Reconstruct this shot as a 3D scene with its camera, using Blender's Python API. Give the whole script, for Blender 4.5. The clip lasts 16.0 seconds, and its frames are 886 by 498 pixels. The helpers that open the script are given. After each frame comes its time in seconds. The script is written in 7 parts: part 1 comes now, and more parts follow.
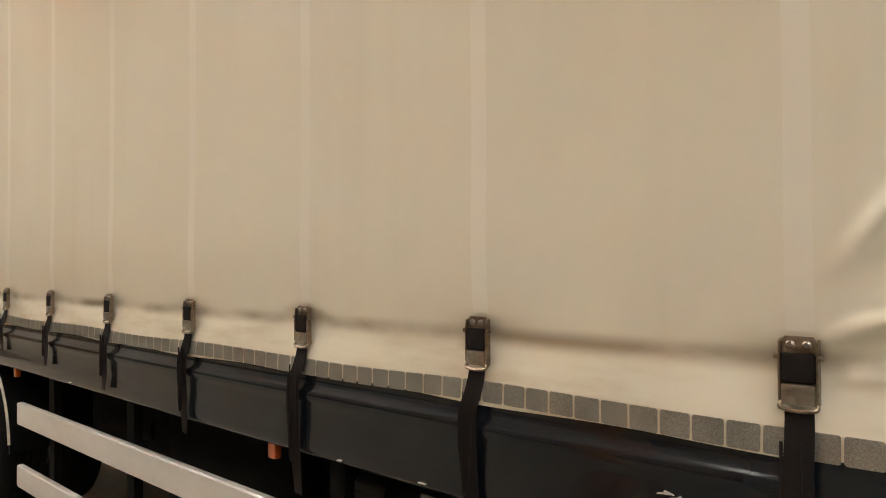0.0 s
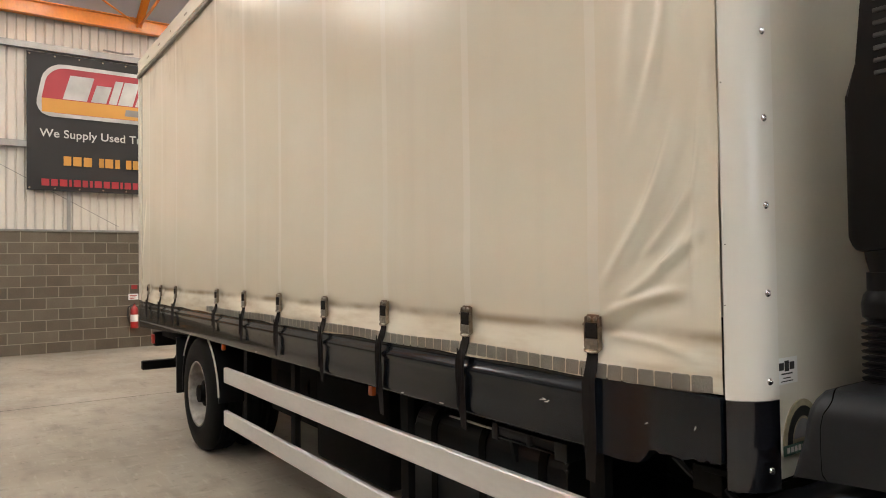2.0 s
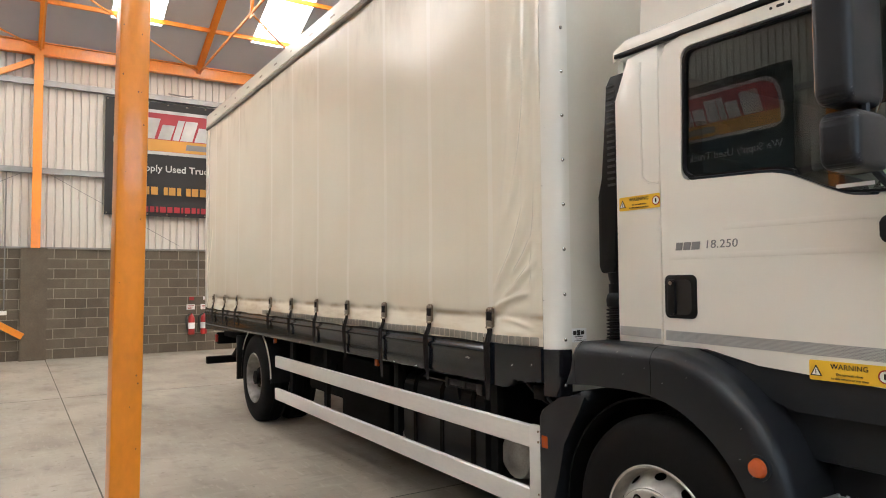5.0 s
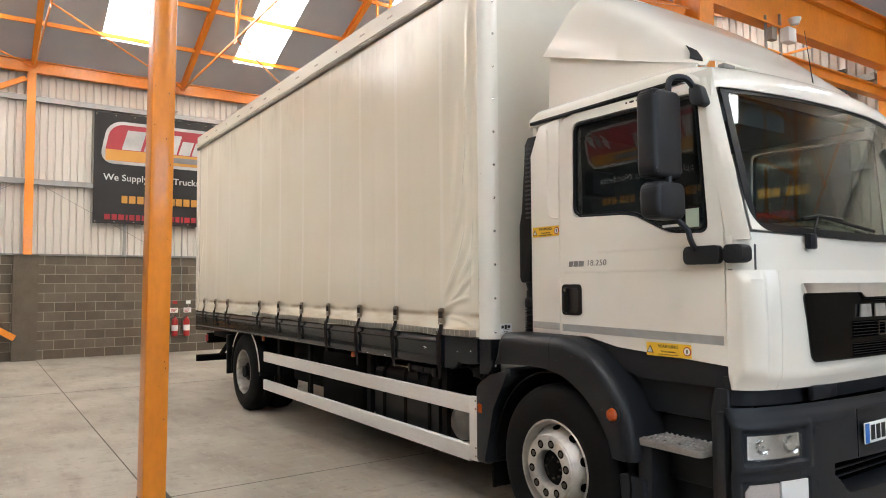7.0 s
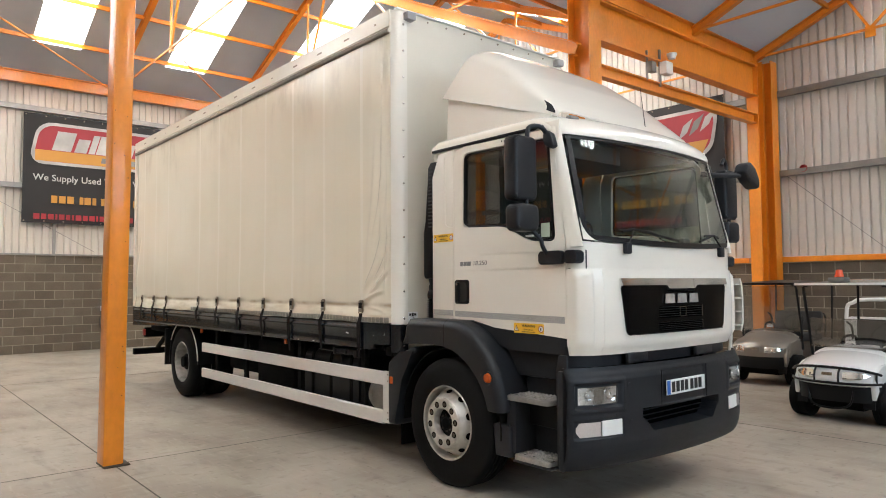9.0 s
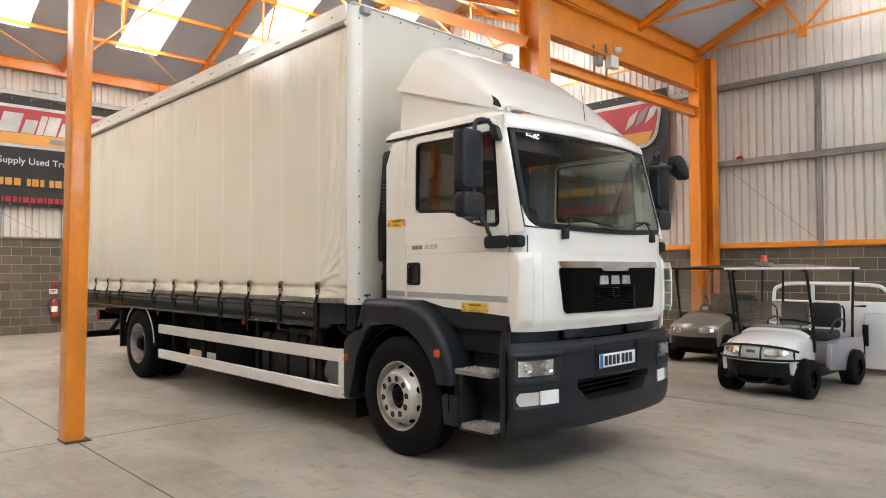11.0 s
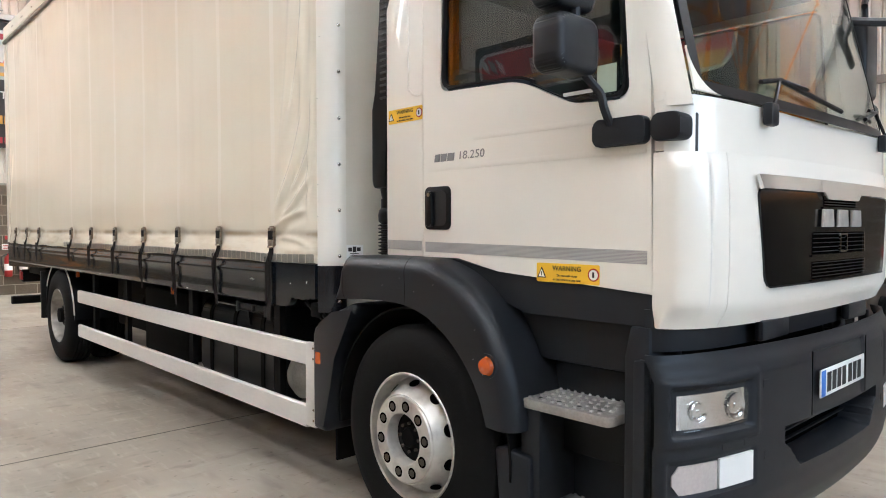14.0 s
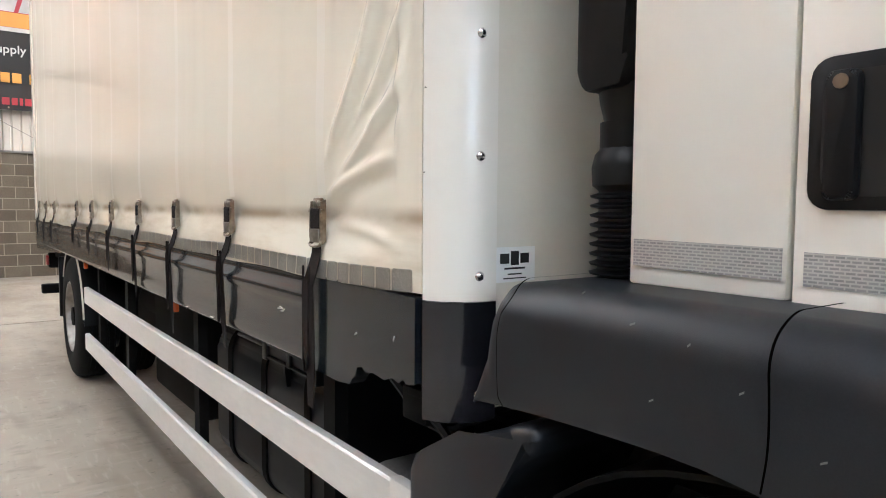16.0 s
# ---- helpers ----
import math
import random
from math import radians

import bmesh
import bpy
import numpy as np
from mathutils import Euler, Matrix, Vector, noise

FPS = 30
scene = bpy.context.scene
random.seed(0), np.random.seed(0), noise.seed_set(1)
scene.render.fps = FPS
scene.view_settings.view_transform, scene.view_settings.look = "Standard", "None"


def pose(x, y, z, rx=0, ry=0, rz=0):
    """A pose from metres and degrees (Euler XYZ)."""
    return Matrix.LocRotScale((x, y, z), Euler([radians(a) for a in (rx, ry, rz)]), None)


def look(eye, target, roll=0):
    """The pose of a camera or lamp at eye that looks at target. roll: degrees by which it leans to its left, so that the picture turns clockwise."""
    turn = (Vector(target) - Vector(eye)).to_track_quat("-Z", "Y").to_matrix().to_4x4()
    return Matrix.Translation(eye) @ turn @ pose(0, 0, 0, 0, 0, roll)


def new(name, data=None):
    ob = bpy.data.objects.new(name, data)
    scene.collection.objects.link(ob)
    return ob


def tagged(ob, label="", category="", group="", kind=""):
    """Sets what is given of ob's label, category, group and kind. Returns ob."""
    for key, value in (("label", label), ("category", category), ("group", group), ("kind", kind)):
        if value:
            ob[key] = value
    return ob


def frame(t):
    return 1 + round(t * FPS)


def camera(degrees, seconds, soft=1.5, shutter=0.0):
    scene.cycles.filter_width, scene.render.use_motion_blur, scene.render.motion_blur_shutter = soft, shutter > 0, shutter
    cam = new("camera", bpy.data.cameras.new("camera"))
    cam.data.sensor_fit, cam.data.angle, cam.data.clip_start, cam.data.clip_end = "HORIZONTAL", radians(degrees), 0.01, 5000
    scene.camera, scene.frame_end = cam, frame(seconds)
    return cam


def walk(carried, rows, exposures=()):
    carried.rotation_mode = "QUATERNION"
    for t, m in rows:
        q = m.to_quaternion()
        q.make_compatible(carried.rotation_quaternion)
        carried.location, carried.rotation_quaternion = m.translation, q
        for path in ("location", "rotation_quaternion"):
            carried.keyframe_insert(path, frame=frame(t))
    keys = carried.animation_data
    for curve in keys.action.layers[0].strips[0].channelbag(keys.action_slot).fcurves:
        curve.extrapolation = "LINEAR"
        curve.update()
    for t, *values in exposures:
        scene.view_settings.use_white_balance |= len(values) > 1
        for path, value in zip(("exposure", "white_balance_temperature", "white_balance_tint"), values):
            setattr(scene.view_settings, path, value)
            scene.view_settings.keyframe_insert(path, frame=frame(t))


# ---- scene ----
cam = camera(66.0, 16.0, 1.0)
PATH = [
    (0, (0.038, -0.109, 1.679), (-1.282, 1.393, 1.711), -0.5),
    (0.5, (0.376, -0.229, 1.697), (-1.111, 1.109, 1.729), -0.7),
    (1, (0.707, -0.407, 1.697), (-0.845, 0.855, 1.731), -0.8),
    (1.5, (1.028, -0.494, 1.699), (-0.567, 0.712, 1.745), -0.7),
    (2, (1.348, -0.566, 1.718), (-0.286, 0.586, 1.763), -0.8),
    (2.5, (1.663, -0.701, 1.709), (0.001, 0.411, 1.762), -0.6),
    (3, (1.978, -0.792, 1.68), (0.302, 0.297, 1.756), 0.0),
    (3.5, (2.316, -0.886, 1.711), (0.629, 0.185, 1.784), -0.5),
    (6, (3.69, -1.55, 1.697), (2.003, -0.482, 1.807), -0.4),
    (6.5, (3.997, -1.685, 1.707), (2.323, -0.597, 1.818), -0.5),
    (7, (4.278, -1.895, 1.722), (2.631, -0.765, 1.828), -0.4),
    (7.5, (4.587, -2.032, 1.688), (2.979, -0.848, 1.798), -0.4),
    (8, (4.85, -2.198, 1.703), (3.275, -0.97, 1.811), -0.4),
    (8.5, (5.074, -2.393, 1.694), (3.531, -1.125, 1.8), -0.3),
    (9, (5.341, -2.5, 1.683), (3.818, -1.208, 1.787), -0.4),
    (9.5, (5.547, -2.638, 1.695), (4.038, -1.33, 1.798), -0.4),
    (10, (5.696, -2.789, 1.681), (4.21, -1.454, 1.783), -0.2),
    (11.2, (5.60, -2.68, 1.65), (4.17, -1.27, 1.70), -0.2),
    (12.5, (4.777, -1.921, 1.594), (3.431, -0.442, 1.591), -0.1),
    (13, (4.368, -1.568, 1.589), (2.987, -0.121, 1.561), -0.1),
    (13.5, (3.885, -1.208, 1.559), (2.453, 0.188, 1.52), -0.0),
    (14, (3.417, -0.823, 1.527), (1.954, 0.538, 1.464), -0.1),
    (14.5, (2.913, -0.502, 1.518), (1.396, 0.8, 1.433), -0.1),
    (15, (2.406, -0.164, 1.502), (0.854, 1.094, 1.406), 0.1),
    (15.5, (1.89, 0.157, 1.474), (0.294, 1.359, 1.383), 0.8),
    (16, (1.399, 0.412, 1.52), (-0.217, 1.583, 1.392), 0.4),
]
EXPOSURE = [(0.0, -0.17, 6780, 8), (3.5, -0.02, 6020, 8), (10.0, 0.08, 6030, 8), (12.5, 0.27, 5880, 8), (16.0, 0.50, 5560, 8)]
walk(cam, [(t, look(eye, target, roll)) for t, eye, target, roll in PATH], EXPOSURE)

# ---------------------------------------------------------------- world and light
world = bpy.data.worlds.new("sky")
scene.world = world
world.use_nodes = True
wn = world.node_tree
sky = wn.nodes.new("ShaderNodeTexSky")
sky.sky_type, sky.sun_disc = "NISHITA", False
sky.sun_elevation, sky.sun_rotation = radians(38), radians(200)
wn.links.new(sky.outputs[0], wn.nodes["Background"].inputs[0])
wn.nodes["Background"].inputs[1].default_value = 0.1


def area_lamp(name, m, sx, sy, watts, colour=(1, 1, 1)):
    data = bpy.data.lights.new(name, "AREA")
    data.shape, data.size, data.size_y, data.energy, data.color = "RECTANGLE", sx, sy, watts, colour
    ob = new(name, data)
    ob.matrix_world = m
    return ob


# unseen fill lamp in a made-up wall opening, added to light the cab front
front_fill = area_lamp("front_fill_lamp", look((13.42, 2.0, 4.1), (0, 2.0, 1.6)), 8.0, 2.6, 420, (0.74, 0.87, 1.0))


# ---------------------------------------------------------------- materials
def material(name, colour, rough=0.5, metal=0.0, grain=0.0, grain_scale=60.0, blotch=0.0, blotch_scale=2.0,
             bump=0.0, bump_scale=80.0, coat=0.0, stretch=(1, 1, 1), rand=0.0, dirt=None, dirt_amount=0.0, dirt_scale=1.5, dirt_lo=0.48, dirt_hi=0.75,
             emission=0.0, spec=0.5, rough_var=0.0, island=False):
    """A procedural surface: base colour with fine grain, broad blotches, dirt patches and bump."""
    m = bpy.data.materials.new(name)
    m.use_nodes = True
    nt = m.node_tree
    n, l = nt.nodes, nt.links
    b = n["Principled BSDF"]
    b.inputs["Roughness"].default_value = rough
    b.inputs["Metallic"].default_value = metal
    b.inputs["Coat Weight"].default_value = coat
    b.inputs["Coat Roughness"].default_value = 0.08
    b.inputs["Specular IOR Level"].default_value = spec
    b.inputs["Base Color"].default_value = (*colour, 1)
    if emission:
        b.inputs["Emission Color"].default_value = (*colour, 1)
        b.inputs["Emission Strength"].default_value = emission
    if not (grain or blotch or bump or rand or dirt):
        return m
    geo = n.new("ShaderNodeNewGeometry")
    mp = n.new("ShaderNodeMapping")
    mp.inputs["Scale"].default_value = stretch
    l.new(geo.outputs["Position"], mp.inputs["Vector"])

    def noise_tex(scale, detail, vec=None):
        t = n.new("ShaderNodeTexNoise")
        t.inputs["Scale"].default_value = scale
        t.inputs["Detail"].default_value = detail
        l.new((vec or mp).outputs[0], t.inputs["Vector"])
        return t

    def ramp(tex, lo, hi, out0, out1):
        r = n.new("ShaderNodeMapRange")
        r.inputs[1].default_value, r.inputs[2].default_value = lo, hi
        r.inputs[3].default_value, r.inputs[4].default_value = out0, out1
        l.new(tex, r.inputs[0])
        return r.outputs[0]

    factor = None

    def times(v):
        nonlocal factor
        if factor is None:
            factor = v
            return
        q = n.new("ShaderNodeMath")
        q.operation = "MULTIPLY"
        l.new(factor, q.inputs[0])
        l.new(v, q.inputs[1])
        factor = q.outputs[0]

    if grain:
        times(ramp(noise_tex(grain_scale, 6).outputs[0], 0.3, 0.7, 1 - grain, 1 + grain))
    if blotch:
        times(ramp(noise_tex(blotch_scale, 4).outputs[0], 0.3, 0.7, 1 - blotch, 1 + blotch))
    if rand:
        if island:
            times(ramp(geo.outputs["Random Per Island"], 0, 1, 1 - rand, 1 + rand))
        else:
            oi = n.new("ShaderNodeObjectInfo")
            times(ramp(oi.outputs["Random"], 0, 1, 1 - rand, 1 + rand))
    mix = n.new("ShaderNodeVectorMath")
    mix.operation = "SCALE"
    mix.inputs[0].default_value = colour
    if factor is not None:
        l.new(factor, mix.inputs["Scale"])
    else:
        mix.inputs["Scale"].default_value = 1
    out = mix.outputs[0]
    if dirt:
        dm = n.new("ShaderNodeMix")
        dm.data_type = "RGBA"
        l.new(ramp(noise_tex(dirt_scale, 8, mp).outputs[0], dirt_lo, dirt_hi, 0, dirt_amount), dm.inputs["Factor"])
        l.new(out, dm.inputs["A"])
        dm.inputs["B"].default_value = (*dirt, 1)
        out = dm.outputs["Result"]
    l.new(out, b.inputs["Base Color"])
    if rough_var:
        l.new(ramp(noise_tex(blotch_scale * 2.3, 5).outputs[0], 0.3, 0.7, rough - rough_var, rough + rough_var), b.inputs["Roughness"])
    if bump:
        bp = n.new("ShaderNodeBump")
        bp.inputs["Strength"].default_value = bump
        bp.inputs["Distance"].default_value = 0.01
        l.new(noise_tex(bump_scale, 5).outputs[0], bp.inputs["Height"])
        l.new(bp.outputs[0], b.inputs["Normal"])
    return m


def glass(name, tint, rough=0.0, base=0.06):
    """A thin pane: clear body with a mirror sheen that grows towards grazing view."""
    m = bpy.data.materials.new(name)
    m.use_nodes = True
    n, l = m.node_tree.nodes, m.node_tree.links
    n.remove(n["Principled BSDF"])
    tr, gl, lw, mx = (n.new("ShaderNodeBsdfTransparent"), n.new("ShaderNodeBsdfGlossy"), n.new("ShaderNodeLayerWeight"), n.new("ShaderNodeMixShader"))
    tr.inputs[0].default_value = (*tint, 1)
    gl.inputs["Roughness"].default_value = rough
    p, r = n.new("ShaderNodeMath"), n.new("ShaderNodeMapRange")
    p.operation = "POWER"
    p.inputs[1].default_value = 4.5
    l.new(lw.outputs["Facing"], p.inputs[0])
    l.new(p.outputs[0], r.inputs[0])
    r.inputs[3].default_value, r.inputs[4].default_value = base, 1.0
    lw.inputs[0].default_value = 0.5
    l.new(r.outputs[0], mx.inputs[0])
    l.new(tr.outputs[0], mx.inputs[1])
    l.new(gl.outputs[0], mx.inputs[2])
    l.new(mx.outputs[0], n["Material Output"].inputs[0])
    return m


def node_kit(name):
    """A new node material and short ways to add its nodes."""
    m = bpy.data.materials.new(name)
    m.use_nodes = True
    n, l = m.node_tree.nodes, m.node_tree.links
    geo = n.new("ShaderNodeNewGeometry")

    def noise_at(scale, detail, stretch=(1, 1, 1), rough=0.5, distort=0.0):
        mp = n.new("ShaderNodeMapping")
        mp.inputs["Scale"].default_value = stretch
        l.new(geo.outputs["Position"], mp.inputs["Vector"])
        t = n.new("ShaderNodeTexNoise")
        t.inputs["Scale"].default_value, t.inputs["Detail"].default_value = scale, detail
        t.inputs["Roughness"].default_value, t.inputs["Distortion"].default_value = rough, distort
        l.new(mp.outputs[0], t.inputs["Vector"])
        return t.outputs[0]

    def span(v, lo, hi, a, b):
        r = n.new("ShaderNodeMapRange")
        r.interpolation_type = "SMOOTHSTEP"
        for i, q in enumerate((lo, hi, a, b)):
            r.inputs[i + 1].default_value = q
        l.new(v, r.inputs[0])
        return r.outputs[0]

    def mul(a, b):
        q = n.new("ShaderNodeMath")
        q.operation = "MULTIPLY"
        l.new(a, q.inputs[0])
        l.new(b, q.inputs[1])
        return q.outputs[0]

    def blend(f, a, b):
        x = n.new("ShaderNodeMix")
        x.data_type = "RGBA"
        l.new(f, x.inputs["Factor"])
        for key, q in (("A", a), ("B", b)):
            if isinstance(q, tuple):
                x.inputs[key].default_value = (*q, 1)
            else:
                l.new(q, x.inputs[key])
        return x.outputs["Result"]

    return m, n, l, geo, noise_at, span, mul, blend


def floor_surface():
    """Power-floated concrete: mottled, with dark grime patches, tyre smears, oil spots and pale scuffs."""
    m, n, l, geo, noise_at, span, mul, blend = node_kit("concrete floor")
    b = n["Principled BSDF"]
    c = blend(span(noise_at(0.42, 3, rough=0.45), 0.34, 0.66, 0, 1), (0.385, 0.345, 0.286), (0.285, 0.250, 0.203))
    c = blend(span(noise_at(1.1, 4, (0.8, 1.4, 1), 0.5), 0.44, 0.76, 0, 0.60), c, (0.190, 0.162, 0.124))
    c = blend(span(noise_at(3.4, 3, (0.6, 1.7, 1), 0.5), 0.50, 0.80, 0, 0.42), c, (0.130, 0.110, 0.084))
    c = blend(span(noise_at(5.0, 3, (2.6, 0.7, 1), 0.5), 0.52, 0.92, 0, 0.38), c, (0.48, 0.44, 0.38))
    c = blend(span(noise_at(9.0, 2, (0.5, 2.4, 1), 0.55), 0.54, 0.78, 0, 0.34), c, (0.46, 0.42, 0.36))
    c = blend(span(noise_at(6.0, 2, (1.6, 0.8, 1), 0.5), 0.56, 0.78, 0, 0.45), c, (0.165, 0.140, 0.108))
    c = blend(span(noise_at(14.0, 2, rough=0.6), 0.62, 0.76, 0, 0.60), c, (0.140, 0.120, 0.095))
    l.new(c, b.inputs["Base Color"])
    l.new(span(noise_at(1.1, 3, rough=0.5), 0.30, 0.70, 0.42, 0.58), b.inputs["Roughness"])
    b.inputs["Specular IOR Level"].default_value = 0.35
    return m


def curtain_cloth():
    """Coated cream cloth with faint vertical runs, and grime along the line where the buckles pinch it."""
    m, n, l, geo, noise_at, span, mul, blend = node_kit("cream curtain cloth")
    b = n["Principled BSDF"]
    sx = n.new("ShaderNodeSeparateXYZ")
    l.new(geo.outputs["Position"], sx.inputs[0])
    c = blend(span(noise_at(0.9, 4), 0.3, 0.7, 0, 1), (0.835, 0.795, 0.676), (0.800, 0.752, 0.620))
    c = blend(span(noise_at(7.0, 4, (1, 1, 0.06)), 0.50, 0.80, 0, 0.14), c, (0.60, 0.535, 0.43))
    grime = mul(span(sx.outputs[2], 1.456, 1.490, 0, 1), span(sx.outputs[2], 1.490, 1.525, 1, 0))
    c = blend(mul(grime, span(noise_at(4.5, 5, (0.5, 1, 1), 0.5), 0.34, 0.64, 0.10, 0.74)), c, (0.27, 0.185, 0.095))
    c = blend(mul(span(sx.outputs[2], 1.52, 1.44, 0, 1), span(noise_at(3.2, 5, (0.6, 1, 3.0), 0.6), 0.42, 0.72, 0, 0.42)), c, (0.44, 0.33, 0.19))
    c = blend(mul(span(sx.outputs[2], 3.2, 4.1, 0, 1), span(noise_at(2.6, 7, (1, 1, 0.35), 0.65), 0.47, 0.74, 0, 0.5)), c, (0.40, 0.35, 0.28))
    l.new(c, b.inputs["Base Color"])
    b.inputs["Roughness"].default_value = 0.18
    bp = n.new("ShaderNodeBump")
    bp.inputs["Strength"].default_value, bp.inputs["Distance"].default_value = 0.10, 0.01
    l.new(noise_at(3.0, 3, (1, 1, 0.4)), bp.inputs["Height"])
    l.new(bp.outputs[0], b.inputs["Normal"])
    return m


M_FLOOR = floor_surface()
M_BLOCK = material("concrete block", (0.118, 0.096, 0.069), 0.9, grain=0.25, grain_scale=70, blotch=0.14, blotch_scale=3, bump=0.4, bump_scale=120, rand=0.24)
M_BLOCKS = material("concrete block field", (0.118, 0.096, 0.069), 0.9, grain=0.25, grain_scale=70, blotch=0.14, blotch_scale=3, bump=0.4, bump_scale=120, rand=0.24, island=True)
M_MORTAR = material("mortar", (0.31, 0.275, 0.215), 0.95, grain=0.12, grain_scale=70, bump=0.3)
M_CLAD = material("white cladding sheet", (0.575, 0.54, 0.485), 0.45, grain=0.02, blotch=0.05, blotch_scale=0.7, dirt=(0.5, 0.46, 0.40), dirt_amount=0.25, dirt_scale=0.6, stretch=(1, 1, 0.25))
M_ROOF = material("grey roof lining", (0.66, 0.635, 0.595), 0.7, grain=0.04, blotch=0.07, blotch_scale=0.6)
M_GIRT = material("galvanised steel", (0.27, 0.265, 0.25), 0.45, metal=0.6, grain=0.06, blotch=0.12, blotch_scale=4)
M_ORANGE = material("orange steel paint", (0.80, 0.265, 0.012), 0.34, grain=0.05, grain_scale=24, blotch=0.07, blotch_scale=2.5, bump=0.38, bump_scale=20, coat=0.3, stretch=(1, 1, 0.5),
                    dirt=(0.36, 0.10, 0.02), dirt_amount=0.14, dirt_scale=20)
# the second bay's panels glow more only to balance light between the bays
M_SKYLIGHT = material("first bay rooflight", (1.0, 0.97, 0.915), 0.6, emission=8.8)
M_SKYLIGHT_B = material("second bay rooflight", (1.0, 0.98, 0.945), 0.6, emission=14.0)
M_PAINT = material("white cab paint", (0.835, 0.805, 0.73), 0.30, coat=0.75, blotch=0.02, blotch_scale=1.2)
M_BODY = material("cream body panel", (0.74, 0.705, 0.61), 0.35, coat=0.4, blotch=0.03, blotch_scale=1.5, grain=0.01)
M_CURTAIN = curtain_cloth()
M_SEAM = material("welded curtain seam", (0.862, 0.824, 0.716), 0.2, blotch=0.03, blotch_scale=2)
M_RAIL = material("dark grey rail paint", (0.0072, 0.0105, 0.0155), 0.24, coat=0.45, blotch=0.12, blotch_scale=3, dirt=(0.013, 0.014, 0.016), dirt_amount=0.4, dirt_scale=4, spec=0.18)
M_GREY = material("dark grey plastic", (0.0140, 0.0155, 0.0190), 0.42, grain=0.10, grain_scale=300, bump=0.08, bump_scale=500, blotch=0.10, blotch_scale=3, spec=0.30, dirt=(0.024, 0.025, 0.026), dirt_amount=0.4, dirt_scale=5)
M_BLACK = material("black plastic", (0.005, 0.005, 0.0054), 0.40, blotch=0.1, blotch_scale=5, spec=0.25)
M_CHASSIS = material("chassis black", (0.0042, 0.004, 0.0038), 0.7, grain=0.2, grain_scale=30, dirt=(0.010, 0.009, 0.0075), dirt_amount=0.6, dirt_scale=6, spec=0.10)
M_TANK = material("blue-black tank paint", (0.007, 0.009, 0.012), 0.4, blotch=0.3, blotch_scale=6, dirt=(0.015, 0.013, 0.011), dirt_amount=0.5, dirt_scale=5, spec=0.3)
M_RUBBER = material("tyre rubber", (0.0052, 0.0050, 0.0049), 0.72, grain=0.12, grain_scale=40, bump=0.1, bump_scale=90, spec=0.15)
M_RIM = material("silver steel wheel", (0.56, 0.54, 0.50), 0.40, metal=0.55, blotch=0.12, blotch_scale=8, dirt=(0.16, 0.14, 0.12), dirt_amount=0.5, dirt_scale=12)
M_RIMR = material("dull grey steel wheel", (0.36, 0.345, 0.32), 0.45, metal=0.6, blotch=0.2, blotch_scale=8, dirt=(0.08, 0.07, 0.06), dirt_amount=0.6, dirt_scale=10)
M_ALU = material("aluminium rail", (0.70, 0.69, 0.665), 0.36, metal=0.2, grain=0.03, grain_scale=50, blotch=0.06, blotch_scale=4, stretch=(0.3, 1, 1))
M_CHROME = material("chrome", (0.78, 0.77, 0.75), 0.12, metal=1.0)
M_STEEL = material("worn buckle steel", (0.27, 0.22, 0.165), 0.30, metal=0.95, grain=0.15, grain_scale=60, dirt=(0.06, 0.043, 0.028), dirt_amount=0.7, dirt_scale=40)
M_WEB = material("black webbing", (0.011, 0.008, 0.007), 0.8, grain=0.2, grain_scale=300, bump=0.2, bump_scale=300, spec=0.25)
M_TAPE = material("reflective tape", (0.30, 0.295, 0.265), 0.34, metal=0.5, grain=0.30, grain_scale=330, blotch=0.18, blotch_scale=9)
M_AMBER = material("amber lens", (0.50, 0.085, 0.012), 0.18, coat=0.6)
M_RED = material("red paint", (0.36, 0.018, 0.016), 0.35, coat=0.3, blotch=0.06)
M_YELLOW = material("yellow sticker", (0.86, 0.52, 0.03), 0.4, blotch=0.03)
M_INK = material("black print", (0.01, 0.01, 0.01), 0.5)
M_WHITE = material("white print", (0.82, 0.82, 0.80), 0.5)
M_SEAL = material("dirty grey seal", (0.24, 0.215, 0.18), 0.7, grain=0.15, grain_scale=40, blotch=0.25, blotch_scale=3, stretch=(1, 1, 0.4))
M_LENS = material("clear lamp reflector", (0.86, 0.86, 0.84), 0.10, metal=0.95, coat=0.6, grain=0.06, grain_scale=70)
M_PLATEW = material("white plate", (0.80, 0.80, 0.78), 0.35)
M_BLUE = material("blue plate band", (0.03, 0.16, 0.55), 0.4)
M_SEAT = material("dark seat fabric", (0.030, 0.029, 0.030), 0.8, grain=0.15, grain_scale=80)
M_TRIM = material("cab interior grey", (0.045, 0.044, 0.043), 0.6, blotch=0.05)
M_BANNER = material("black banner vinyl", (0.013, 0.011, 0.0105), 0.65, grain=0.03, blotch=0.2, blotch_scale=0.8, bump=0.06, bump_scale=3)
M_BRED = material("banner red", (0.30, 0.016, 0.026), 0.5, blotch=0.2, blotch_scale=0.9)
M_BYEL = material("banner amber", (0.50, 0.24, 0.035), 0.5, blotch=0.15, blotch_scale=0.9)
M_BSIL = material("banner silver", (0.42, 0.41, 0.40), 0.5, blotch=0.25, blotch_scale=1.5)
M_BGREY = material("banner mid grey", (0.20, 0.195, 0.19), 0.5, blotch=0.2, blotch_scale=1.5)
M_CARTW = material("white cart shell", (0.72, 0.72, 0.72), 0.25, coat=0.6, blotch=0.02)
M_CARTS = material("silver cart panel", (0.42, 0.40, 0.43), 0.3, metal=0.4, coat=0.5)
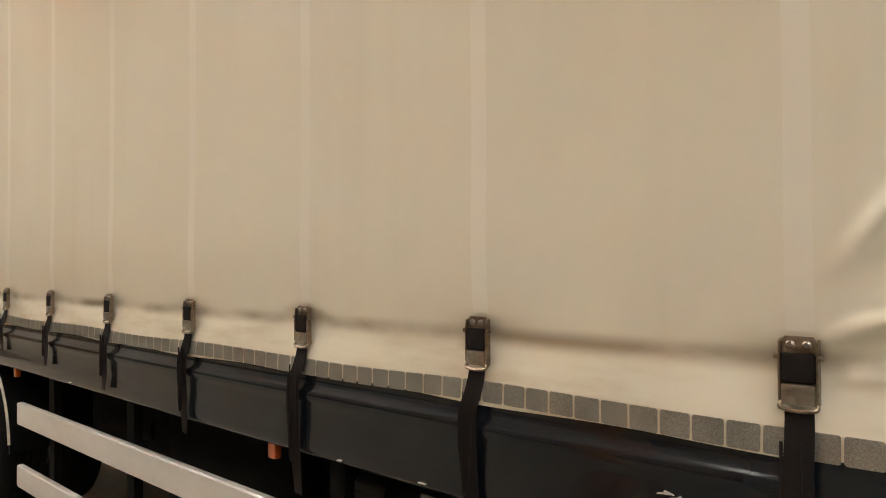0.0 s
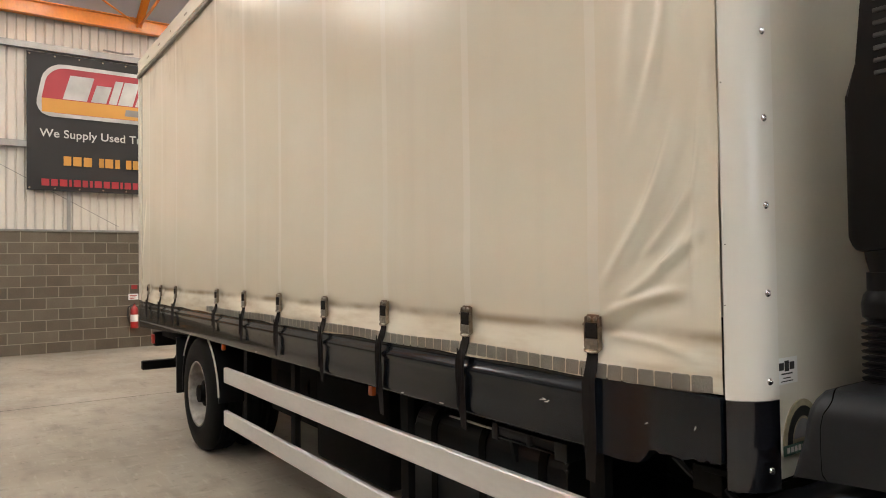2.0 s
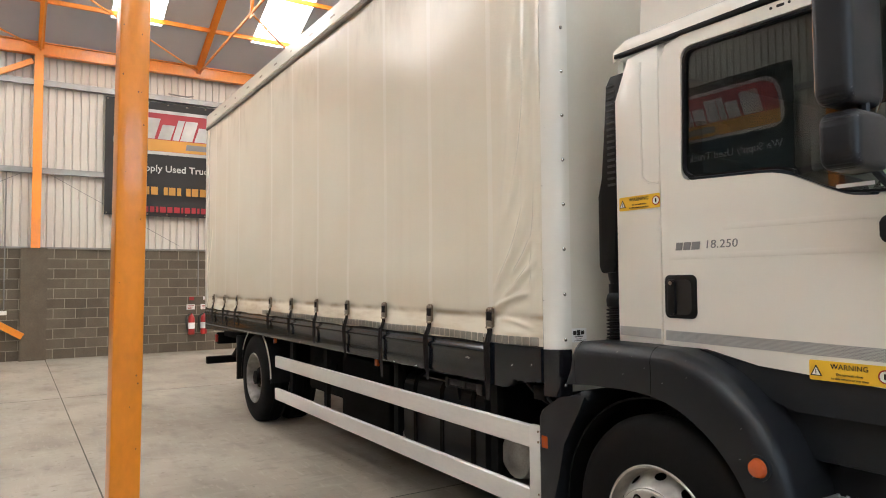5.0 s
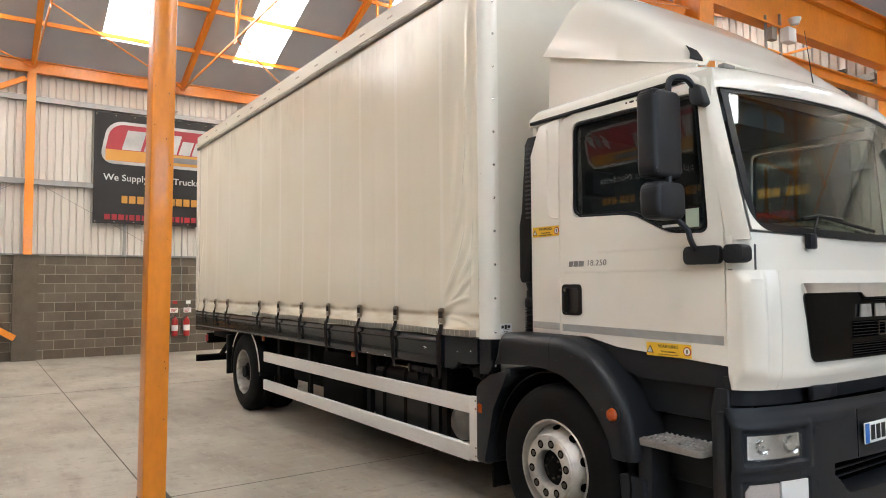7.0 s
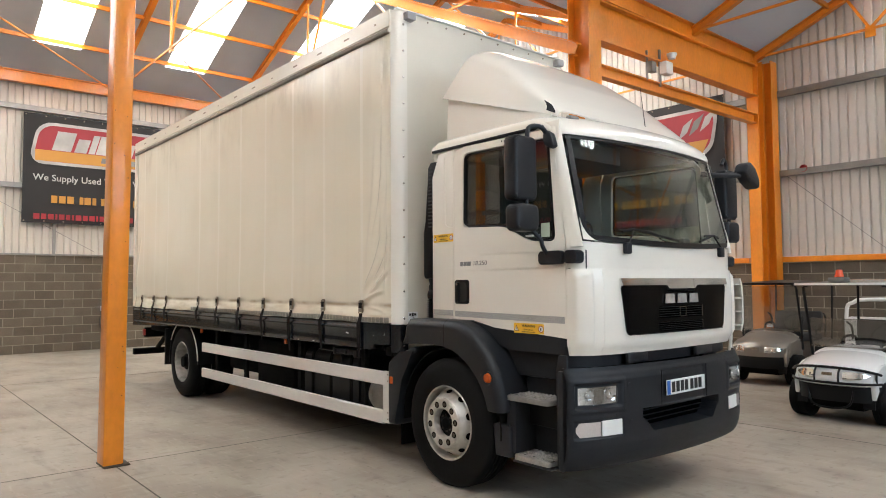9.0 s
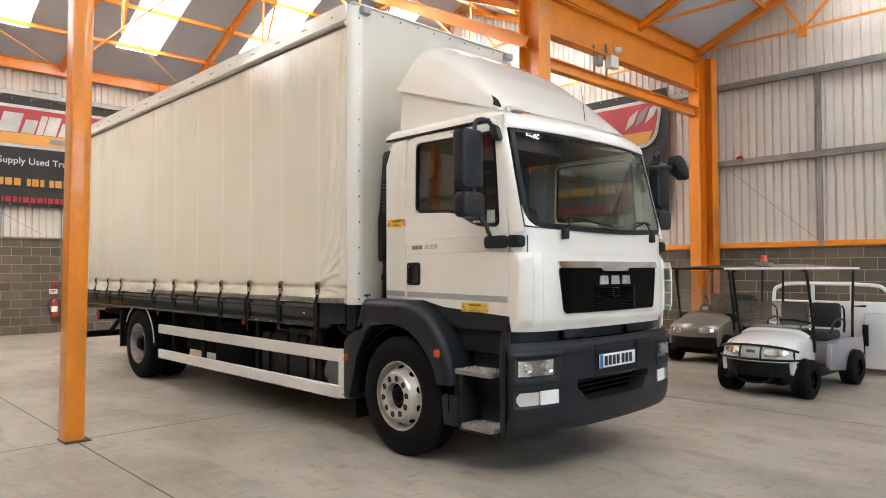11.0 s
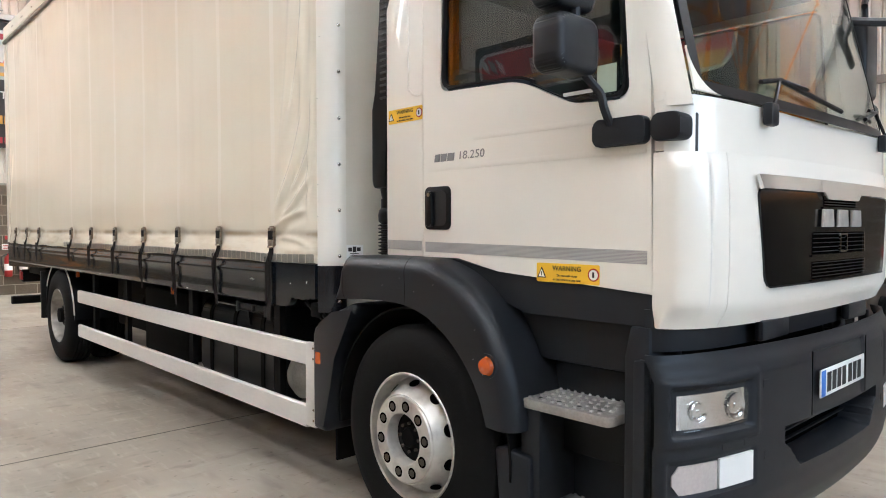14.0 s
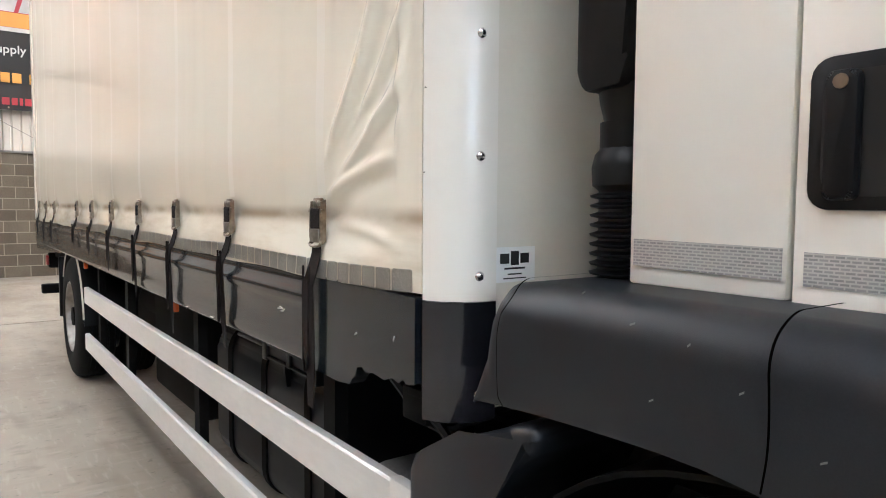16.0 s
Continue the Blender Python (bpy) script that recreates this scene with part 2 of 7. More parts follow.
M_CARTB = material("bronze cart shell", (0.20, 0.175, 0.15), 0.3, metal=0.3, coat=0.5)
M_GLASS = glass("window glass", (0.60, 0.66, 0.63), base=0.085)
M_SCREEN = glass("windscreen glass", (0.90, 0.94, 0.90), base=0.038)
M_PERSPEX = glass("smoked cart screen", (0.80, 0.78, 0.75), base=0.17)
M_FOG = material("clear ribbed lamp", (0.47, 0.42, 0.40), 0.22, coat=0.7, grain=0.05, grain_scale=90)
# black without sheen, painting the shade inside seams, holes and the slot
M_GAP = material("gap shade black", (0.0015, 0.0015, 0.0015), 0.9, spec=0.0)
M_CANOPY = material("grey cart canopy", (0.20, 0.185, 0.175), 0.25, coat=0.5, blotch=0.08, blotch_scale=3)
M_STEP = material("step aluminium", (0.35, 0.34, 0.32), 0.42, metal=0.5, grain=0.1, grain_scale=90, blotch=0.15, blotch_scale=9)
M_LEVER = material("plain lever steel", (0.33, 0.30, 0.255), 0.3, metal=0.8, grain=0.15, grain_scale=80, dirt=(0.12, 0.09, 0.06), dirt_amount=0.5, dirt_scale=50)
M_BWORD = material("faded banner print", (0.50, 0.49, 0.47), 0.55, blotch=0.15)
M_GLOSS = material("gloss black moulding", (0.003, 0.003, 0.0034), 0.10, coat=0.15, blotch=0.1, blotch_scale=6, spec=0.35)
M_RUST = material("brown rusted nut", (0.055, 0.042, 0.030), 0.7, grain=0.3, grain_scale=200)
M_FOOT = material("blue-black gloss paint", (0.0105, 0.0110, 0.0150), 0.22, coat=0.6, blotch=0.08, blotch_scale=4)


def hatched_tape():
    """Reflective stripe with fine staggered cells."""
    m, n, l, geo, noise_at, span, mul, blend = node_kit("grey reflective stripe")
    b = n["Principled BSDF"]
    sp, cb, br = n.new("ShaderNodeSeparateXYZ"), n.new("ShaderNodeCombineXYZ"), n.new("ShaderNodeTexBrick")
    l.new(geo.outputs["Position"], sp.inputs[0])
    l.new(sp.outputs[0], cb.inputs[0])
    l.new(sp.outputs[2], cb.inputs[1])
    l.new(cb.outputs[0], br.inputs["Vector"])
    br.inputs["Scale"].default_value, br.inputs["Mortar Size"].default_value = 1.0, 0.0012
    br.inputs["Brick Width"].default_value, br.inputs["Row Height"].default_value = 0.014, 0.0052
    br.inputs["Color1"].default_value, br.inputs["Color2"].default_value = (0.27, 0.275, 0.275, 1), (0.37, 0.375, 0.37, 1)
    br.inputs["Mortar"].default_value = (0.52, 0.52, 0.50, 1)
    l.new(br.outputs["Color"], b.inputs["Base Color"])
    b.inputs["Roughness"].default_value, b.inputs["Metallic"].default_value = 0.35, 0.25
    return m


M_GREYTAPE = hatched_tape()
M_CLEAR = glass("lamp glass", (0.96, 0.96, 0.96))


# ---------------------------------------------------------------- mesh helpers
def place(ob):
    """World matrix of an object from its own and its parents' settings."""
    m = ob.matrix_parent_inverse @ ob.matrix_basis if ob.parent else ob.matrix_basis
    return place(ob.parent) @ m if ob.parent else m


def part(name, bm, mat, parent=None, label="", smooth=True):
    """Links a bmesh, whose points are in world metres, as one mesh object under a thing or a part."""
    me = bpy.data.meshes.new(name)
    bmesh.ops.recalc_face_normals(bm, faces=bm.faces)
    if smooth:
        for f in bm.faces:
            f.smooth = True
        for e in bm.edges:
            e.smooth = len(e.link_faces) == 2 and e.calc_face_angle(3.0) < 0.6
    bm.to_mesh(me)
    bm.free()
    me.materials.append(mat)
    ob = new(name, me)
    if parent:
        ob.parent = parent
        ob.matrix_parent_inverse = place(parent).inverted()
    if label:
        ob["label"] = label
    return ob


def thing(name, x, y, z, label, category, group="", kind=""):
    ob = new(name)
    ob.matrix_basis = pose(x, y, z)
    ob.empty_display_size = 0.1
    return tagged(ob, label, category, group, kind)


def B():
    return bmesh.new()


def box(bm, x0, x1, y0, y1, z0, z1, bev=0.0, m=None, seg=2):
    mat = Matrix.Translation(((x0 + x1) / 2, (y0 + y1) / 2, (z0 + z1) / 2)) @ Matrix.Diagonal((abs(x1 - x0), abs(y1 - y0), abs(z1 - z0), 1))
    r = bmesh.ops.create_cube(bm, size=1, matrix=(m @ mat if m else mat))
    if bev:
        es = {e for v in r["verts"] for e in v.link_edges}
        bmesh.ops.bevel(bm, geom=list(es), offset=bev, segments=seg, profile=0.5, affect="EDGES")
    return bm


def prism(bm, pts, axis, a, b, bev=0.0, seg=2):
    """A polygon of (u, v) points drawn out along an axis from a to b: u, v are the other two axes in order."""
    def P(u, v, w):
        return {"x": (w, u, v), "y": (u, w, v), "z": (u, v, w)}[axis]
    lo = [bm.verts.new(P(u, v, a)) for u, v in pts]
    hi = [bm.verts.new(P(u, v, b)) for u, v in pts]
    k = len(pts)
    fs = [bm.faces.new(lo[::-1]), bm.faces.new(hi)]
    for i in range(k):
        fs.append(bm.faces.new((lo[i], lo[(i + 1) % k], hi[(i + 1) % k], hi[i])))
    if bev:
        bmesh.ops.bevel(bm, geom=list({e for f in fs for e in f.edges}), offset=bev, segments=seg, profile=0.5, affect="EDGES")
    return bm


def ring_frame(bm, outer, inner, axis, a, b):
    """A frame between two loops of equally many (u, v) points, from a to b along an axis."""
    def P(u, v, w):
        return {"x": (w, u, v), "y": (u, w, v), "z": (u, v, w)}[axis]
    k = len(outer)
    vs = [[bm.verts.new(P(u, v, w)) for u, v in loop] for loop, w in ((outer, a), (outer, b), (inner, b), (inner, a))]
    for i in range(k):
        j = (i + 1) % k
        for q in range(4):
            bm.faces.new((vs[q][i], vs[q][j], vs[(q + 1) % 4][j], vs[(q + 1) % 4][i]))
    return bm


def cyl(bm, p0, p1, r, n=12, r2=None):
    p0, p1 = Vector(p0), Vector(p1)
    d = p1 - p0
    m = Matrix.Translation((p0 + p1) / 2) @ d.to_track_quat("Z", "Y").to_matrix().to_4x4()
    bmesh.ops.create_cone(bm, cap_ends=True, segments=n, radius1=r, radius2=r if r2 is None else r2, depth=d.length, matrix=m)
    return bm


def beam(bm, p0, p1, w, h, up=(0, 0, 1)):
    """A bar of w by h between two points."""
    p0, p1 = Vector(p0), Vector(p1)
    d = (p1 - p0).normalized()
    s = d.cross(Vector(up)).normalized()
    u = s.cross(d)
    vs = [bm.verts.new(p + s * (w / 2 * i) + u * (h / 2 * j)) for p in (p0, p1) for i, j in ((-1, -1), (1, -1), (1, 1), (-1, 1))]
    for q in ((0, 1, 2, 3), (7, 6, 5, 4), (0, 4, 5, 1), (1, 5, 6, 2), (2, 6, 7, 3), (3, 7, 4, 0)):
        bm.faces.new([vs[i] for i in q])
    return bm


def ibeam(bm, p0, p1, w, h, tf=0.02, tw=0.012, up=(0, 0, 1)):
    """A rolled I section between two points."""
    p0, p1 = Vector(p0), Vector(p1)
    d = (p1 - p0).normalized()
    s = d.cross(Vector(up)).normalized()
    u = s.cross(d)
    a, b, c, e = w / 2, h / 2, tw / 2, h / 2 - tf
    prof = [(-a, -b), (a, -b), (a, -e), (c, -e), (c, e), (a, e), (a, b), (-a, b), (-a, e), (-c, e), (-c, -e), (-a, -e)]
    lo = [bm.verts.new(p0 + s * x + u * y) for x, y in prof]
    hi = [bm.verts.new(p1 + s * x + u * y) for x, y in prof]
    k = len(prof)
    for i in range(k):
        bm.faces.new((lo[i], lo[(i + 1) % k], hi[(i + 1) % k], hi[i]))
    bm.faces.new(lo[::-1])
    bm.faces.new(hi)
    return bm


def grid(bm, nu, nv, f, close=False):
    """A surface from f(u, v) with u, v from 0 to 1."""
    vs = [[bm.verts.new(f(i / nu, j / nv)) for j in range(nv + 1)] for i in range(nu + (0 if close else 1))]
    k = len(vs)
    for i in range(nu):
        for j in range(nv):
            bm.faces.new((vs[i][j], vs[(i + 1) % k][j], vs[(i + 1) % k][j + 1], vs[i][j + 1]))
    return bm


def thick(bm, t):
    """Gives a surface thickness against its normals."""
    bmesh.ops.recalc_face_normals(bm, faces=bm.faces)
    bmesh.ops.solidify(bm, geom=list(bm.faces), thickness=t)
    return bm


def revolve(bm, prof, c, n=40, axis="y"):
    """Turns a profile of (radius, along) about an axis through c."""
    rings = []
    for r, a in prof:
        ring = []
        for i in range(n):
            q = 2 * math.pi * i / n
            u, v = r * math.cos(q), r * math.sin(q)
            ring.append(bm.verts.new((c[0] + u, c[1] + a, c[2] + v) if axis == "y" else (c[0] + a, c[1] + u, c[2] + v) if axis == "x" else (c[0] + u, c[1] + v, c[2] + a)))
        rings.append(ring)
    for a, b in zip(rings, rings[1:]):
        for i in range(n):
            bm.faces.new((a[i], a[(i + 1) % n], b[(i + 1) % n], b[i]))
    return bm


def tube(bm, pts, r, n=8):
    """A round bar along points."""
    pts = [Vector(p) for p in pts]
    rings = []
    ref = None
    for i, p in enumerate(pts):
        d = (pts[min(i + 1, len(pts) - 1)] - pts[max(i - 1, 0)]).normalized()
        if ref is None:
            ref = d.orthogonal().normalized()
        ref = (ref - d * ref.dot(d)).normalized()
        s = d.cross(ref)
        rings.append([bm.verts.new(p + (ref * math.cos(2 * math.pi * k / n) + s * math.sin(2 * math.pi * k / n)) * r) for k in range(n)])
    for a, b in zip(rings, rings[1:]):
        for i in range(n):
            bm.faces.new((a[i], a[(i + 1) % n], b[(i + 1) % n], b[i]))
    bm.faces.new(rings[0][::-1])
    bm.faces.new(rings[-1])
    return bm


def curve_pts(pts, n=6):
    """A smooth line through points."""
    pts = [Vector(p) for p in pts]
    ext = [2 * pts[0] - pts[1], *pts, 2 * pts[-1] - pts[-2]]
    out = []
    for i in range(1, len(ext) - 2):
        p0, p1, p2, p3 = ext[i - 1:i + 3]
        for k in range(n):
            t = k / n
            out.append(0.5 * (2 * p1 + (p2 - p0) * t + (2 * p0 - 5 * p1 + 4 * p2 - p3) * t * t + (3 * p1 - p0 - 3 * p2 + p3) * t ** 3))
    return out + [pts[-1]]


def rounded(x0, x1, z0, z1, r, n=4):
    """Points of a rectangle with round corners."""
    out = []
    for cx, cz, a in ((x1 - r, z1 - r, 0), (x0 + r, z1 - r, 90), (x0 + r, z0 + r, 180), (x1 - r, z0 + r, 270)):
        for i in range(n + 1):
            q = radians(a + 90 * i / n)
            out.append((cx + r * math.cos(q), cz + r * math.sin(q)))
    return out


def lettering(text, size, m, mat, parent, name="lettering", depth=0.002, spread=1.0, start="CENTER", bold=0.0):
    """Flat letters in the built-in font, at a pose, as a mesh."""
    cu = bpy.data.curves.new(name, "FONT")
    cu.body, cu.size, cu.extrude, cu.align_x, cu.align_y, cu.space_character = text, size, depth, start, "CENTER", spread
    cu.offset = bold
    tmp = bpy.data.objects.new(name, cu)
    scene.collection.objects.link(tmp)
    dg = bpy.context.evaluated_depsgraph_get()
    me = bpy.data.meshes.new_from_object(tmp.evaluated_get(dg))
    bpy.data.objects.remove(tmp)
    me.transform(m)
    me.materials.clear()
    me.materials.append(mat)
    ob = new(name, me)
    ob["kind"] = "stuff"
    if parent:
        ob.parent = parent
        ob.matrix_parent_inverse = place(parent).inverted()
    return ob


def smooth01(a, b, x):
    t = min(1, max(0, (x - a) / (b - a)))
    return t * t * (3 - 2 * t)


# ---------------------------------------------------------------- the building
XB, YF, XV = -14.8, 12.2, -1.35        # back wall, far wall, valley line between the two roof bays
XE, YN = 13.5, -9.5           # closing walls behind the camera
FILL_Y0, FILL_Y1, FILL_Z0, FILL_Z1 = -2.0, 6.0, 2.8, 5.4   # made-up high opening for the fill lamp, ahead of the truck
EAVE, VALLEY, PITCH = 7.15, 6.60, 0.42
RIDGE_A = (XB + XV) / 2 - 0.65          # ridge of the first bay
RIDGE_Z = EAVE + PITCH * (RIDGE_A - XB)


def wall_struct(name, bm, mat, label):
    return tagged(part(name, bm, mat, smooth=False), label, "wall", kind="structure")


floor = tagged(part("floor", box(B(), XB - 0.3, XE + 0.3, YN - 0.3, YF + 0.3, -0.2, 0.0), M_FLOOR), "worn grey concrete warehouse floor with stains", "floor", kind="structure")
M_JOINT = material("floor joint", (0.10, 0.09, 0.075), 0.9, grain=0.2)
for y in (-6.8, -0.65, 5.55):
    part("floor_joint", box(B(), XB, XE, y - 0.006, y + 0.006, 0.0, 0.002), M_JOINT, floor, "thin dark sawn joint")
for x in (-8.6, -1.70, 5.4):
    part("floor_joint", box(B(), x - 0.006, x + 0.006, YN, YF, 0.0, 0.0015), M_JOINT, floor, "thin dark sawn joint")


def cladding(bm, run, along0, along1, at, z0, z1, side, top=None, pitch=0.167, deep=0.032):
    """Trapezoid-ribbed sheeting. run is the axis it runs along, side the way that its inner face looks."""
    k = along0
    pts = []
    while k < along1:
        for du, dv in ((0, 0), (0.095, 0), (0.113, 1), (0.149, 1)):
            if k + du < along1:
                pts.append((k + du, dv))
        k += pitch
    pts.append((along1, 0))
    cols = []
    for u, d in pts:
        w = at - side * d * deep
        zt = top(u) if top else z1
        q = [(u, w, z0), (u, w, zt)] if run == "x" else [(w, u, z0), (w, u, zt)]
        cols.append([bm.verts.new(p) for p in q])
    for a, b in zip(cols, cols[1:]):
        bm.faces.new((a[0], b[0], b[1], a[1]))
    return bm


def gable(x):
    """Underside height of the roof over x."""
    if x < RIDGE_A:
        return EAVE + PITCH * (x - XB)
    if x < XV:
        return RIDGE_Z + (VALLEY - RIDGE_Z) * (x - RIDGE_A) / (XV - RIDGE_A)
    xr = XV + 7.4
    return VALLEY + PITCH * (x - XV) if x < xr else VALLEY + PITCH * 7.4 - PITCH * (x - xr)


BT_B, BT_F = 2.52, 2.12      # tops of the block work on the back and far walls
wall_west = wall_struct("wall_west", box(B(), XB - 0.25, XB - 0.004, YN, YF, 0, BT_B - 0.01), M_MORTAR, "grey concrete block lower wall with pale joints")
wall_north = wall_struct("wall_north", box(B(), XB, XE, YF + 0.004, YF + 0.25, 0, BT_F - 0.01), M_MORTAR, "grey concrete block lower wall behind the carts")
wall_south = wall_struct("wall_south", box(B(), XB, XE, YN - 0.25, YN, 0, 2.3), M_BLOCK, "grey block lower wall closing the hall")
bm = B()
for ya, yb, za, zb in ((YN, FILL_Y0, 0, 2.3), (FILL_Y1, YF, 0, 2.3), (FILL_Y0, FILL_Y1, 0, FILL_Z0)):
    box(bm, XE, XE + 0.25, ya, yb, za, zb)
wall_east = wall_struct("wall_east", bm, M_BLOCK, "grey block lower wall under the added light opening")
for nm, bm in (("cladding_west", cladding(B(), "y", YN, YF, XB - 0.06, BT_B, EAVE + 0.4, 1)),
               ("cladding_north", cladding(B(), "x", XB, XE, YF + 0.06, BT_F + 0.1, 8, -1, top=gable)),
               ("cladding_south", cladding(B(), "x", XB, XE, YN - 0.06, 2.3, 8, 1, top=gable)),
               ("cladding_east", cladding(B(), "y", YN, FILL_Y0, XE + 0.06, 2.3, gable(XE) + 0.1, -1)),
               ("cladding_east", cladding(B(), "y", FILL_Y1, YF, XE + 0.06, 2.3, gable(XE) + 0.1, -1)),
               ("cladding_east", cladding(B(), "y", FILL_Y0, FILL_Y1, XE + 0.06, FILL_Z1, gable(XE) + 0.1, -1))):
    wall_struct(nm, thick(bm, 0.02), M_CLAD, "white ribbed metal wall sheeting, slightly dirty")

# roof planes with rooflight strips left open
LIGHT_W = 1.06


def roof_plane(name, xa, za, xb, zb, light0, light1, lights, pane_mat):
    """One slope from the low edge (xa, za) to the high edge (xb, zb), with rooflights between two shares of its length."""
    bm, panes = B(), []
    def quad(s0, s1, y0, y1):
        p = [(xa + (xb - xa) * s, y, za + (zb - za) * s) for s, y in ((s0, y0), (s1, y0), (s1, y1), (s0, y1))]
        return p
    cuts = [YN - 0.3]
    for y in lights:
        cuts += [y, y + LIGHT_W]
    cuts.append(YF + 0.3)
    for i, (y0, y1) in enumerate(zip(cuts, cuts[1:])):
        if i % 2 == 0:
            bm.faces.new([bm.verts.new(p) for p in quad(0, 1, y0, y1)])
        else:
            for s0, s1 in ((0, light0), (light1, 1)):
                bm.faces.new([bm.verts.new(p) for p in quad(s0, s1, y0, y1)])
            panes.append(quad(light0, light1, y0, y1))
    bmesh.ops.solidify(bm, geom=list(bm.faces), thickness=0.06)
    tagged(part(name, bm, M_ROOF, smooth=False), "grey lined pitched warehouse roof", "ceiling", kind="structure")
    for k, p in enumerate(panes):
        b2 = B()
        b2.faces.new([b2.verts.new(q) for q in p])
        bmesh.ops.solidify(b2, geom=list(b2.faces), thickness=0.02)
        tagged(part("rooflight", b2, pane_mat, smooth=False), "bright translucent rooflight panel in the roof", "rooflight", "rooflights", "structure")


XR2 = XV + 7.4
# rows below y = 0 are unseen, added to light the truck's near side
ROWS_A = [-9.0 + 3.155 * k for k in range(1, 7)]
ROWS_B = [ROWS_A[0], ROWS_A[1], ROWS_A[4], ROWS_A[5]]
roof_plane("ceiling_1", XB - 0.3, EAVE - 0.126, RIDGE_A, RIDGE_Z, 0.245, 0.93, ROWS_A, M_SKYLIGHT)
roof_plane("ceiling_2", XV, VALLEY, RIDGE_A, RIDGE_Z, 0.2, 0.9, ROWS_A, M_SKYLIGHT)
# the last row on this slope is unseen too, added to light the far wall
roof_plane("ceiling_3", XV, VALLEY, XR2, VALLEY + PITCH * 7.4, 0.40, 0.9, [ROWS_B[0], ROWS_B[1], ROWS_B[3]], M_SKYLIGHT_B)
roof_plane("ceiling_4", XE + 0.3, gable(XE + 0.3), XR2, VALLEY + PITCH * 7.4, 0.52, 0.9, [*ROWS_B[:2], ROWS_A[3], ROWS_A[4]], M_SKYLIGHT_B)

# steel frame
def steel(name, bm, label, category="beam"):
    return tagged(part(name, bm, M_ORANGE, smooth=False), label, category, kind="structure")


for y in (-0.88, 5.3, 11.5):
    steel("wall_column", ibeam(B(), (XB + 0.12, y, BT_B), (XB + 0.12, y, EAVE), 0.18, 0.2, up=(1, 0, 0)), "slim orange steel wall column above the block pier", "column")
    wall_struct("block_pier", box(B(), XB, XB + 0.12, y - 0.28, y + 0.24, 0, BT_B), M_BLOCK, "grey block pier under the wall column")
steel("eave_beam", ibeam(B(), (XB + 0.15, YN, EAVE - 0.10), (XB + 0.15, YF, EAVE - 0.10), 0.16, 0.30), "long orange steel eaves beam")
steel("valley_beam", ibeam(B(), (XV, YN, VALLEY - 0.14), (XV, YF, VALLEY - 0.14), 0.18, 0.30), "long orange steel valley beam")
for xa, za, xb, zb, ks in ((XB, EAVE, RIDGE_A, RIDGE_Z, (1.47, 2.85, 4.22, 5.6)), (XV, VALLEY, RIDGE_A, RIDGE_Z, (1.5, 3.0, 4.5, 6)),
                           (XV, VALLEY, XR2, VALLEY + PITCH * 7.4, (1.5, 3, 4.5, 6)), (XE, gable(XE), XR2, VALLEY + PITCH * 7.4, (1.5, 3, 4.5))):
    run = abs(xb - xa)
    for k in ks:
        x, z = xa + (xb - xa) * k / run, za + (zb - za) * k / run - 0.06
        steel("purlin", beam(B(), (x, YN, z), (x, YF, z), 0.05, 0.10), "thin orange steel purlin under the roof")
    for y in (-4.3, -0.85, 2.6, 6.05, 9.5, YF - 0.2):
        steel("rafter", ibeam(B(), (xa, y, za - 0.12), (xb, y, zb - 0.12), 0.12, 0.16), "sloping orange steel rafter")
# trusses in the rafter planes: a thin tie, hangers and struts to the rafters
CHORD_A, CHORD_B = 7.02, 6.5


def truss(y, xa, xb, xr, z, gable_end=False):
    bm = B()
    span = xb - xa
    beam(bm, (xa, y, z), (xb, y, z), 0.035, 0.045)
    for k, way in ((0.345, 1), (0.655, -1)):
        x = xa + span * k
        beam(bm, (x, y, z), (x, y, gable(x) - 0.16), 0.045, 0.045, up=(0, 1, 0))
        beam(bm, (x, y, z), (xr - way * 0.25, y, gable(xr) - 0.30), 0.045, 0.045)
        box(bm, x - 0.10, x + 0.10, y - 0.008, y + 0.008, z - 0.09, z + 0.06)
    if gable_end:
        for k, way in ((0.146, 1), (0.854, -1)):
            x = xa + span * k
            for dx in (-0.42, 1.70):
                q = x + way * dx
                beam(bm, (x, y, z), (q, y, gable(q) - 0.12), 0.05, 0.05)
            box(bm, x - 0.09, x + 0.09, y - 0.008, y + 0.008, z - 0.16, z + 0.06)
    steel("roof_truss", bm, "orange steel roof truss with thin struts", "truss")


for y in (-4.3, -0.85, 2.6, 6.05, 9.5, YF - 0.2):
    truss(y, XB + 0.2, XV - 0.1, RIDGE_A, CHORD_A if y < 12 else CHORD_B)
for y in (-4.3, -0.85, 2.6, 6.05, 9.5, YF - 0.2):
    truss(y, XV + 0.1, XE - 0.1, XR2, CHORD_B, y > 11)
# crossed rods in the plane of the ties of the first bay
NODE_X = XB + 0.2 + (XV - 0.1 - XB - 0.2) * 0.345
bm = B()
for y in (-4.3, -0.85, 2.6, 6.05):
    cyl(bm, (NODE_X, y, CHORD_A), (XB + 0.25, y + 3.45, CHORD_A), 0.020, 6)
steel("wind_brace", bm, "thin slanting orange roof bracing rods", "brace")
bm = B()
beam(bm, (XB + 0.16, -1.0, 6.75), (XB + 0.16, -3.6, 5.3), 0.09, 0.12)
beam(bm, (XB + 0.16, -1.1, 0.55), (XB + 0.16, -4.5, 2.7), 0.09, 0.14)
steel("wall_brace", bm, "orange diagonal wall brace", "brace")

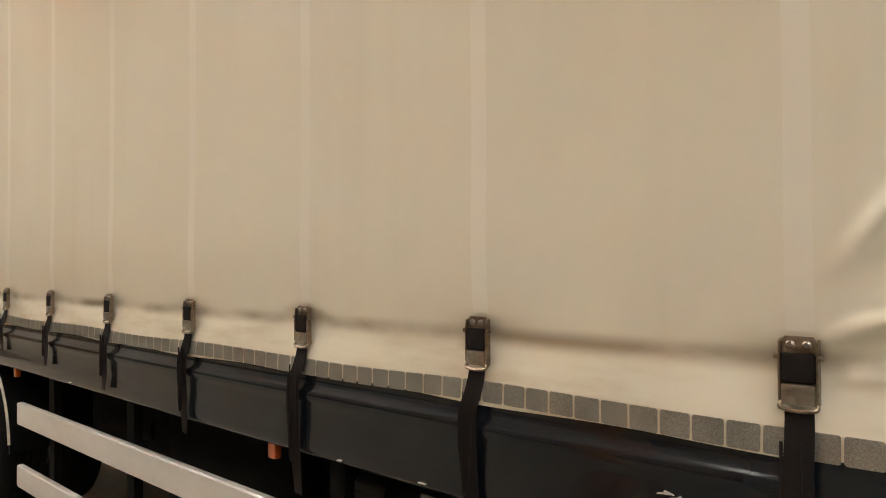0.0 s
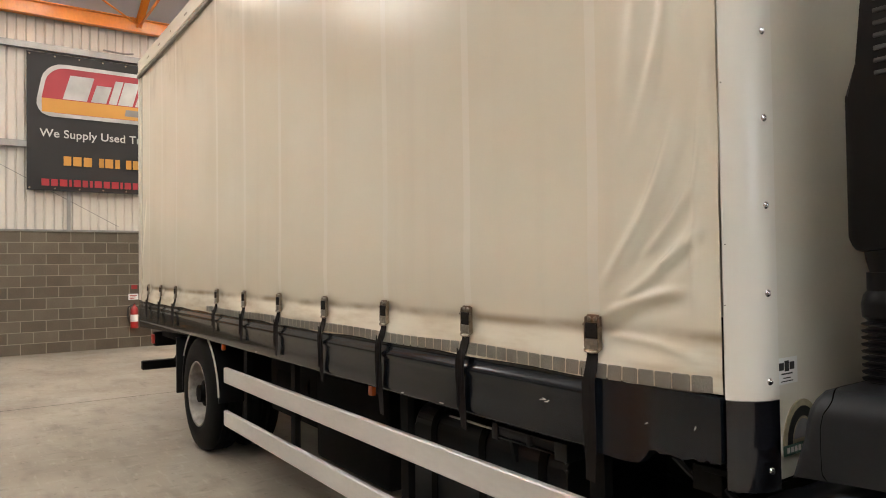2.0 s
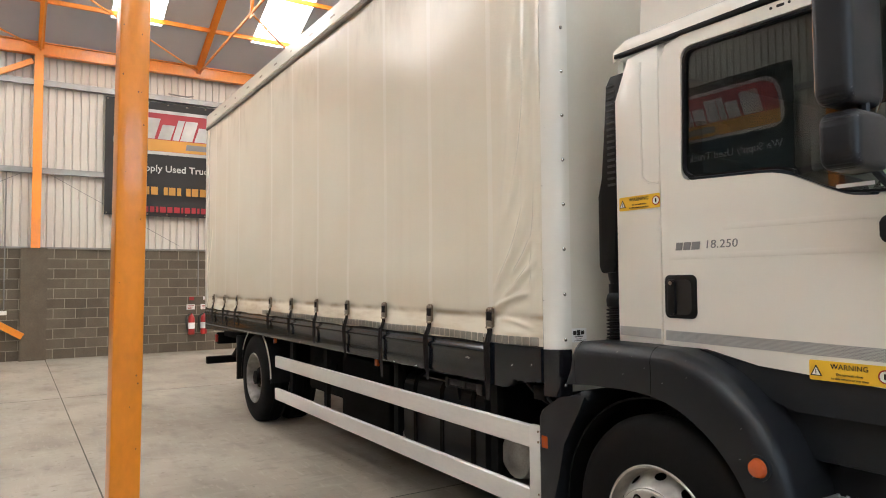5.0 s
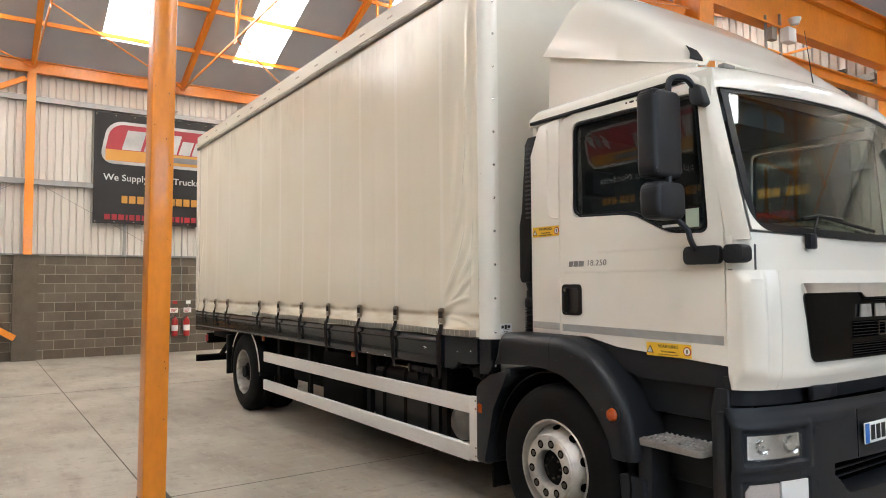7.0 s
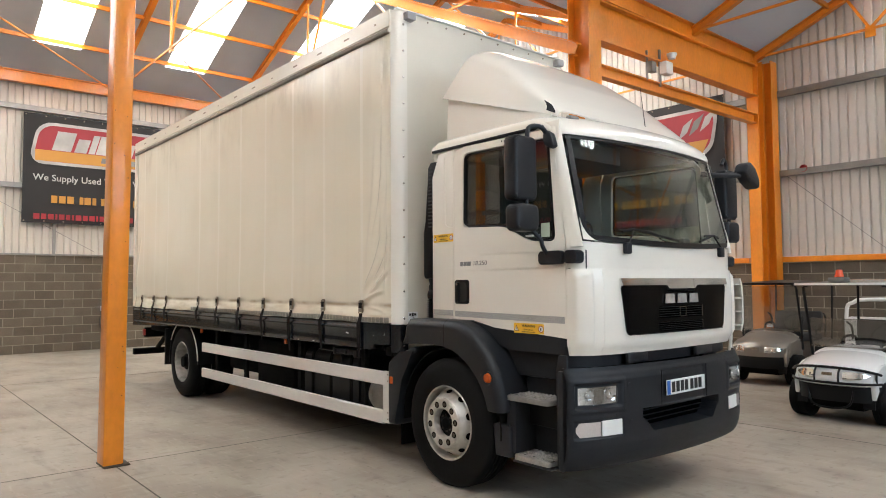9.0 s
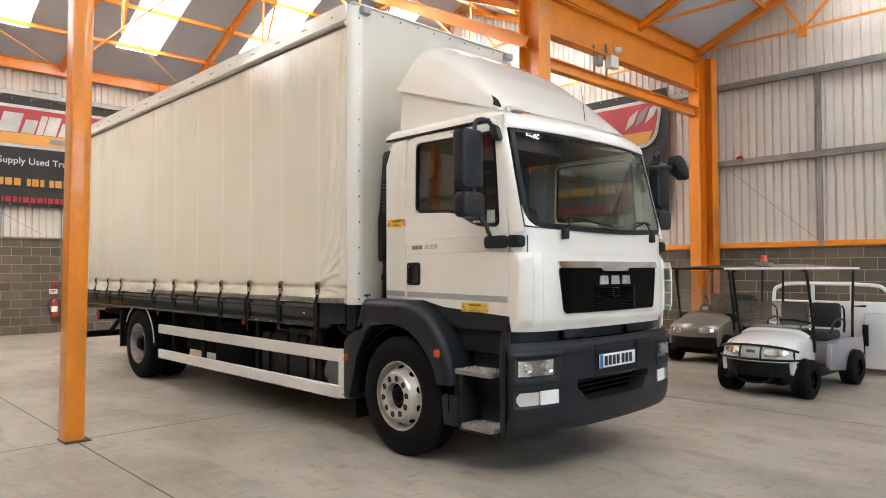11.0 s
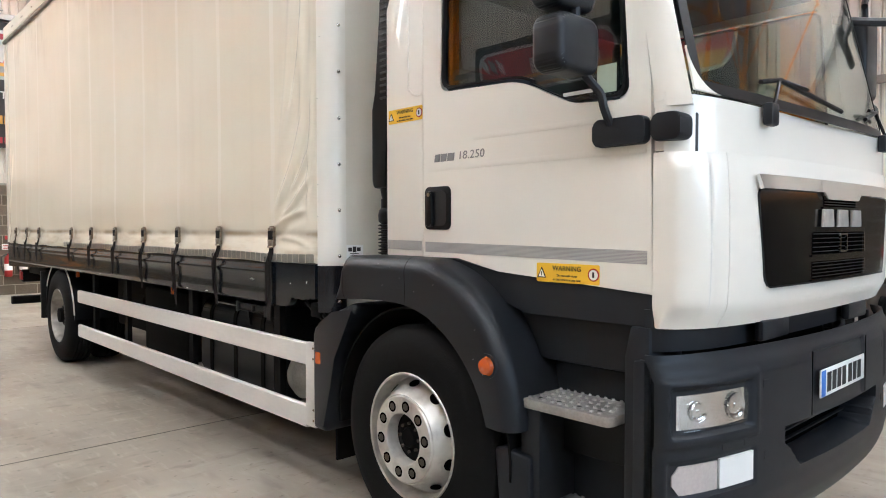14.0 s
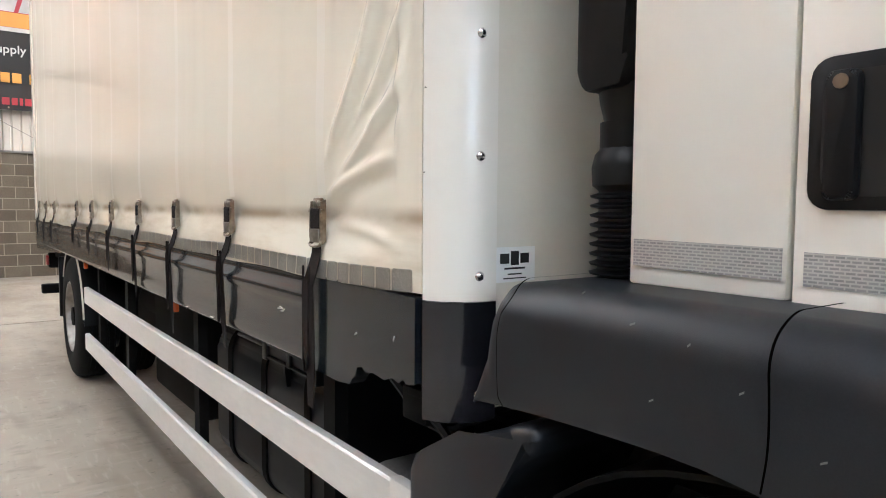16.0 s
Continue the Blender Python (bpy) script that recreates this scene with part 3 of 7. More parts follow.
# girts, mullions and braces of the walls
def girt(p0, p1, label="grey galvanised wall rail"):
    return tagged(part("wall_rail", beam(B(), p0, p1, 0.10, 0.13), M_GIRT, smooth=False), label, "rail", kind="structure")


for z in (4.28, 6.30):
    girt((XB + 0.05, YN, z), (XB + 0.05, YF, z))
for z in (3.955, 5.645):
    girt((XV + 0.2, YF - 0.05, z), (XE, YF - 0.05, z))
    girt((XB, YF - 0.05, z), (XV - 0.25, YF - 0.05, z))
for z in (3.9, 5.6):
    girt((XB, YN + 0.05, z), (XE, YN + 0.05, z))
    girt((XE - 0.05, YN, z), (XE - 0.05, YF, z))
for x in (1.12, 6.4):
    tagged(part("wall_mullion", beam(B(), (x, YF - 0.04, BT_F), (x, YF - 0.04, 5.7), 0.07, 0.06, up=(0, 1, 0)), M_GIRT, smooth=False), "grey steel post between the wall rails", "post", kind="structure")
for y in (1.25, 4.2):
    tagged(part("wall_mullion", beam(B(), (XB + 0.03, y, BT_B), (XB + 0.03, y, 4.3), 0.07, 0.06, up=(1, 0, 0)), M_GIRT, smooth=False), "grey steel post below the wall rail", "post", kind="structure")
for p0, p1 in (((XV + 0.5, YF - 0.1, 3.95), (1.05, YF - 0.1, BT_F + 0.12)), ((XB + 0.1, -0.8, 4.3), (XB + 0.1, 2.2, BT_B + 0.1)), ((XB + 0.1, -1.0, 4.3), (XB + 0.1, -4, BT_B + 0.1))):
    tagged(part("brace_wire", cyl(B(), p0, p1, 0.006, 6), M_GIRT), "thin grey diagonal brace rod", "rod", kind="structure")
steel("sill_rail", box(B(), XV + 0.1, XE, YF - 0.06, YF + 0.05, BT_F - 0.02, BT_F + 0.09), "orange steel rail on top of the block wall", "rail")
steel("sill_rail", box(B(), XB, XV - 0.3, YF - 0.06, YF + 0.05, BT_F - 0.02, BT_F + 0.09), "orange steel rail on top of the block wall", "rail")
tagged(part("wall_flashing", box(B(), XB - 0.03, XB + 0.03, YN, YF, BT_B - 0.01, BT_B + 0.03), M_GIRT), "grey flashing on the block wall", "flashing", kind="structure")


def column(x, y, top, w=0.20, d=0.21, plate=True):
    """A steel column with its base plate and bolts."""
    c = thing("steel_column", x, y, 0, "orange painted steel column standing on the concrete floor", "column", "roof columns", "structure")
    part("shaft", ibeam(B(), (x, y, 0.02), (x, y, top), w, d, 0.018, 0.012, up=(1, 0, 0)), M_ORANGE, c, smooth=False)
    part("base_plate", box(B(), x - 0.19, x + 0.19, y - 0.17, y + 0.17, 0, 0.02, 0.004), M_ORANGE, c)
    for sx in (-0.14, 0.14):
        for sy in (-0.12, 0.12):
            part("bolt", cyl(B(), (x + sx, y + sy, 0.02), (x + sx, y + sy, 0.05), 0.014, 6), M_ORANGE, c)
    return c


# near column
near = thing("steel_column", -1.71, -0.65, 0, "orange painted steel box column with chipped paint", "column", "roof columns", "structure")
bm = box(B(), -1.82, -1.60, -0.74, -0.56, 0.015, VALLEY - 0.3, 0.012)
for v in bm.verts:
    v.co.y += 0.0095 * v.co.z - 0.024      # the column leans a little
part("shaft", bm, M_ORANGE, near)
random.seed(5)
for k in range(26):
    pz, px, pr = random.uniform(0.3, 4.2), random.uniform(-1.80, -1.62), random.uniform(0.0025, 0.006)
    py = -0.74 + 0.0095 * pz - 0.024
    if k % 2:
        part("paint_chip", prism(B(), [(px + pr * 0.7 * math.cos(q), pz + pr * (1 + 0.4 * math.sin(3 * q)) * math.sin(q)) for q in [0.9 * j for j in range(7)]], "y", py - 0.0008, py + 0.003), M_RUST, near)
    else:
        py = random.uniform(-0.72, -0.58) + 0.0095 * pz - 0.024
        part("paint_chip", prism(B(), [(py + pr * 0.7 * math.cos(q), pz + pr * math.sin(q)) for q in [0.9 * j for j in range(7)]], "x", -1.603, -1.5992), M_RUST, near)
part("base_plate", box(B(), -1.845, -1.565, -0.765, -0.53, 0, 0.014, 0.004), M_RUST, near, "stained dark base plate")
column(-1.30, 6.1, VALLEY - 0.28, 0.30, 0.42)
column(-1.04, 11.98, VALLEY - 0.28, 0.28, 0.22)
column(-1.5, -6.8, VALLEY - 0.28)
for x in (-10.1, -3.9, 2.3):
    steel("wall_column", ibeam(B(), (x, YN + 0.13, 0.0), (x, YN + 0.13, gable(x) - 0.2), 0.2, 0.22, up=(0, 1, 0)), "orange steel column of the near wall", "column")
# crane gantry beside the valley line
steel("gantry_beam", ibeam(B(), (-1.22, 6.1, 5.86), (-1.16, 11.55, 5.86), 0.2, 0.66, 0.03, 0.015), "deep orange steel gantry beam between columns")
steel("gantry_tie", ibeam(B(), (-1.22, 6.1, 5.07), (-1.16, 11.55, 5.07), 0.14, 0.2), "orange steel tie below the gantry beam")
steel("cross_beam", ibeam(B(), (-1.3, 5.9, 5.35), (-8.0, 5.9, 8.6), 0.16, 0.2), "sloping orange steel beam over the truck")
crane = thing("gantry_post", -1.18, 11.62, 0, "stout orange steel gantry post on the floor", "column", kind="structure")
part("shaft", ibeam(B(), (-1.18, 11.62, 0.02), (-1.18, 11.62, 6.3), 0.24, 0.24, up=(0, 1, 0)), M_ORANGE, crane, smooth=False)
part("base_plate", box(B(), -1.38, -0.98, 11.45, 11.79, 0, 0.02), M_ORANGE, crane)

# ---------------------------------------------------------------- the truck
CY = 2.445                      # middle line of the truck
SIDE = 1.235                    # curtain plane on the near side
FAR = 2 * CY - SIDE
BX0, BX1 = -7.68, 0.307          # rear and front of the load body
BKX = BX1 - 0.012                # bulkhead, set back behind the corner posts
FLOOR_Z, TOP_Z = 1.33, 4.28
STRAPS = [-0.29, -1.02, -1.725, -2.43, -3.145, -3.86, -4.57, -5.95, -6.55, -7.15]
truck = thing("curtain_side_truck", -2.5, CY, 0, "cream curtain-sided truck with a white cab and grey trim", "truck")


CREASES = [  # x and z of both ends, bow, height, half width
    (-0.25, 1.535, 0.06, 1.625, 0.012, 0.016, 0.022), (-0.23, 1.66, 0.05, 2.16, -0.035, 0.020, 0.030), (-0.08, 1.74, 0.11, 1.95, -0.012, 0.012, 0.022),
    (-0.02, 1.70, 0.14, 1.82, -0.01, 0.008, 0.016), (-0.20, 1.95, -0.04, 3.1, -0.03, 0.012, 0.05), (0.02, 2.2, 0.10, 3.3, 0.01, 0.010, 0.03), (-0.17, 1.60, 0.09, 1.80, -0.020, 0.012, 0.020), (-0.12, 2.10, 0.06, 2.75, -0.020, 0.012, 0.028), (0.10, 1.60, 0.15, 2.30, 0.008, 0.008, 0.016), (0.06, 2.9, 0.09, 3.9, 0.0, 0.007, 0.03),
    (-0.24, 1.47, 0.10, 1.43, 0.012, 0.008, 0.018)]


def fold(x, z):
    """How far the curtain stands out from its plane, in metres (towards the outside)."""
    waist = 1.488
    d = 0.006 * math.exp(-((z - 1.72) / 0.16) ** 2)
    near = min(abs(x - s) for s in STRAPS)
    d -= (0.002 + 0.012 * math.exp(-(near / 0.16) ** 2)) * math.exp(-((z - waist) / 0.035) ** 2)
    if z < waist:
        d += 0.019 * smooth01(waist, 1.35, z) * smooth01(0.20, 0.06, x)
    d -= 0.008 * math.exp(-(near / 0.09) ** 2) * math.exp(-((z - 1.46) / 0.08) ** 2)
    d += 0.004 * math.sin(x * 8.9 + 1.3) * math.exp(-((z - 1.42) / 0.08) ** 2)
    # pulled creases fanning out from the first buckle towards the front edge
    for x0, z0, x1, z1, bow, amp, wid in CREASES:
        dx, dz = x1 - x0, z1 - z0
        ln = math.hypot(dx, dz)
        s = ((x - x0) * dx + (z - z0) * dz) / (ln * ln)
        if -0.25 < s < 1.25:
            off = ((z - z0) * dx - (x - x0) * dz) / ln - bow * (4 * s * (1 - s))
            reach = smooth01(-0.12, 0.22, s) * smooth01(1.18, 0.75, s)
            d += 0.90 * amp * reach * (math.exp(-(off / (0.8 * wid)) ** 2) - 0.55 * math.exp(-((off + 1.9 * wid) / (1.3 * wid)) ** 2))
    if x > 0.0:
        d += 0.0025 * math.sin(z * 11 + 2 * math.sin(z * 3.1)) * smooth01(0.02, 0.10, x)
        d -= 0.004 * smooth01(0.12, 0.17, x)
    w = x - (BX0 + 0.06)
    if w < 0.3:
        d -= 0.015 * smooth01(0.10, 0.0, w)
        d += 0.008 * math.exp(-((z - 1.6 - w * 3) / 0.06) ** 2)
    d += 0.004 * math.sin(x * 1.7 + z * 0.6) + 0.0025 * math.sin(z * 2.3 + x * 0.4)
    return d


CX0, CX1, CZ0, CZ1 = BX0 + 0.05, 0.192, 1.325, 4.08


def curtain_sheet(y, sign):
    bm = B()
    nx, nz = 470, 250
    def f(u, v):
        x = CX0 + (-0.5 - CX0) * u / 0.6 if u < 0.6 else -0.5 + (CX1 + 0.5) * (u - 0.6) / 0.4
        z = CZ0 + (2.25 - CZ0) * v / 0.62 if v < 0.62 else 2.25 + (CZ1 - 2.25) * (v - 0.62) / 0.38
        sag = 0.003 * math.sin(x * 3.0) * (1 - v) ** 8
        return (x, y - sign * fold(x, z), z + sag - 0.004 * (1 - v) ** 9 * math.cos((x + 0.29) * 8.7))
    grid(bm, nx, nz, f)
    return thick(bm, 0.003)


part("curtain", curtain_sheet(SIDE, 1), M_CURTAIN, truck, "cream vinyl side curtain, creased near the front edge")
part("curtain", box(B(), CX0, CX1, FAR - 0.003, FAR, CZ0, CZ1), M_CURTAIN, truck, "cream vinyl side curtain")
for x in STRAPS:
    bm = grid(B(), 2, 60, lambda u, v, x=x: (x - 0.024 + 0.048 * u, SIDE - fold(x, 1.545 + (CZ1 - 1.545) * v) - 0.0045, 1.545 + (CZ1 - 1.545) * v))
    part("seam_strip", bm, M_SEAM, truck, "welded vertical seam")
# marking tape along the curtain foot
x = 0.165
while x > -7.3:
    w = 0.0605
    if x > -4.8:
        bm = B()
        bm.faces.new([bm.verts.new((a, SIDE - fold(a, b) - 0.006, b + 0.004 * math.sin(a * 5))) for a, b in rounded(x - w, x, 1.327, 1.377, 0.005, 3)])
        part("tape_block", bm, M_TAPE, truck)
    x -= 0.0650

# side rail: pressed profile with a rolled upper lip
def side_rail(sign, y):
    prof = [(p.x, p.y) for p in curve_pts([(0.0, 1.334, 0), (-0.012, 1.330, 0), (-0.013, 1.305, 0), (-0.020, 1.288, 0), (-0.029, 1.270, 0), (-0.030, 1.250, 0), (-0.024, 1.225, 0), (-0.021, 1.17, 0), (-0.022, 1.12, 0), (-0.019, 1.085, 0), (-0.006, 1.070, 0)], 4)]
    prof += [(0.03, 1.070), (0.03, 1.334)]
    return prism(B(), [(y + sign * a, z) for a, z in prof], "x", -0.32, BX0 + 0.03)


rail = part("side_rail", side_rail(1, SIDE), M_RAIL, truck, "dark grey pressed steel side rail with scratches")
bm = B()
prism(bm, [(-0.318, 1.330), (0.196, 1.322), (0.196, 1.135), (0.165, 1.128), (0.150, 1.136), (0.132, 1.124), (0.105, 1.130), (0.07, 1.118), (0.02, 1.124), (-0.015, 1.118), (-0.035, 1.128), (-0.058, 1.122), (-0.07, 1.10), (-0.10, 1.072), (-0.16, 1.066), (-0.318, 1.070)], "y", SIDE - 0.0245, SIDE + 0.02)
part("rail_end", bm, M_RAIL, truck, "dark grey rail end with a torn lower edge")
part("side_rail", side_rail(-1, FAR), M_RAIL, truck)
for px, pz, pw, tilt in ((-0.555, 1.205, 0.03, 0.003), (-0.54, 1.212, 0.022, -0.004), (-0.53, 1.199, 0.018, 0.002), (-0.515, 1.203, 0.012, 0.004), (-1.22, 1.088, 0.03, 0.0), (-1.55, 1.085, 0.02, 0.001), (-3.6, 1.088, 0.02, 0.0), (-0.07, 1.20, 0.012, 0.006), (0.11, 1.215, 0.006, 0.01)):
    part("paint_chip", prism(B(), [(px, pz), (px + pw, pz + tilt), (px + pw * 0.8, pz + tilt + 0.003), (px + pw * 0.1, pz + 0.0025)], "y", SIDE - 0.0262, SIDE - 0.018), M_BODY, truck)
bm = B()
prism(bm, [(BX0 + 0.03, 1.338), (BX0 - 0.06, 1.338), (BX0 - 0.06, 1.0), (BX0 + 0.03, 1.0), (-5.62, 1.06), (-5.62, 1.13), (BX0 + 0.1, 1.16)], "y", SIDE - 0.006, SIDE + 0.03)
part("rear_rail", bm, M_RAIL, truck)

# over-centre buckles with hanging webbing
def strap(x, length, swing):
    """An over-centre buckle on the curtain with its webbing: a main tail and a thin slack loop."""
    y0 = SIDE - max(fold(x + dx, 1.40 + 0.01 * i) for i in range(15) for dx in (-0.03, 0, 0.03)) - 0.001
    ztop = 1.410
    def tail(u, v):
        z = ztop - (length + 0.04) * v
        lie = SIDE - max(fold(x, max(z, 1.33)) + 0.012, 0.042 * smooth01(1.40, 1.30, z))
        y = lie + (y0 - 0.010 - lie) * smooth01(1.33, 1.410, z) - 0.005 * math.sin(v * 5) - 0.02 * swing * v
        return (x - 0.024 + 0.048 * u + swing * 0.045 * math.sin(v * math.pi), y + 0.010 * (u - 0.5) * math.sin(v * 4), z)
    s = part("strap", thick(grid(B(), 2, 20, tail), 0.003), M_WEB, truck, "black webbing strap hanging over the rail")
    q = length * 0.72
    def loop(u, v):
        a = math.pi * (v * 1.08 - 0.04)
        return (x - 0.010 - 0.016 * math.cos(a) - 0.022 * math.sin(a) * abs(swing) ** 0.5 + 0.006 * u, SIDE - 0.046 - 0.007 * u, 1.355 - q * math.sin(a) ** 0.45 if math.sin(a) > 0 else 1.355)
    part("webbing", thick(grid(B(), 1, 22, loop), 0.002), M_WEB, s)
    pl = prism(B(), [(x - 0.031, 1.420), (x + 0.031, 1.420), (x + 0.031, 1.528), (x + 0.024, 1.538), (x - 0.024, 1.538), (x - 0.031, 1.528)], "y", y0 - 0.009, y0 - 0.003, 0.0015)
    part("buckle_plate", pl, M_STEEL, s, "worn steel buckle plate")
    for sx in (-1, 1):
        pr = [(y0, 1.533), (y0 - 0.014, 1.528), (y0 - 0.018, 1.490), (y0 - 0.018, 1.430), (y0 - 0.012, 1.412), (y0, 1.420)]
        part("buckle_cheek", prism(B(), pr, "x", x + sx * 0.0295, x + sx * 0.033), M_STEEL, s)
        part("buckle_bolt", revolve(B(), [(0.008, -0.009), (0.008, -0.013), (0.005, -0.016), (0, -0.0165)], (x + sx * 0.0135, y0, 1.523), 10), M_LEVER, s)
        part("buckle_pin", cyl(B(), (x + sx * 0.033, y0 - 0.012, 1.502), (x + sx * 0.040, y0 - 0.012, 1.502), 0.006, 8), M_STEEL, s)
    part("buckle_pad", prism(B(), rounded(x - 0.028, x + 0.028, 1.456, 1.509, 0.006), "y", y0 - 0.019, y0 - 0.009, 0.004), M_WEB, s, "dark oily webbing wound on the buckle roller")
    part("buckle_lever", box(B(), x - 0.028, x + 0.028, y0 - 0.020, y0 - 0.009, 1.418, 1.454, 0.002), M_LEVER, s, "plain steel lever plate")
    b = tube(B(), curve_pts([(x - 0.028, y0 - 0.012, 1.422), (x - 0.030, y0 - 0.018, 1.411), (x, y0 - 0.020, 1.407), (x + 0.030, y0 - 0.018, 1.411), (x + 0.028, y0 - 0.012, 1.422)], 3), 0.0042, 6)
    part("buckle_ring", b, M_STEEL, s)
    return s


for i, x in enumerate(STRAPS):
    strap(x, (0.40, 0.36, 0.42, 0.34, 0.26, 0.22, 0.20, 0.24, 0.26, 0.24)[i], (0.1, -0.25, -0.3, -0.1, 0.3, 0.3, 0.1, 0.5, 0.9, 0.5)[i])

# front corner posts, bulkhead, roof, top rail, rear frame
def post(sign, y):
    """Rounded corner post: from the side plane round to the front."""
    r = 0.112
    prof = [(0.20, 0.03), (0.20, -0.006), (0.206, -0.0115)]
    for i in range(1, 10):
        q = radians(18 + 72 * i / 9)
        prof.append((BX1 - r + r * math.sin(q) - 0.015, -0.012 + r * (1 - math.cos(q))))
    prof += [(BX1 - 0.015, 0.120), (BX1 - 0.05, 0.120), (0.20, 0.06)]
    return [(a, y + sign * b) for a, b in prof]


for sign, y in ((1, SIDE), (-1, FAR)):
    p = part("corner_post", prism(B(), post(sign, y), "z", 1.318, TOP_Z - 0.01), M_PAINT, truck, "white rounded front corner post")
    part("corner_foot", prism(B(), post(sign, y), "z", 1.06, 1.316), M_FOOT, truck, "glossy blue-black foot of the corner post")
for z in [1.118] + [1.371 + 0.2515 * k for k in range(12)]:
    bm = B()
    bmesh.ops.create_uvsphere(bm, u_segments=10, v_segments=6, radius=0.0125, matrix=Matrix.Translation((0.284, SIDE + 0.078, z)))
    part("dome_bolt", bm, M_CHROME, truck)
part("bulkhead", box(B(), BKX - 0.05, BKX - 0.016, SIDE + 0.1, FAR - 0.1, 1.08, TOP_Z - 0.01), M_BODY, truck, "cream front bulkhead panel")
bm = B()
for z in (4.23,):
    for y in [SIDE + 0.14 + 0.24 * k for k in range(10)]:
        cyl(bm, (BKX - 0.016, y, z), (BKX - 0.008, y, z), 0.009, 8)
part("bulkhead_rivets", bm, M_STEEL, truck)
part("front_cap", box(B(), BX1 - 0.06, BX1 - 0.006, SIDE, FAR, TOP_Z - 0.012, TOP_Z + 0.006, 0.004), M_PAINT, truck)
part("roof_sheet", box(B(), BX0, BX1 - 0.05, SIDE + 0.05, FAR - 0.05, TOP_Z - 0.03, TOP_Z), M_BODY, truck, "pale roof sheet of the load body")
for sign, y in ((1, SIDE), (-1, FAR)):
    prof = [(-0.018, 4.29), (-0.018, 4.145), (-0.028, 4.140), (-0.028, 4.125), (-0.018, 4.12)]
    for i in range(7):
        q = radians(-60 + 240 * i / 6)
        prof.append((-0.010 - 0.022 * math.cos(q), 4.09 - 0.022 * math.sin(q)))
    prof += [(0.03, 4.07), (0.05, 4.29)]
    part("top_rail", prism(B(), [(y + sign * a, z) for a, z in prof], "x", BX0 - 0.02, 0.20), M_ALU if sign < 0 else M_BODY, truck, "pale aluminium roof rail with a rubber seal", smooth=False)
    if sign > 0:
        part("gutter_seal", prism(B(), [(y - 0.031, 4.105), (y - 0.036, 4.09), (y - 0.031, 4.07), (y - 0.01, 4.06), (y - 0.01, 4.105)], "x", BX0 - 0.01, 0.19), M_SEAL, truck, "grey dirty seal")
for x in [-7.2 + 0.55 * k for k in range(14)]:
    part("rail_slot", box(B(), x, x + (0.10 if int(x * 7) % 3 else 0.03), SIDE - 0.0205, SIDE - 0.010, 4.195, 4.212), M_STEEL, truck)
part("rear_frame", box(B(), BX0 - 0.06, BX0 + 0.05, SIDE - 0.012, SIDE + 0.08, 1.33, TOP_Z), M_BODY, truck, "pale rear corner frame")
part("rear_frame", box(B(), BX0 - 0.06, BX0 + 0.05, FAR - 0.08, FAR + 0.012, 1.33, TOP_Z), M_BODY, truck)
part("rear_door", box(B(), BX0 - 0.05, BX0 + 0.01, SIDE + 0.08, FAR - 0.08, 1.35, TOP_Z), M_BODY, truck, "pale rear doors")
part("load_floor", box(B(), BX0, BX1 - 0.05, SIDE + 0.03, FAR - 0.03, 1.22, 1.33), M_CHASSIS, truck)
for yy in (SIDE + 0.13, FAR - 0.13):
    b = B()
    box(b, BX1 - 0.04, BX1 + 0.05, yy - 0.05, yy + 0.05, TOP_Z - 0.10, TOP_Z - 0.03, 0.006)
    cyl(b, (BX1 + 0.02, yy - 0.06, TOP_Z - 0.05), (BX1 + 0.02, yy + 0.06, TOP_Z - 0.05), 0.018, 8)
    part("roof_latch", b, M_BSIL, truck, "small steel marker latch")

# chassis
for yy in (CY - 0.42, CY + 0.42):
    part("chassis_rail", ibeam(B(), (-7.3, yy, 0.88), (1.9, yy, 0.88), 0.08, 0.26), M_CHASSIS, truck)
for x in (-6.8, -4.4, -3.05, -1.6, -0.35):
    part("cross_bearer", box(B(), x - 0.03, x + 0.03, SIDE + 0.05, FAR - 0.05, 1.05, 1.22), M_CHASSIS, truck)
for x in (-6.9, -6.0, -5.2, -3.7, -2.4, -1.0):
    part("cross_bearer", box(B(), x - 0.03, x + 0.03, SIDE + 0.05, FAR - 0.05, 1.09, 1.22), M_CHASSIS, truck)
part("engine_block", box(B(), -0.1, 1.7, CY - 0.45, CY + 0.45, 0.45, 1.25, 0.05), M_CHASSIS, truck)
part("gearbox", cyl(B(), (-1.3, CY, 0.75), (0.0, CY, 0.75), 0.28, 16, 0.33), M_CHASSIS, truck)
part("prop_shaft", cyl(B(), (-5.2, CY, 0.6), (-1.3, CY, 0.7), 0.07, 12), M_CHASSIS, truck)
part("rear_axle", cyl(B(), (-5.33, SIDE + 0.3, 0.51), (-5.33, FAR - 0.3, 0.51), 0.11, 12), M_CHASSIS, truck)
part("front_axle", cyl(B(), (0.86, SIDE + 0.3, 0.48), (0.86, FAR - 0.3, 0.48), 0.08, 12), M_CHASSIS, truck)
part("diff", revolve(B(), [(0.0, -0.22), (0.15, -0.18), (0.24, 0), (0.15, 0.18), (0, 0.22)], (-5.33, CY, 0.55), 14, "x"), M_CHASSIS, truck)
# unseen far-side boxes, added to keep light out from under the truck
part("fuel_tank", box(B(), -3.2, -1.35, FAR - 0.78, FAR - 0.06, 0.36, 1.0, 0.06), M_CHASSIS, truck)
part("tool_locker", box(B(), -4.5, -3.35, FAR - 0.72, FAR - 0.06, 0.36, 1.02, 0.02), M_CHASSIS, truck)
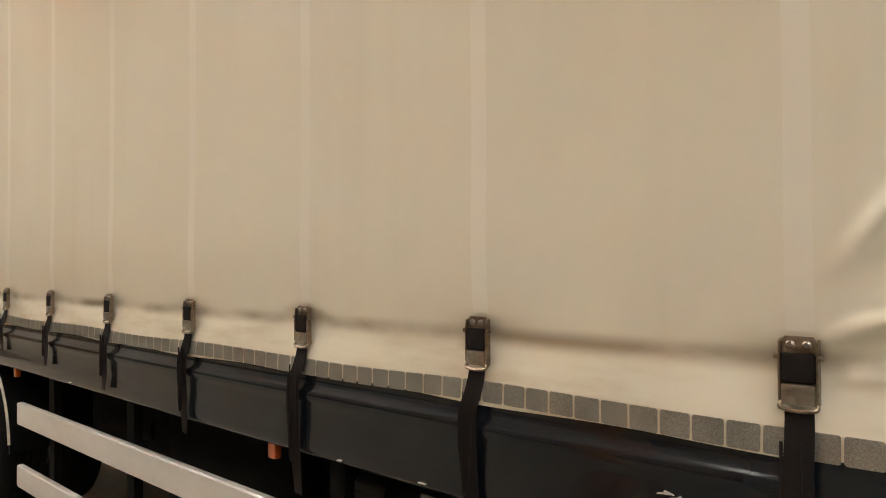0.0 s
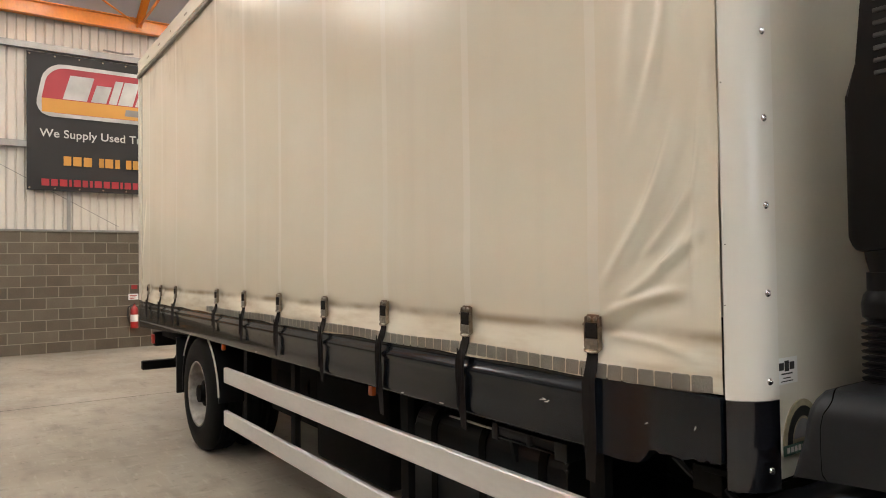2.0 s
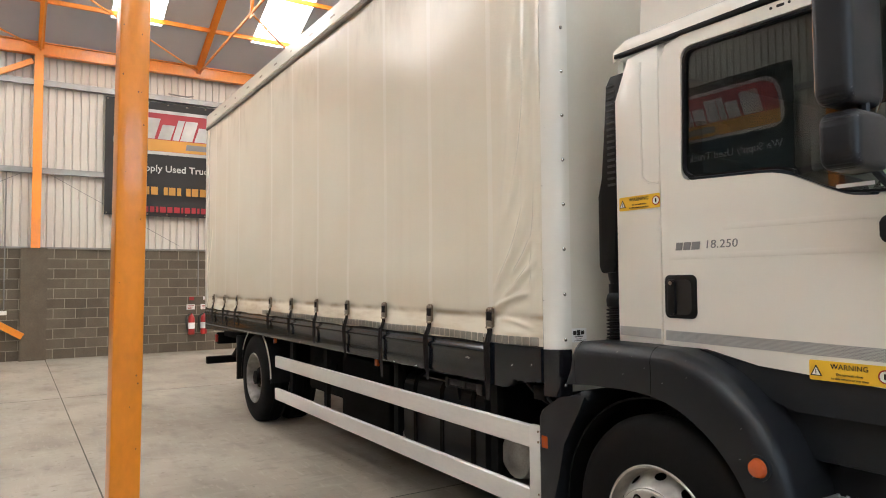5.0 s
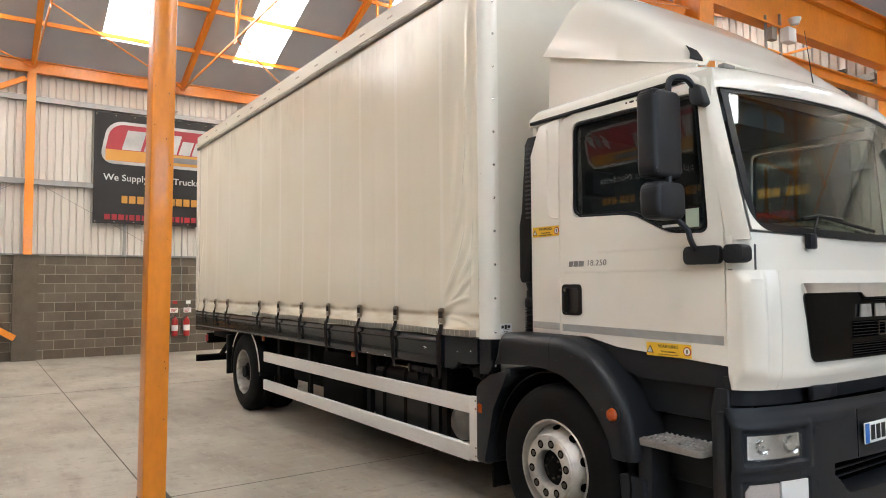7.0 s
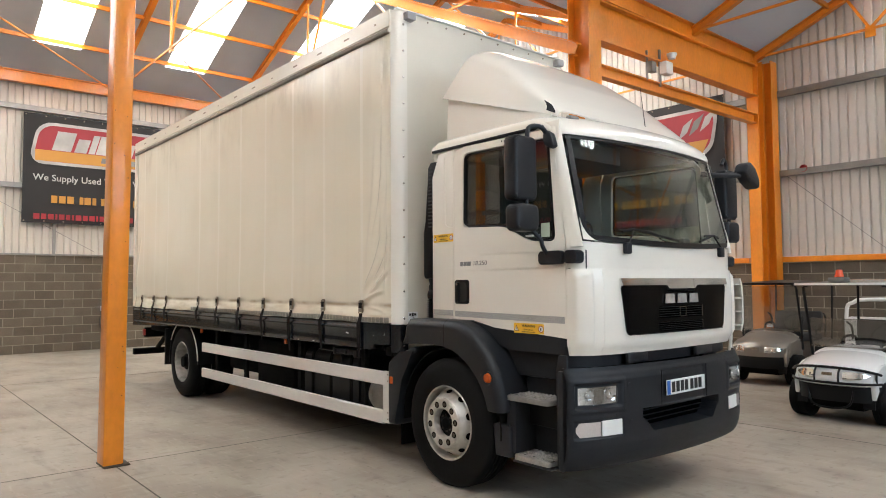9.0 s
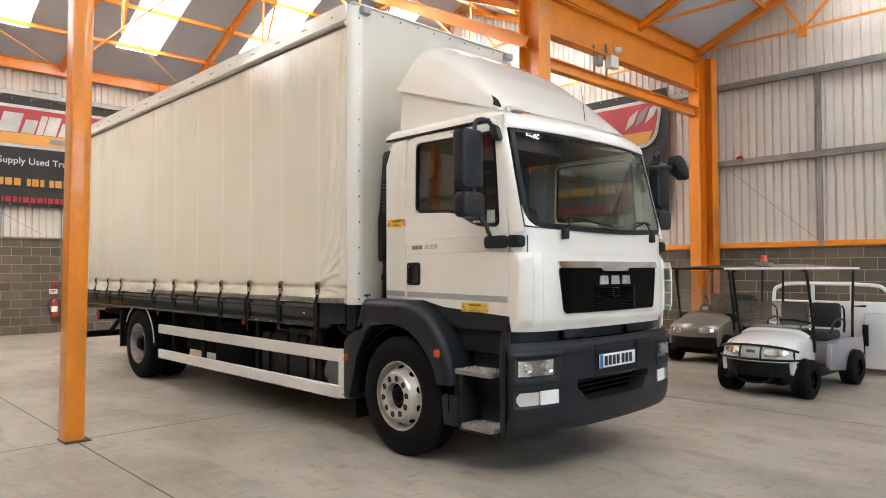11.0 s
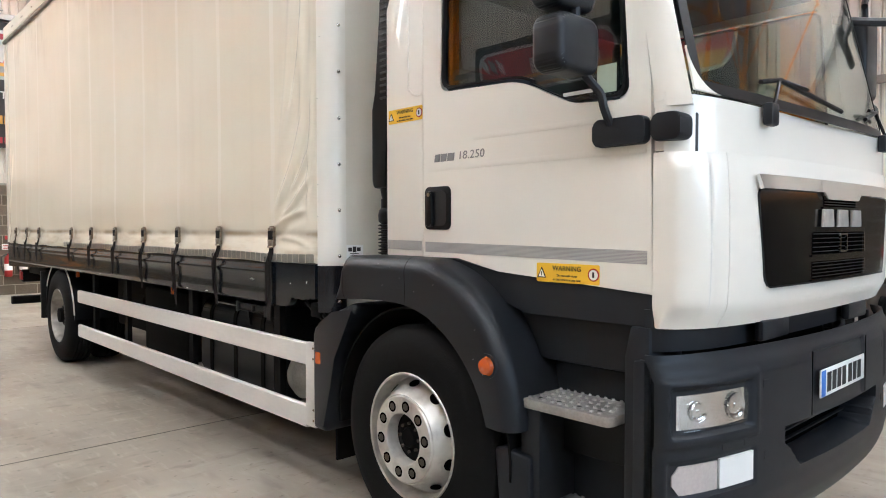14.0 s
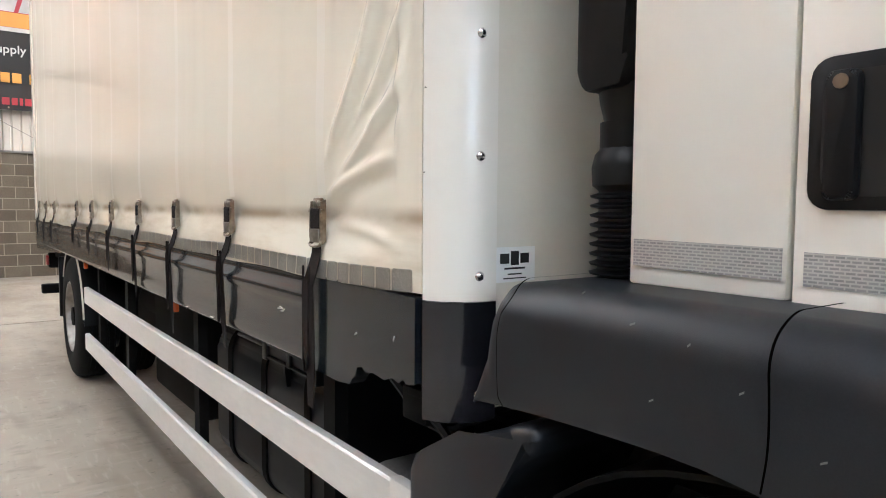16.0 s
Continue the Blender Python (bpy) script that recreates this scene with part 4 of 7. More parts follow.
part("exhaust_box", box(B(), -1.25, 0.15, FAR - 0.80, FAR - 0.05, 0.34, 1.0, 0.05), M_CHASSIS, truck)
for z0, z1 in ((0.745, 0.872), (0.385, 0.512)):
    part("side_guard_rail", box(B(), -4.45, 0.05, FAR - 0.034, FAR - 0.004, z0, z1, 0.005), M_ALU, truck)
for x in (-4.1, -3.3, -2.55, -1.75):
    part("air_cylinder", cyl(B(), (x, CY - 0.75, 0.80), (x + 0.62, CY - 0.75, 0.80), 0.13, 18), M_CHASSIS, truck, "dark air cylinder under the frame")
part("spring_pack", box(B(), -6.1, -4.5, SIDE + 0.62, SIDE + 0.72, 0.62, 0.72, 0.02), M_CHASSIS, truck)
for x in (-2.75, -2.05):
    part("pump_bracket", box(B(), x, x + 0.10, SIDE + 0.30, SIDE + 0.55, 0.62, 1.08, 0.015), M_CHASSIS, truck)
for y in (CY - 0.30, CY - 0.22, CY + 0.25):
    part("pipe_run", tube(B(), curve_pts([(-6.6, y, 1.0), (-4.5, y - 0.03, 0.97), (-2.5, y + 0.02, 0.99), (0.0, y, 0.98)], 5), 0.018, 6), M_CHASSIS, truck)
tank = part("diesel_tank", prism(B(), rounded(SIDE + 0.16, SIDE + 0.78, 0.36, 0.99, 0.12, 6), "x", -1.72, -0.60, 0.02), M_TANK, truck, "dark blue-black fuel tank with straps")
for x in (-1.55, -1.16, -0.76):
    part("tank_strap", prism(B(), rounded(SIDE + 0.152, SIDE + 0.788, 0.352, 0.998, 0.125, 6), "x", x, x + 0.045), M_CHASSIS, tank)
part("battery_box", box(B(), -3.00, -2.02, SIDE + 0.18, SIDE + 0.80, 0.42, 1.0, 0.03), M_CHASSIS, truck, "black battery box under the load body")
part("spare_carrier", box(B(), -4.30, -3.25, SIDE + 0.35, SIDE + 1.1, 0.50, 1.0, 0.04), M_CHASSIS, truck)
b = B()
revolve(b, [(0, -0.30), (0.08, -0.29), (0.14, -0.24), (0.15, -0.18), (0.15, 0.18), (0.14, 0.24), (0, 0.30)], (-0.30, SIDE + 0.42, 0.60), 22)
part("air_tank", b, M_STEP, truck, "silver air tank behind the side guard")
clamp = part("clamp_bracket", box(B(), -0.97, -0.55, SIDE + 0.10, SIDE + 0.24, 0.972, 1.012, 0.008), M_GREY, truck, "dark grey spring clamp under the side rail")
for x0, x1, z0, z1 in ((-0.985, -0.945, 0.955, 1.028), (-0.60, -0.53, 0.948, 1.022), (-0.765, -0.735, 0.964, 1.020)):
    part("clamp_jaw", box(B(), x0, x1, SIDE + 0.088, SIDE + 0.25, z0, z1, 0.006), M_GREY, clamp)
for z in (0.966, 1.012):
    part("clamp_lip", box(B(), -0.94, -0.60, SIDE + 0.090, SIDE + 0.102, z, z + 0.007, 0.002), M_TANK, clamp)
part("clamp_stay", beam(B(), (-0.93, SIDE + 0.16, 0.97), (-0.90, SIDE + 0.16, 0.86), 0.03, 0.02), M_GREY, clamp)
part("brake_pipe", tube(B(), curve_pts([(-1.35, SIDE + 0.13, 0.985), (-1.15, SIDE + 0.135, 0.982), (-0.96, SIDE + 0.14, 0.978)], 4), 0.006, 6), M_STEP, truck, "thin bright pipe")
for x in (-4.0, -3.05, -1.62, -0.33):
    part("guard_leg", box(B(), x - 0.035, x + 0.035, SIDE + 0.035, SIDE + 0.075, 0.42, 1.12), M_CHASSIS, truck, "dark steel guard upright")
for z0, z1 in ((0.745, 0.872), (0.385, 0.512)):
    part("side_guard_rail", prism(B(), [(SIDE + 0.004, z0 + 0.006), (SIDE + 0.010, z0), (SIDE + 0.034, z0), (SIDE + 0.034, z1), (SIDE + 0.010, z1), (SIDE + 0.004, z1 - 0.006)], "x", -4.45, 0.05), M_ALU, truck, "silver aluminium side guard rail")
part("side_guard_end", box(B(), 0.05, 0.155, SIDE + 0.0, SIDE + 0.035, 0.40, 0.879, 0.008), M_ALU, truck, "silver upright end of the side guard")
for z in (0.85, 0.79, 0.50, 0.44):
    part("guard_screw", cyl(B(), (0.135, SIDE, z), (0.135, SIDE - 0.004, z), 0.007, 6), M_STEEL, truck)
for x in (-4.55, -1.95):
    part("side_marker", box(B(), x - 0.022, x + 0.022, SIDE + 0.02, SIDE + 0.05, 1.005, 1.085, 0.008), M_AMBER, truck, "small orange side marker lamp")
bm = box(B(), -7.05, -6.2, SIDE + 0.10, SIDE + 0.16, 0.93, 1.05, 0.01)
part("tail_lift_arm", bm, M_CHASSIS, truck)
ub = part("underrun_bar", box(B(), -7.90, -7.79, SIDE + 0.04, FAR - 0.04, 0.45, 0.56, 0.012), M_CHASSIS, truck, "dark rear underrun bar")
lb = part("lamp_beam", box(B(), -7.32, -7.20, SIDE + 0.06, FAR - 0.06, 0.80, 0.965, 0.012), M_CHASSIS, truck, "dark rear lamp beam")
for yy in (SIDE + 0.035, FAR - 0.06):
    part("end_lamp", box(B(), -7.31, -7.21, yy, yy + 0.025, 0.83, 0.94, 0.008), M_RED, lb, "red end lamp")
for yy in (SIDE + 0.45, FAR - 0.45):
    part("underrun_strut", beam(B(), (-7.25, yy, 0.84), (-7.84, yy, 0.53), 0.06, 0.05), M_CHASSIS, ub)
    part("lift_hanger", beam(B(), (-6.9, yy, 1.0), (-7.26, yy, 0.88), 0.07, 0.10), M_CHASSIS, lb)
b = B()
box(b, -6.1, -6.06, SIDE + 0.02, SIDE + 0.55, 0.42, 1.0, 0.01)
part("mud_flap", b, M_BLACK, truck)
part("mud_flap", box(B(), 0.17, 0.19, SIDE + 0.12, SIDE + 0.5, 0.20, 0.6, 0.005), M_CHASSIS, truck, "black rubber mud flap")
def arc_band(cx, cz, r, a0, a1, y0, y1, t, n=24):
    bm = B()
    def f(u, v):
        q = radians(a0 + (a1 - a0) * u)
        return (cx + r * math.cos(q), y0 + (y1 - y0) * v, cz + r * math.sin(q))
    return thick(grid(bm, n, 1, f), t)
part("rear_mudguard", arc_band(-5.28, 0.53, 0.61, 0, 185, SIDE + 0.03, SIDE + 0.62, 0.012), M_BLACK, truck, "black rear mudguard")
part("mudguard_edge", arc_band(-5.28, 0.53, 0.615, 5, 150, SIDE + 0.022, SIDE + 0.034, 0.012), M_BODY, truck, "pale worn mudguard edge")


def wheel(x, y, z, r, side, front):
    """A truck wheel: tyre with treads, steel rim with hand holes and nuts. side: -1 looks to the near side."""
    w = thing("wheel", x, y, z, "", "")
    for key in ("label", "category"):
        if key in w:
            del w[key]
    w.parent = truck
    w.matrix_parent_inverse = place(truck).inverted()
    s = side
    wd = 0.285
    prof = [(0.30, 0.02), (0.305, 0.0), (0.33, -0.012), (0.38, -0.016), (0.44, -0.010), (r - 0.045, 0.004), (r - 0.012, 0.028), (r, 0.06)]
    for k in range(4):
        a = 0.075 + k * 0.042
        prof += [(r, a), (r - 0.012, a + 0.003), (r - 0.012, a + 0.010), (r, a + 0.013)]
    prof += [(r, wd - 0.06), (r - 0.012, wd - 0.03), (0.44, wd), (0.31, wd - 0.01), (0.30, wd - 0.03)]
    part("tyre", revolve(B(), [(a, -s * b) for a, b in prof], (x, y, z), 64), M_RUBBER, w, "black worn truck tyre")
    if front:
        rp = [(0.310, 0.0), (0.304, -0.007), (0.295, -0.004), (0.290, 0.025), (0.286, 0.052), (0.278, 0.068), (0.268, 0.064), (0.224, -0.010), (0.215, -0.032), (0.209, -0.038), (0.204, -0.036), (0.199, -0.045), (0.190, -0.048), (0.128, -0.048), (0.122, -0.044), (0.117, -0.03), (0.115, 0.06)]
    else:
        rp = [(0.306, 0.0), (0.300, -0.006), (0.288, 0.0), (0.275, 0.05), (0.26, 0.15), (0.22, 0.17), (0.14, 0.14), (0.12, 0.08), (0.0, 0.07)]
    rim = part("rim", revolve(B(), [(a, -s * b) for a, b in rp], (x, y, z), 56), M_RIM if front else M_RIMR, w, "silver steel wheel rim" if front else "dull grey deep-dish wheel rim")
    if front:
        part("hub", revolve(B(), [(0.116, -s * 0.02), (0.100, -s * 0.018), (0.085, -s * 0.006), (0.050, s * 0.004), (0.042, s * 0.014), (0.0, s * 0.016)], (x, y, z), 28), M_CHASSIS, w, "dark wheel hub")
        for k in range(8):
            q = 2 * math.pi * k / 8
            part("hub_bolt", cyl(B(), (x + 0.068 * math.cos(q), y - s * 0.004, z + 0.068 * math.sin(q)), (x + 0.068 * math.cos(q), y + s * 0.010, z + 0.068 * math.sin(q)), 0.008, 6), M_RUST, w)
        for k in range(10):
            q = 2 * math.pi * k / 10 + 0.15
            cx, cz = x + 0.1605 * math.cos(q), z + 0.1605 * math.sin(q)
            part("nut_recess", cyl(B(), (cx, y + s * 0.040, cz), (cx, y + s * 0.0488, cz), 0.0265, 18), M_GAP, rim)
            part("wheel_nut", cyl(B(), (cx, y + s * 0.040, cz), (cx, y + s * 0.0505, cz), 0.0205, 6, 0.018), M_RUST, rim)
        for k in range(10):
            q = 2 * math.pi * (k + 0.5) / 10
            er, et = Vector((math.cos(q), 0, math.sin(q))), Vector((-math.sin(q), 0, math.cos(q)))
            out_y = Vector((0, s, 0))
            c0, nrm, slope = Vector((x, y, z)) + er * 0.2495 - out_y * 0.033, er * 0.86 + out_y * 0.51, er * 0.51 - out_y * 0.86
            bm = B()
            bm.faces.new([bm.verts.new(c0 + nrm * 0.006 + slope * 0.026 * math.cos(0.4488 * j) + et * 0.031 * math.sin(0.4488 * j)) for j in range(14)])
            part("hand_hole", bm, M_GAP, rim)
    else:
        part("hub", revolve(B(), [(0.125, -s * 0.075), (0.120, -s * 0.062), (0.085, -s * 0.05), (0.08, -s * 0.01), (0.0, -s * 0.005)], (x, y, z), 24), M_CHASSIS, w, "dark wheel hub")
        for k in range(8):
            q = 2 * math.pi * k / 8
            part("hand_hole", cyl(B(), (x + 0.2 * math.cos(q), y - s * 0.158, z + 0.2 * math.sin(q)), (x + 0.2 * math.cos(q), y - s * 0.150, z + 0.2 * math.sin(q)), 0.03, 10), M_INK, rim)
    return w


wheel(0.955, 1.25, 0.53, 0.534, -1, True)
wheel(0.955, 2 * CY - 1.25, 0.53, 0.534, 1, True)
wheel(-5.28, 1.25, 0.53, 0.534, -1, False)
wheel(-5.28, 1.60, 0.53, 0.534, -1, False)
wheel(-5.28, 2 * CY - 1.25, 0.53, 0.534, 1, False)
wheel(-5.28, 2 * CY - 1.60, 0.53, 0.534, 1, False)

# ---------------------------------------------------------------- the cab
CS = 1.38                       # near side of the cab
HALF = CY - CS
CB = 0.62                       # back of the cab


def nose(d, z=1.6):
    """Front of the cab at d from the middle line: curved in plan, raked above the windscreen's foot."""
    q = min(abs(d) / (HALF + 0.005), 1.0)
    x = 2.222 + 0.171 * math.sqrt(max(0, 1 - q ** 7)) - 0.020 * (q / 0.66) ** 2 + 0.020 * d
    return x - 0.235 * max(0, z - 1.99) - 0.10 * smooth01(2.72, 3.0, z)


def scr_x(d, z):
    """Windscreen surface at d from the middle line: flatter in plan than the panels below it."""
    q = min(abs(d) / HALF, 1.0)
    return 2.412 - 0.125 * q ** 2.1 - 0.235 * (z - 1.99) + 0.020 * d


def ywrap(u):
    """Across the front from -1 to 1, closer towards the corners."""
    return HALF * math.sin(u * math.pi / 2)


def front_grid(z0, z1, u0=-1.0, u1=1.0, nu=48, nz=8, out=0.0, zf=None):
    def f(u, v):
        d = ywrap(u0 + (u1 - u0) * u)
        z = z0 + (z1 - z0) * v
        if zf:
            z = zf(u, v)
        return (nose(d, z) + out, CY + d, z)
    return grid(B(), nu, nz, f)


def round_poly(pts, r, n=4):
    """The same outline with its corners rounded."""
    res = []
    for k in range(len(pts)):
        a, p, b = (Vector((*pts[(k + d) % len(pts)], 0)) for d in (-1, 0, 1))
        u, v = p + (a - p) * min(0.45, r / (a - p).length), p + (b - p) * min(0.45, r / (b - p).length)
        for i in range(n + 1):
            t = i / n
            q = u * (1 - t) ** 2 + p * 2 * t * (1 - t) + v * t * t
            res.append((q.x, q.y))
    return res


WIN = round_poly([(1.045, 2.80), (1.03, 2.165), (1.48, 2.145), (1.56, 2.125), (1.75, 2.03), (1.81, 2.01), (2.05, 1.995), (2.00, 2.785)], 0.06, 5)
DOOR = [(0.91, 1.385), (0.91, 2.74), (0.955, 2.84), (1.05, 2.86), (1.97, 2.845), (2.045, 2.76), (2.135, 2.05), (2.145, 1.285), (1.40, 1.335), (1.15, 1.385)]


def hole_panel(bm, outer, inner, y0, y1):
    """A flat panel in an x-z plane with one hole, drawn out from y0 to y1."""
    made = []
    for y in (y0, y1):
        es = []
        for loop in (outer, inner):
            vs = [bm.verts.new((u, y, v)) for u, v in loop]
            es += [bm.edges.new((vs[i], vs[(i + 1) % len(vs)])) for i in range(len(vs))]
            made.append(vs)
        bmesh.ops.triangle_fill(bm, use_beauty=True, use_dissolve=False, edges=es)
    for a, b in ((made[0], made[2]), (made[1], made[3])):
        for i in range(len(a)):
            j = (i + 1) % len(a)
            bm.faces.new((a[i], a[j], b[j], b[i]))
    return bm


def shrink(pts, k):
    cx = sum(p[0] for p in pts) / len(pts)
    cz = sum(p[1] for p in pts) / len(pts)
    return [(x - math.copysign(min(k, abs(x - cx)), x - cx), z - math.copysign(min(k, abs(z - cz)), z - cz)) for x, z in pts]


for sign, ys in ((1, CS), (-1, 2 * CY - CS)):
    ya, yb = ys, ys + sign * 0.035
    d = part("door", hole_panel(B(), DOOR, WIN, ya, yb), M_PAINT, truck, "white cab door with a printed model badge", smooth=False)
    part("door_window", prism(B(), shrink(WIN, 0.02), "y", ys + sign * 0.014, ys + sign * 0.018), M_GLASS, d, "dark tinted side window").visible_shadow = False
    part("window_seal", ring_frame(B(), shrink(WIN, -0.012), shrink(WIN, 0.022), "y", ys - sign * 0.004, ys + sign * 0.02), M_BLACK, d, "black rubber window seal")
    part("rear_quarter", prism(B(), [(CB, 1.385), (CB, 2.64), (CB + 0.09, 2.84), (0.905, 2.86), (0.90, 1.385)], "y", ya + sign * 0.002, yb, 0.006), M_PAINT, truck, "white rear cab quarter")
    part("door_frame", prism(B(), [(0.90, 2.74), (0.945, 2.87), (2.0, 2.86), (2.08, 2.74), (2.09, 2.90), (0.90, 2.91)], "y", ya + sign * 0.014, yb), M_PAINT, truck, smooth=False)
    part("sill", prism(B(), [(1.10, 1.383), (1.40, 1.333), (2.145, 1.283), (2.145, 1.165), (1.55, 1.165), (1.2, 1.28)], "y", ya + sign * 0.01, yb), M_GREY, truck, "dark grey lower cab panel", smooth=False)
    if sign > 0:
        door = d
# raised pressing lines of the door
for z, x0, x1 in ((1.925, 1.25, 1.9), (1.80, 0.95, 2.12)):
    part("door_crease", prism(B(), [(CS - 0.0003, z + 0.02), (CS - 0.0022, z), (CS - 0.0003, z - 0.006)], "x", x0, x1), M_PAINT, door)
# back and roof
WB, WT = 2.01, 2.81
part("cab_back", box(B(), CB, CB + 0.04, CS + 0.03, 2 * CY - CS - 0.03, 1.3, 2.85), M_PAINT, truck)


def roof_shape(u, v):
    """u from back to front, v across."""
    d = HALF * math.sin((v * 2 - 1) * math.pi / 2)
    q = abs(d) / HALF
    top = 2.872 + 0.140 * max(0, 1 - q ** 4) ** 0.22
    x0, x1 = CB - 0.005, scr_x(d * 0.985, WT - 0.01) + 0.012 - 0.06 * smooth01(0.93, 1.0, q)
    x = x0 + (x1 - x0) * math.sin(u * math.pi / 2) if u > 0 else x0
    t = min(1, max(0, (x - (x1 - 0.42)) / 0.42))
    low = WT - 0.012
    z = low + (top - low) * max(0, 1 - t ** 2.6) ** 0.5
    return (x, CY + d, z - 0.03 * smooth01(CB + 0.06, CB, x))


part("cab_roof", thick(grid(B(), 60, 64, roof_shape), 0.015), M_PAINT, truck, "white cab roof")
part("roof_gutter", box(B(), CB + 0.01, 1.95, CS - 0.010, CS + 0.02, 2.860, 2.884, 0.006), M_BLACK, truck, "black roof gutter strip")
# front: windscreen, pillars, panels


def screen_pt(u, v, out=0.0):
    s = -1 + 2 * u
    zt = WT - 0.015 * s * s
    zb = WB - 0.045 * (1 - s * s)
    z = zb + (zt - zb) * v
    d = s * 0.985 * HALF * (1 - 0.025 * v)
    return (scr_x(d, z) + out, CY + d, z)


scr = part("windscreen", thick(grid(B(), 40, 16, lambda u, v: screen_pt(0.035 + 0.93 * u, v)), 0.005), M_SCREEN, truck, "clear raked windscreen")
scr.visible_shadow = False
for a, b in ((0.035, 0.014), (0.965, 0.986)):
    part("screen_edge", thick(grid(B(), 2, 16, lambda u, v: screen_pt(a + (b - a) * u, v, 0.003)), 0.006), M_BLACK, scr)
part("screen_edge", thick(grid(B(), 40, 1, lambda u, v: screen_pt(0.012 + 0.976 * u, -0.005 + 0.05 * v, 0.003)), 0.006), M_BLACK, scr)
part("screen_edge", thick(grid(B(), 40, 1, lambda u, v: screen_pt(0.012 + 0.976 * u, 0.965 + 0.045 * v, 0.003)), 0.006), M_BLACK, scr)
for s in (-1, 1):
    def fillet(u, v):
        q = math.pi * (1 + u / 2)
        cu, cv = 0.010 + 0.062 * (1 + math.cos(q)), -0.008 + 0.20 * (1 + math.sin(q))
        cu, cv = 0.010 + (cu - 0.010) * v, -0.008 + (cv + 0.008) * v
        return screen_pt(cu if s < 0 else 1 - cu, cv, 0.008)
    part("screen_corner", thick(grid(B(), 10, 3, fillet), 0.008), M_PAINT, truck)

    def pil(u, v):
        z = 1.95 + (2.855 - 1.95) * v
        d0 = HALF * (0.992 - 0.025 * v * 0.9) * 0.985
        x0 = scr_x(s * d0, z)
        xs = 2.147 - 0.15 * max(0, (z - 2.0))
        w = u ** 0.8
        return (x0 + (xs - x0) * u, CY + s * (d0 + (HALF - d0) * math.sin(w * math.pi / 2)), z)
    part("a_pillar", thick(grid(B(), 6, 14, pil), 0.02), M_PAINT, truck, "white windscreen pillar")
part("front_panel", thick(front_grid(1.79, 1.965, nz=5, zf=lambda u, v: 1.79 + (WB - 0.004 - 0.045 * (1 - (2 * u - 1) ** 2) - 1.79) * v), 0.02), M_PAINT, truck, "white upper front panel")


for s, yy in ((1, CS), (-1, 2 * CY - CS)):
    part("panel_return", box(B(), 2.149, 2.19, min(yy, yy + s * 0.03), max(yy, yy + s * 0.03), 1.795, 1.975, 0.004), M_PAINT, truck)


def face_pt(q, z, out=0.0):
    """Smooth white front below the windscreen at the share q across; the corners stand out as air deflectors."""
    d = ywrap(q)
    a = abs(q)
    lift = 0.020 * smooth01(0.70, 0.745, a) * smooth01(1.20, 1.27, z) * smooth01(1.775, 1.745, z) * smooth01(1.02, 0.90, a)
    crown = 0.016 * math.sin(math.pi * min(1, max(0, (z - 1.166) / 0.62))) ** 0.6
    tuck = 0.028 * smooth01(1.25, 1.166, z)
    back = smooth01(0.955, 0.999, a)
    return ((nose(d) + 0.008 + crown * (1 - a ** 8) + lift - tuck) * (1 - back) + 2.150 * back + out, CY + d * (1.006 + 0.5 * lift - 0.6 * tuck * back), z)


part("front_flap", thick(grid(B(), 60, 26, lambda u, v: face_pt(-0.62 + 1.24 * u, 1.166 + 0.624 * v)), 0.02), M_PAINT, truck, "smooth white front flap round the grille")
for s in (-1, 1):
    part("corner_panel", thick(grid(B(), 40, 26, lambda u, v: face_pt(s * (0.6225 + 0.3765 * u), 1.166 + 0.624 * v)), 0.02), M_PAINT, truck, "white wrapped corner panel with a moulded air deflector")

# grille
def fpt(d, z, out):
    return (nose(d) + 0.026 + out, CY + d, z)


GW0, GW1, GZ0, GZ1 = 0.735, 0.68, 1.305, 1.672


def grille_pt(u, v, out=0.0):
    a = -1 + 2 * u
    r = 1 - 0.03 * (1 - min(1, min(v, 1 - v) / 0.10)) ** 2
    return fpt(a * r * (GW1 + (GW0 - GW1) * v), GZ0 + (GZ1 - GZ0) * v, 0.006 + out)


gr = part("grille", thick(grid(B(), 32, 16, grille_pt), 0.02), M_GLOSS, truck, "glossy black front grille")
part("grille_bar", thick(grid(B(), 48, 4, lambda u, v: fpt((-1 + 2 * u) * (0.735 + 0.008 * v), 1.668 + 0.052 * v - 0.028 * (1 - v) * smooth01(0.30, 0.24, abs(2 * u - 1)), 0.024 - 0.014 * v)), 0.015), M_CHROME, gr, "bright chrome bar")
part("grille_rim", thick(grid(B(), 32, 1, lambda u, v: grille_pt(u, -0.014 * (1 - v), 0.004)), 0.008), M_BLACK, gr)
# ribbed air deflector standing off the far front corner
AD = curve_pts([(2.20, CY + 1.12, 0), (2.32, CY + 1.115, 0), (2.39, CY + 1.085, 0), (2.43, CY + 1.02, 0)], 5)
ad = part("air_deflector", thick(grid(B(), len(AD) - 1, 6, lambda u, v: (AD[round(u * (len(AD) - 1))].x - 0.02 * (2 * v - 1) ** 6, AD[round(u * (len(AD) - 1))].y, 1.25 + 0.47 * v)), 0.012), M_PAINT, truck, "white air deflector standing off the cab corner")
for z in (1.30, 1.42, 1.54, 1.66):
    part("deflector_rib", prism(B(), [(2.24, CY + 1.04), (2.22, CY + 1.105), (2.34, CY + 1.10), (2.42, CY + 1.02), (2.36, CY + 0.98)], "z", z, z + 0.008), M_PAINT, ad)
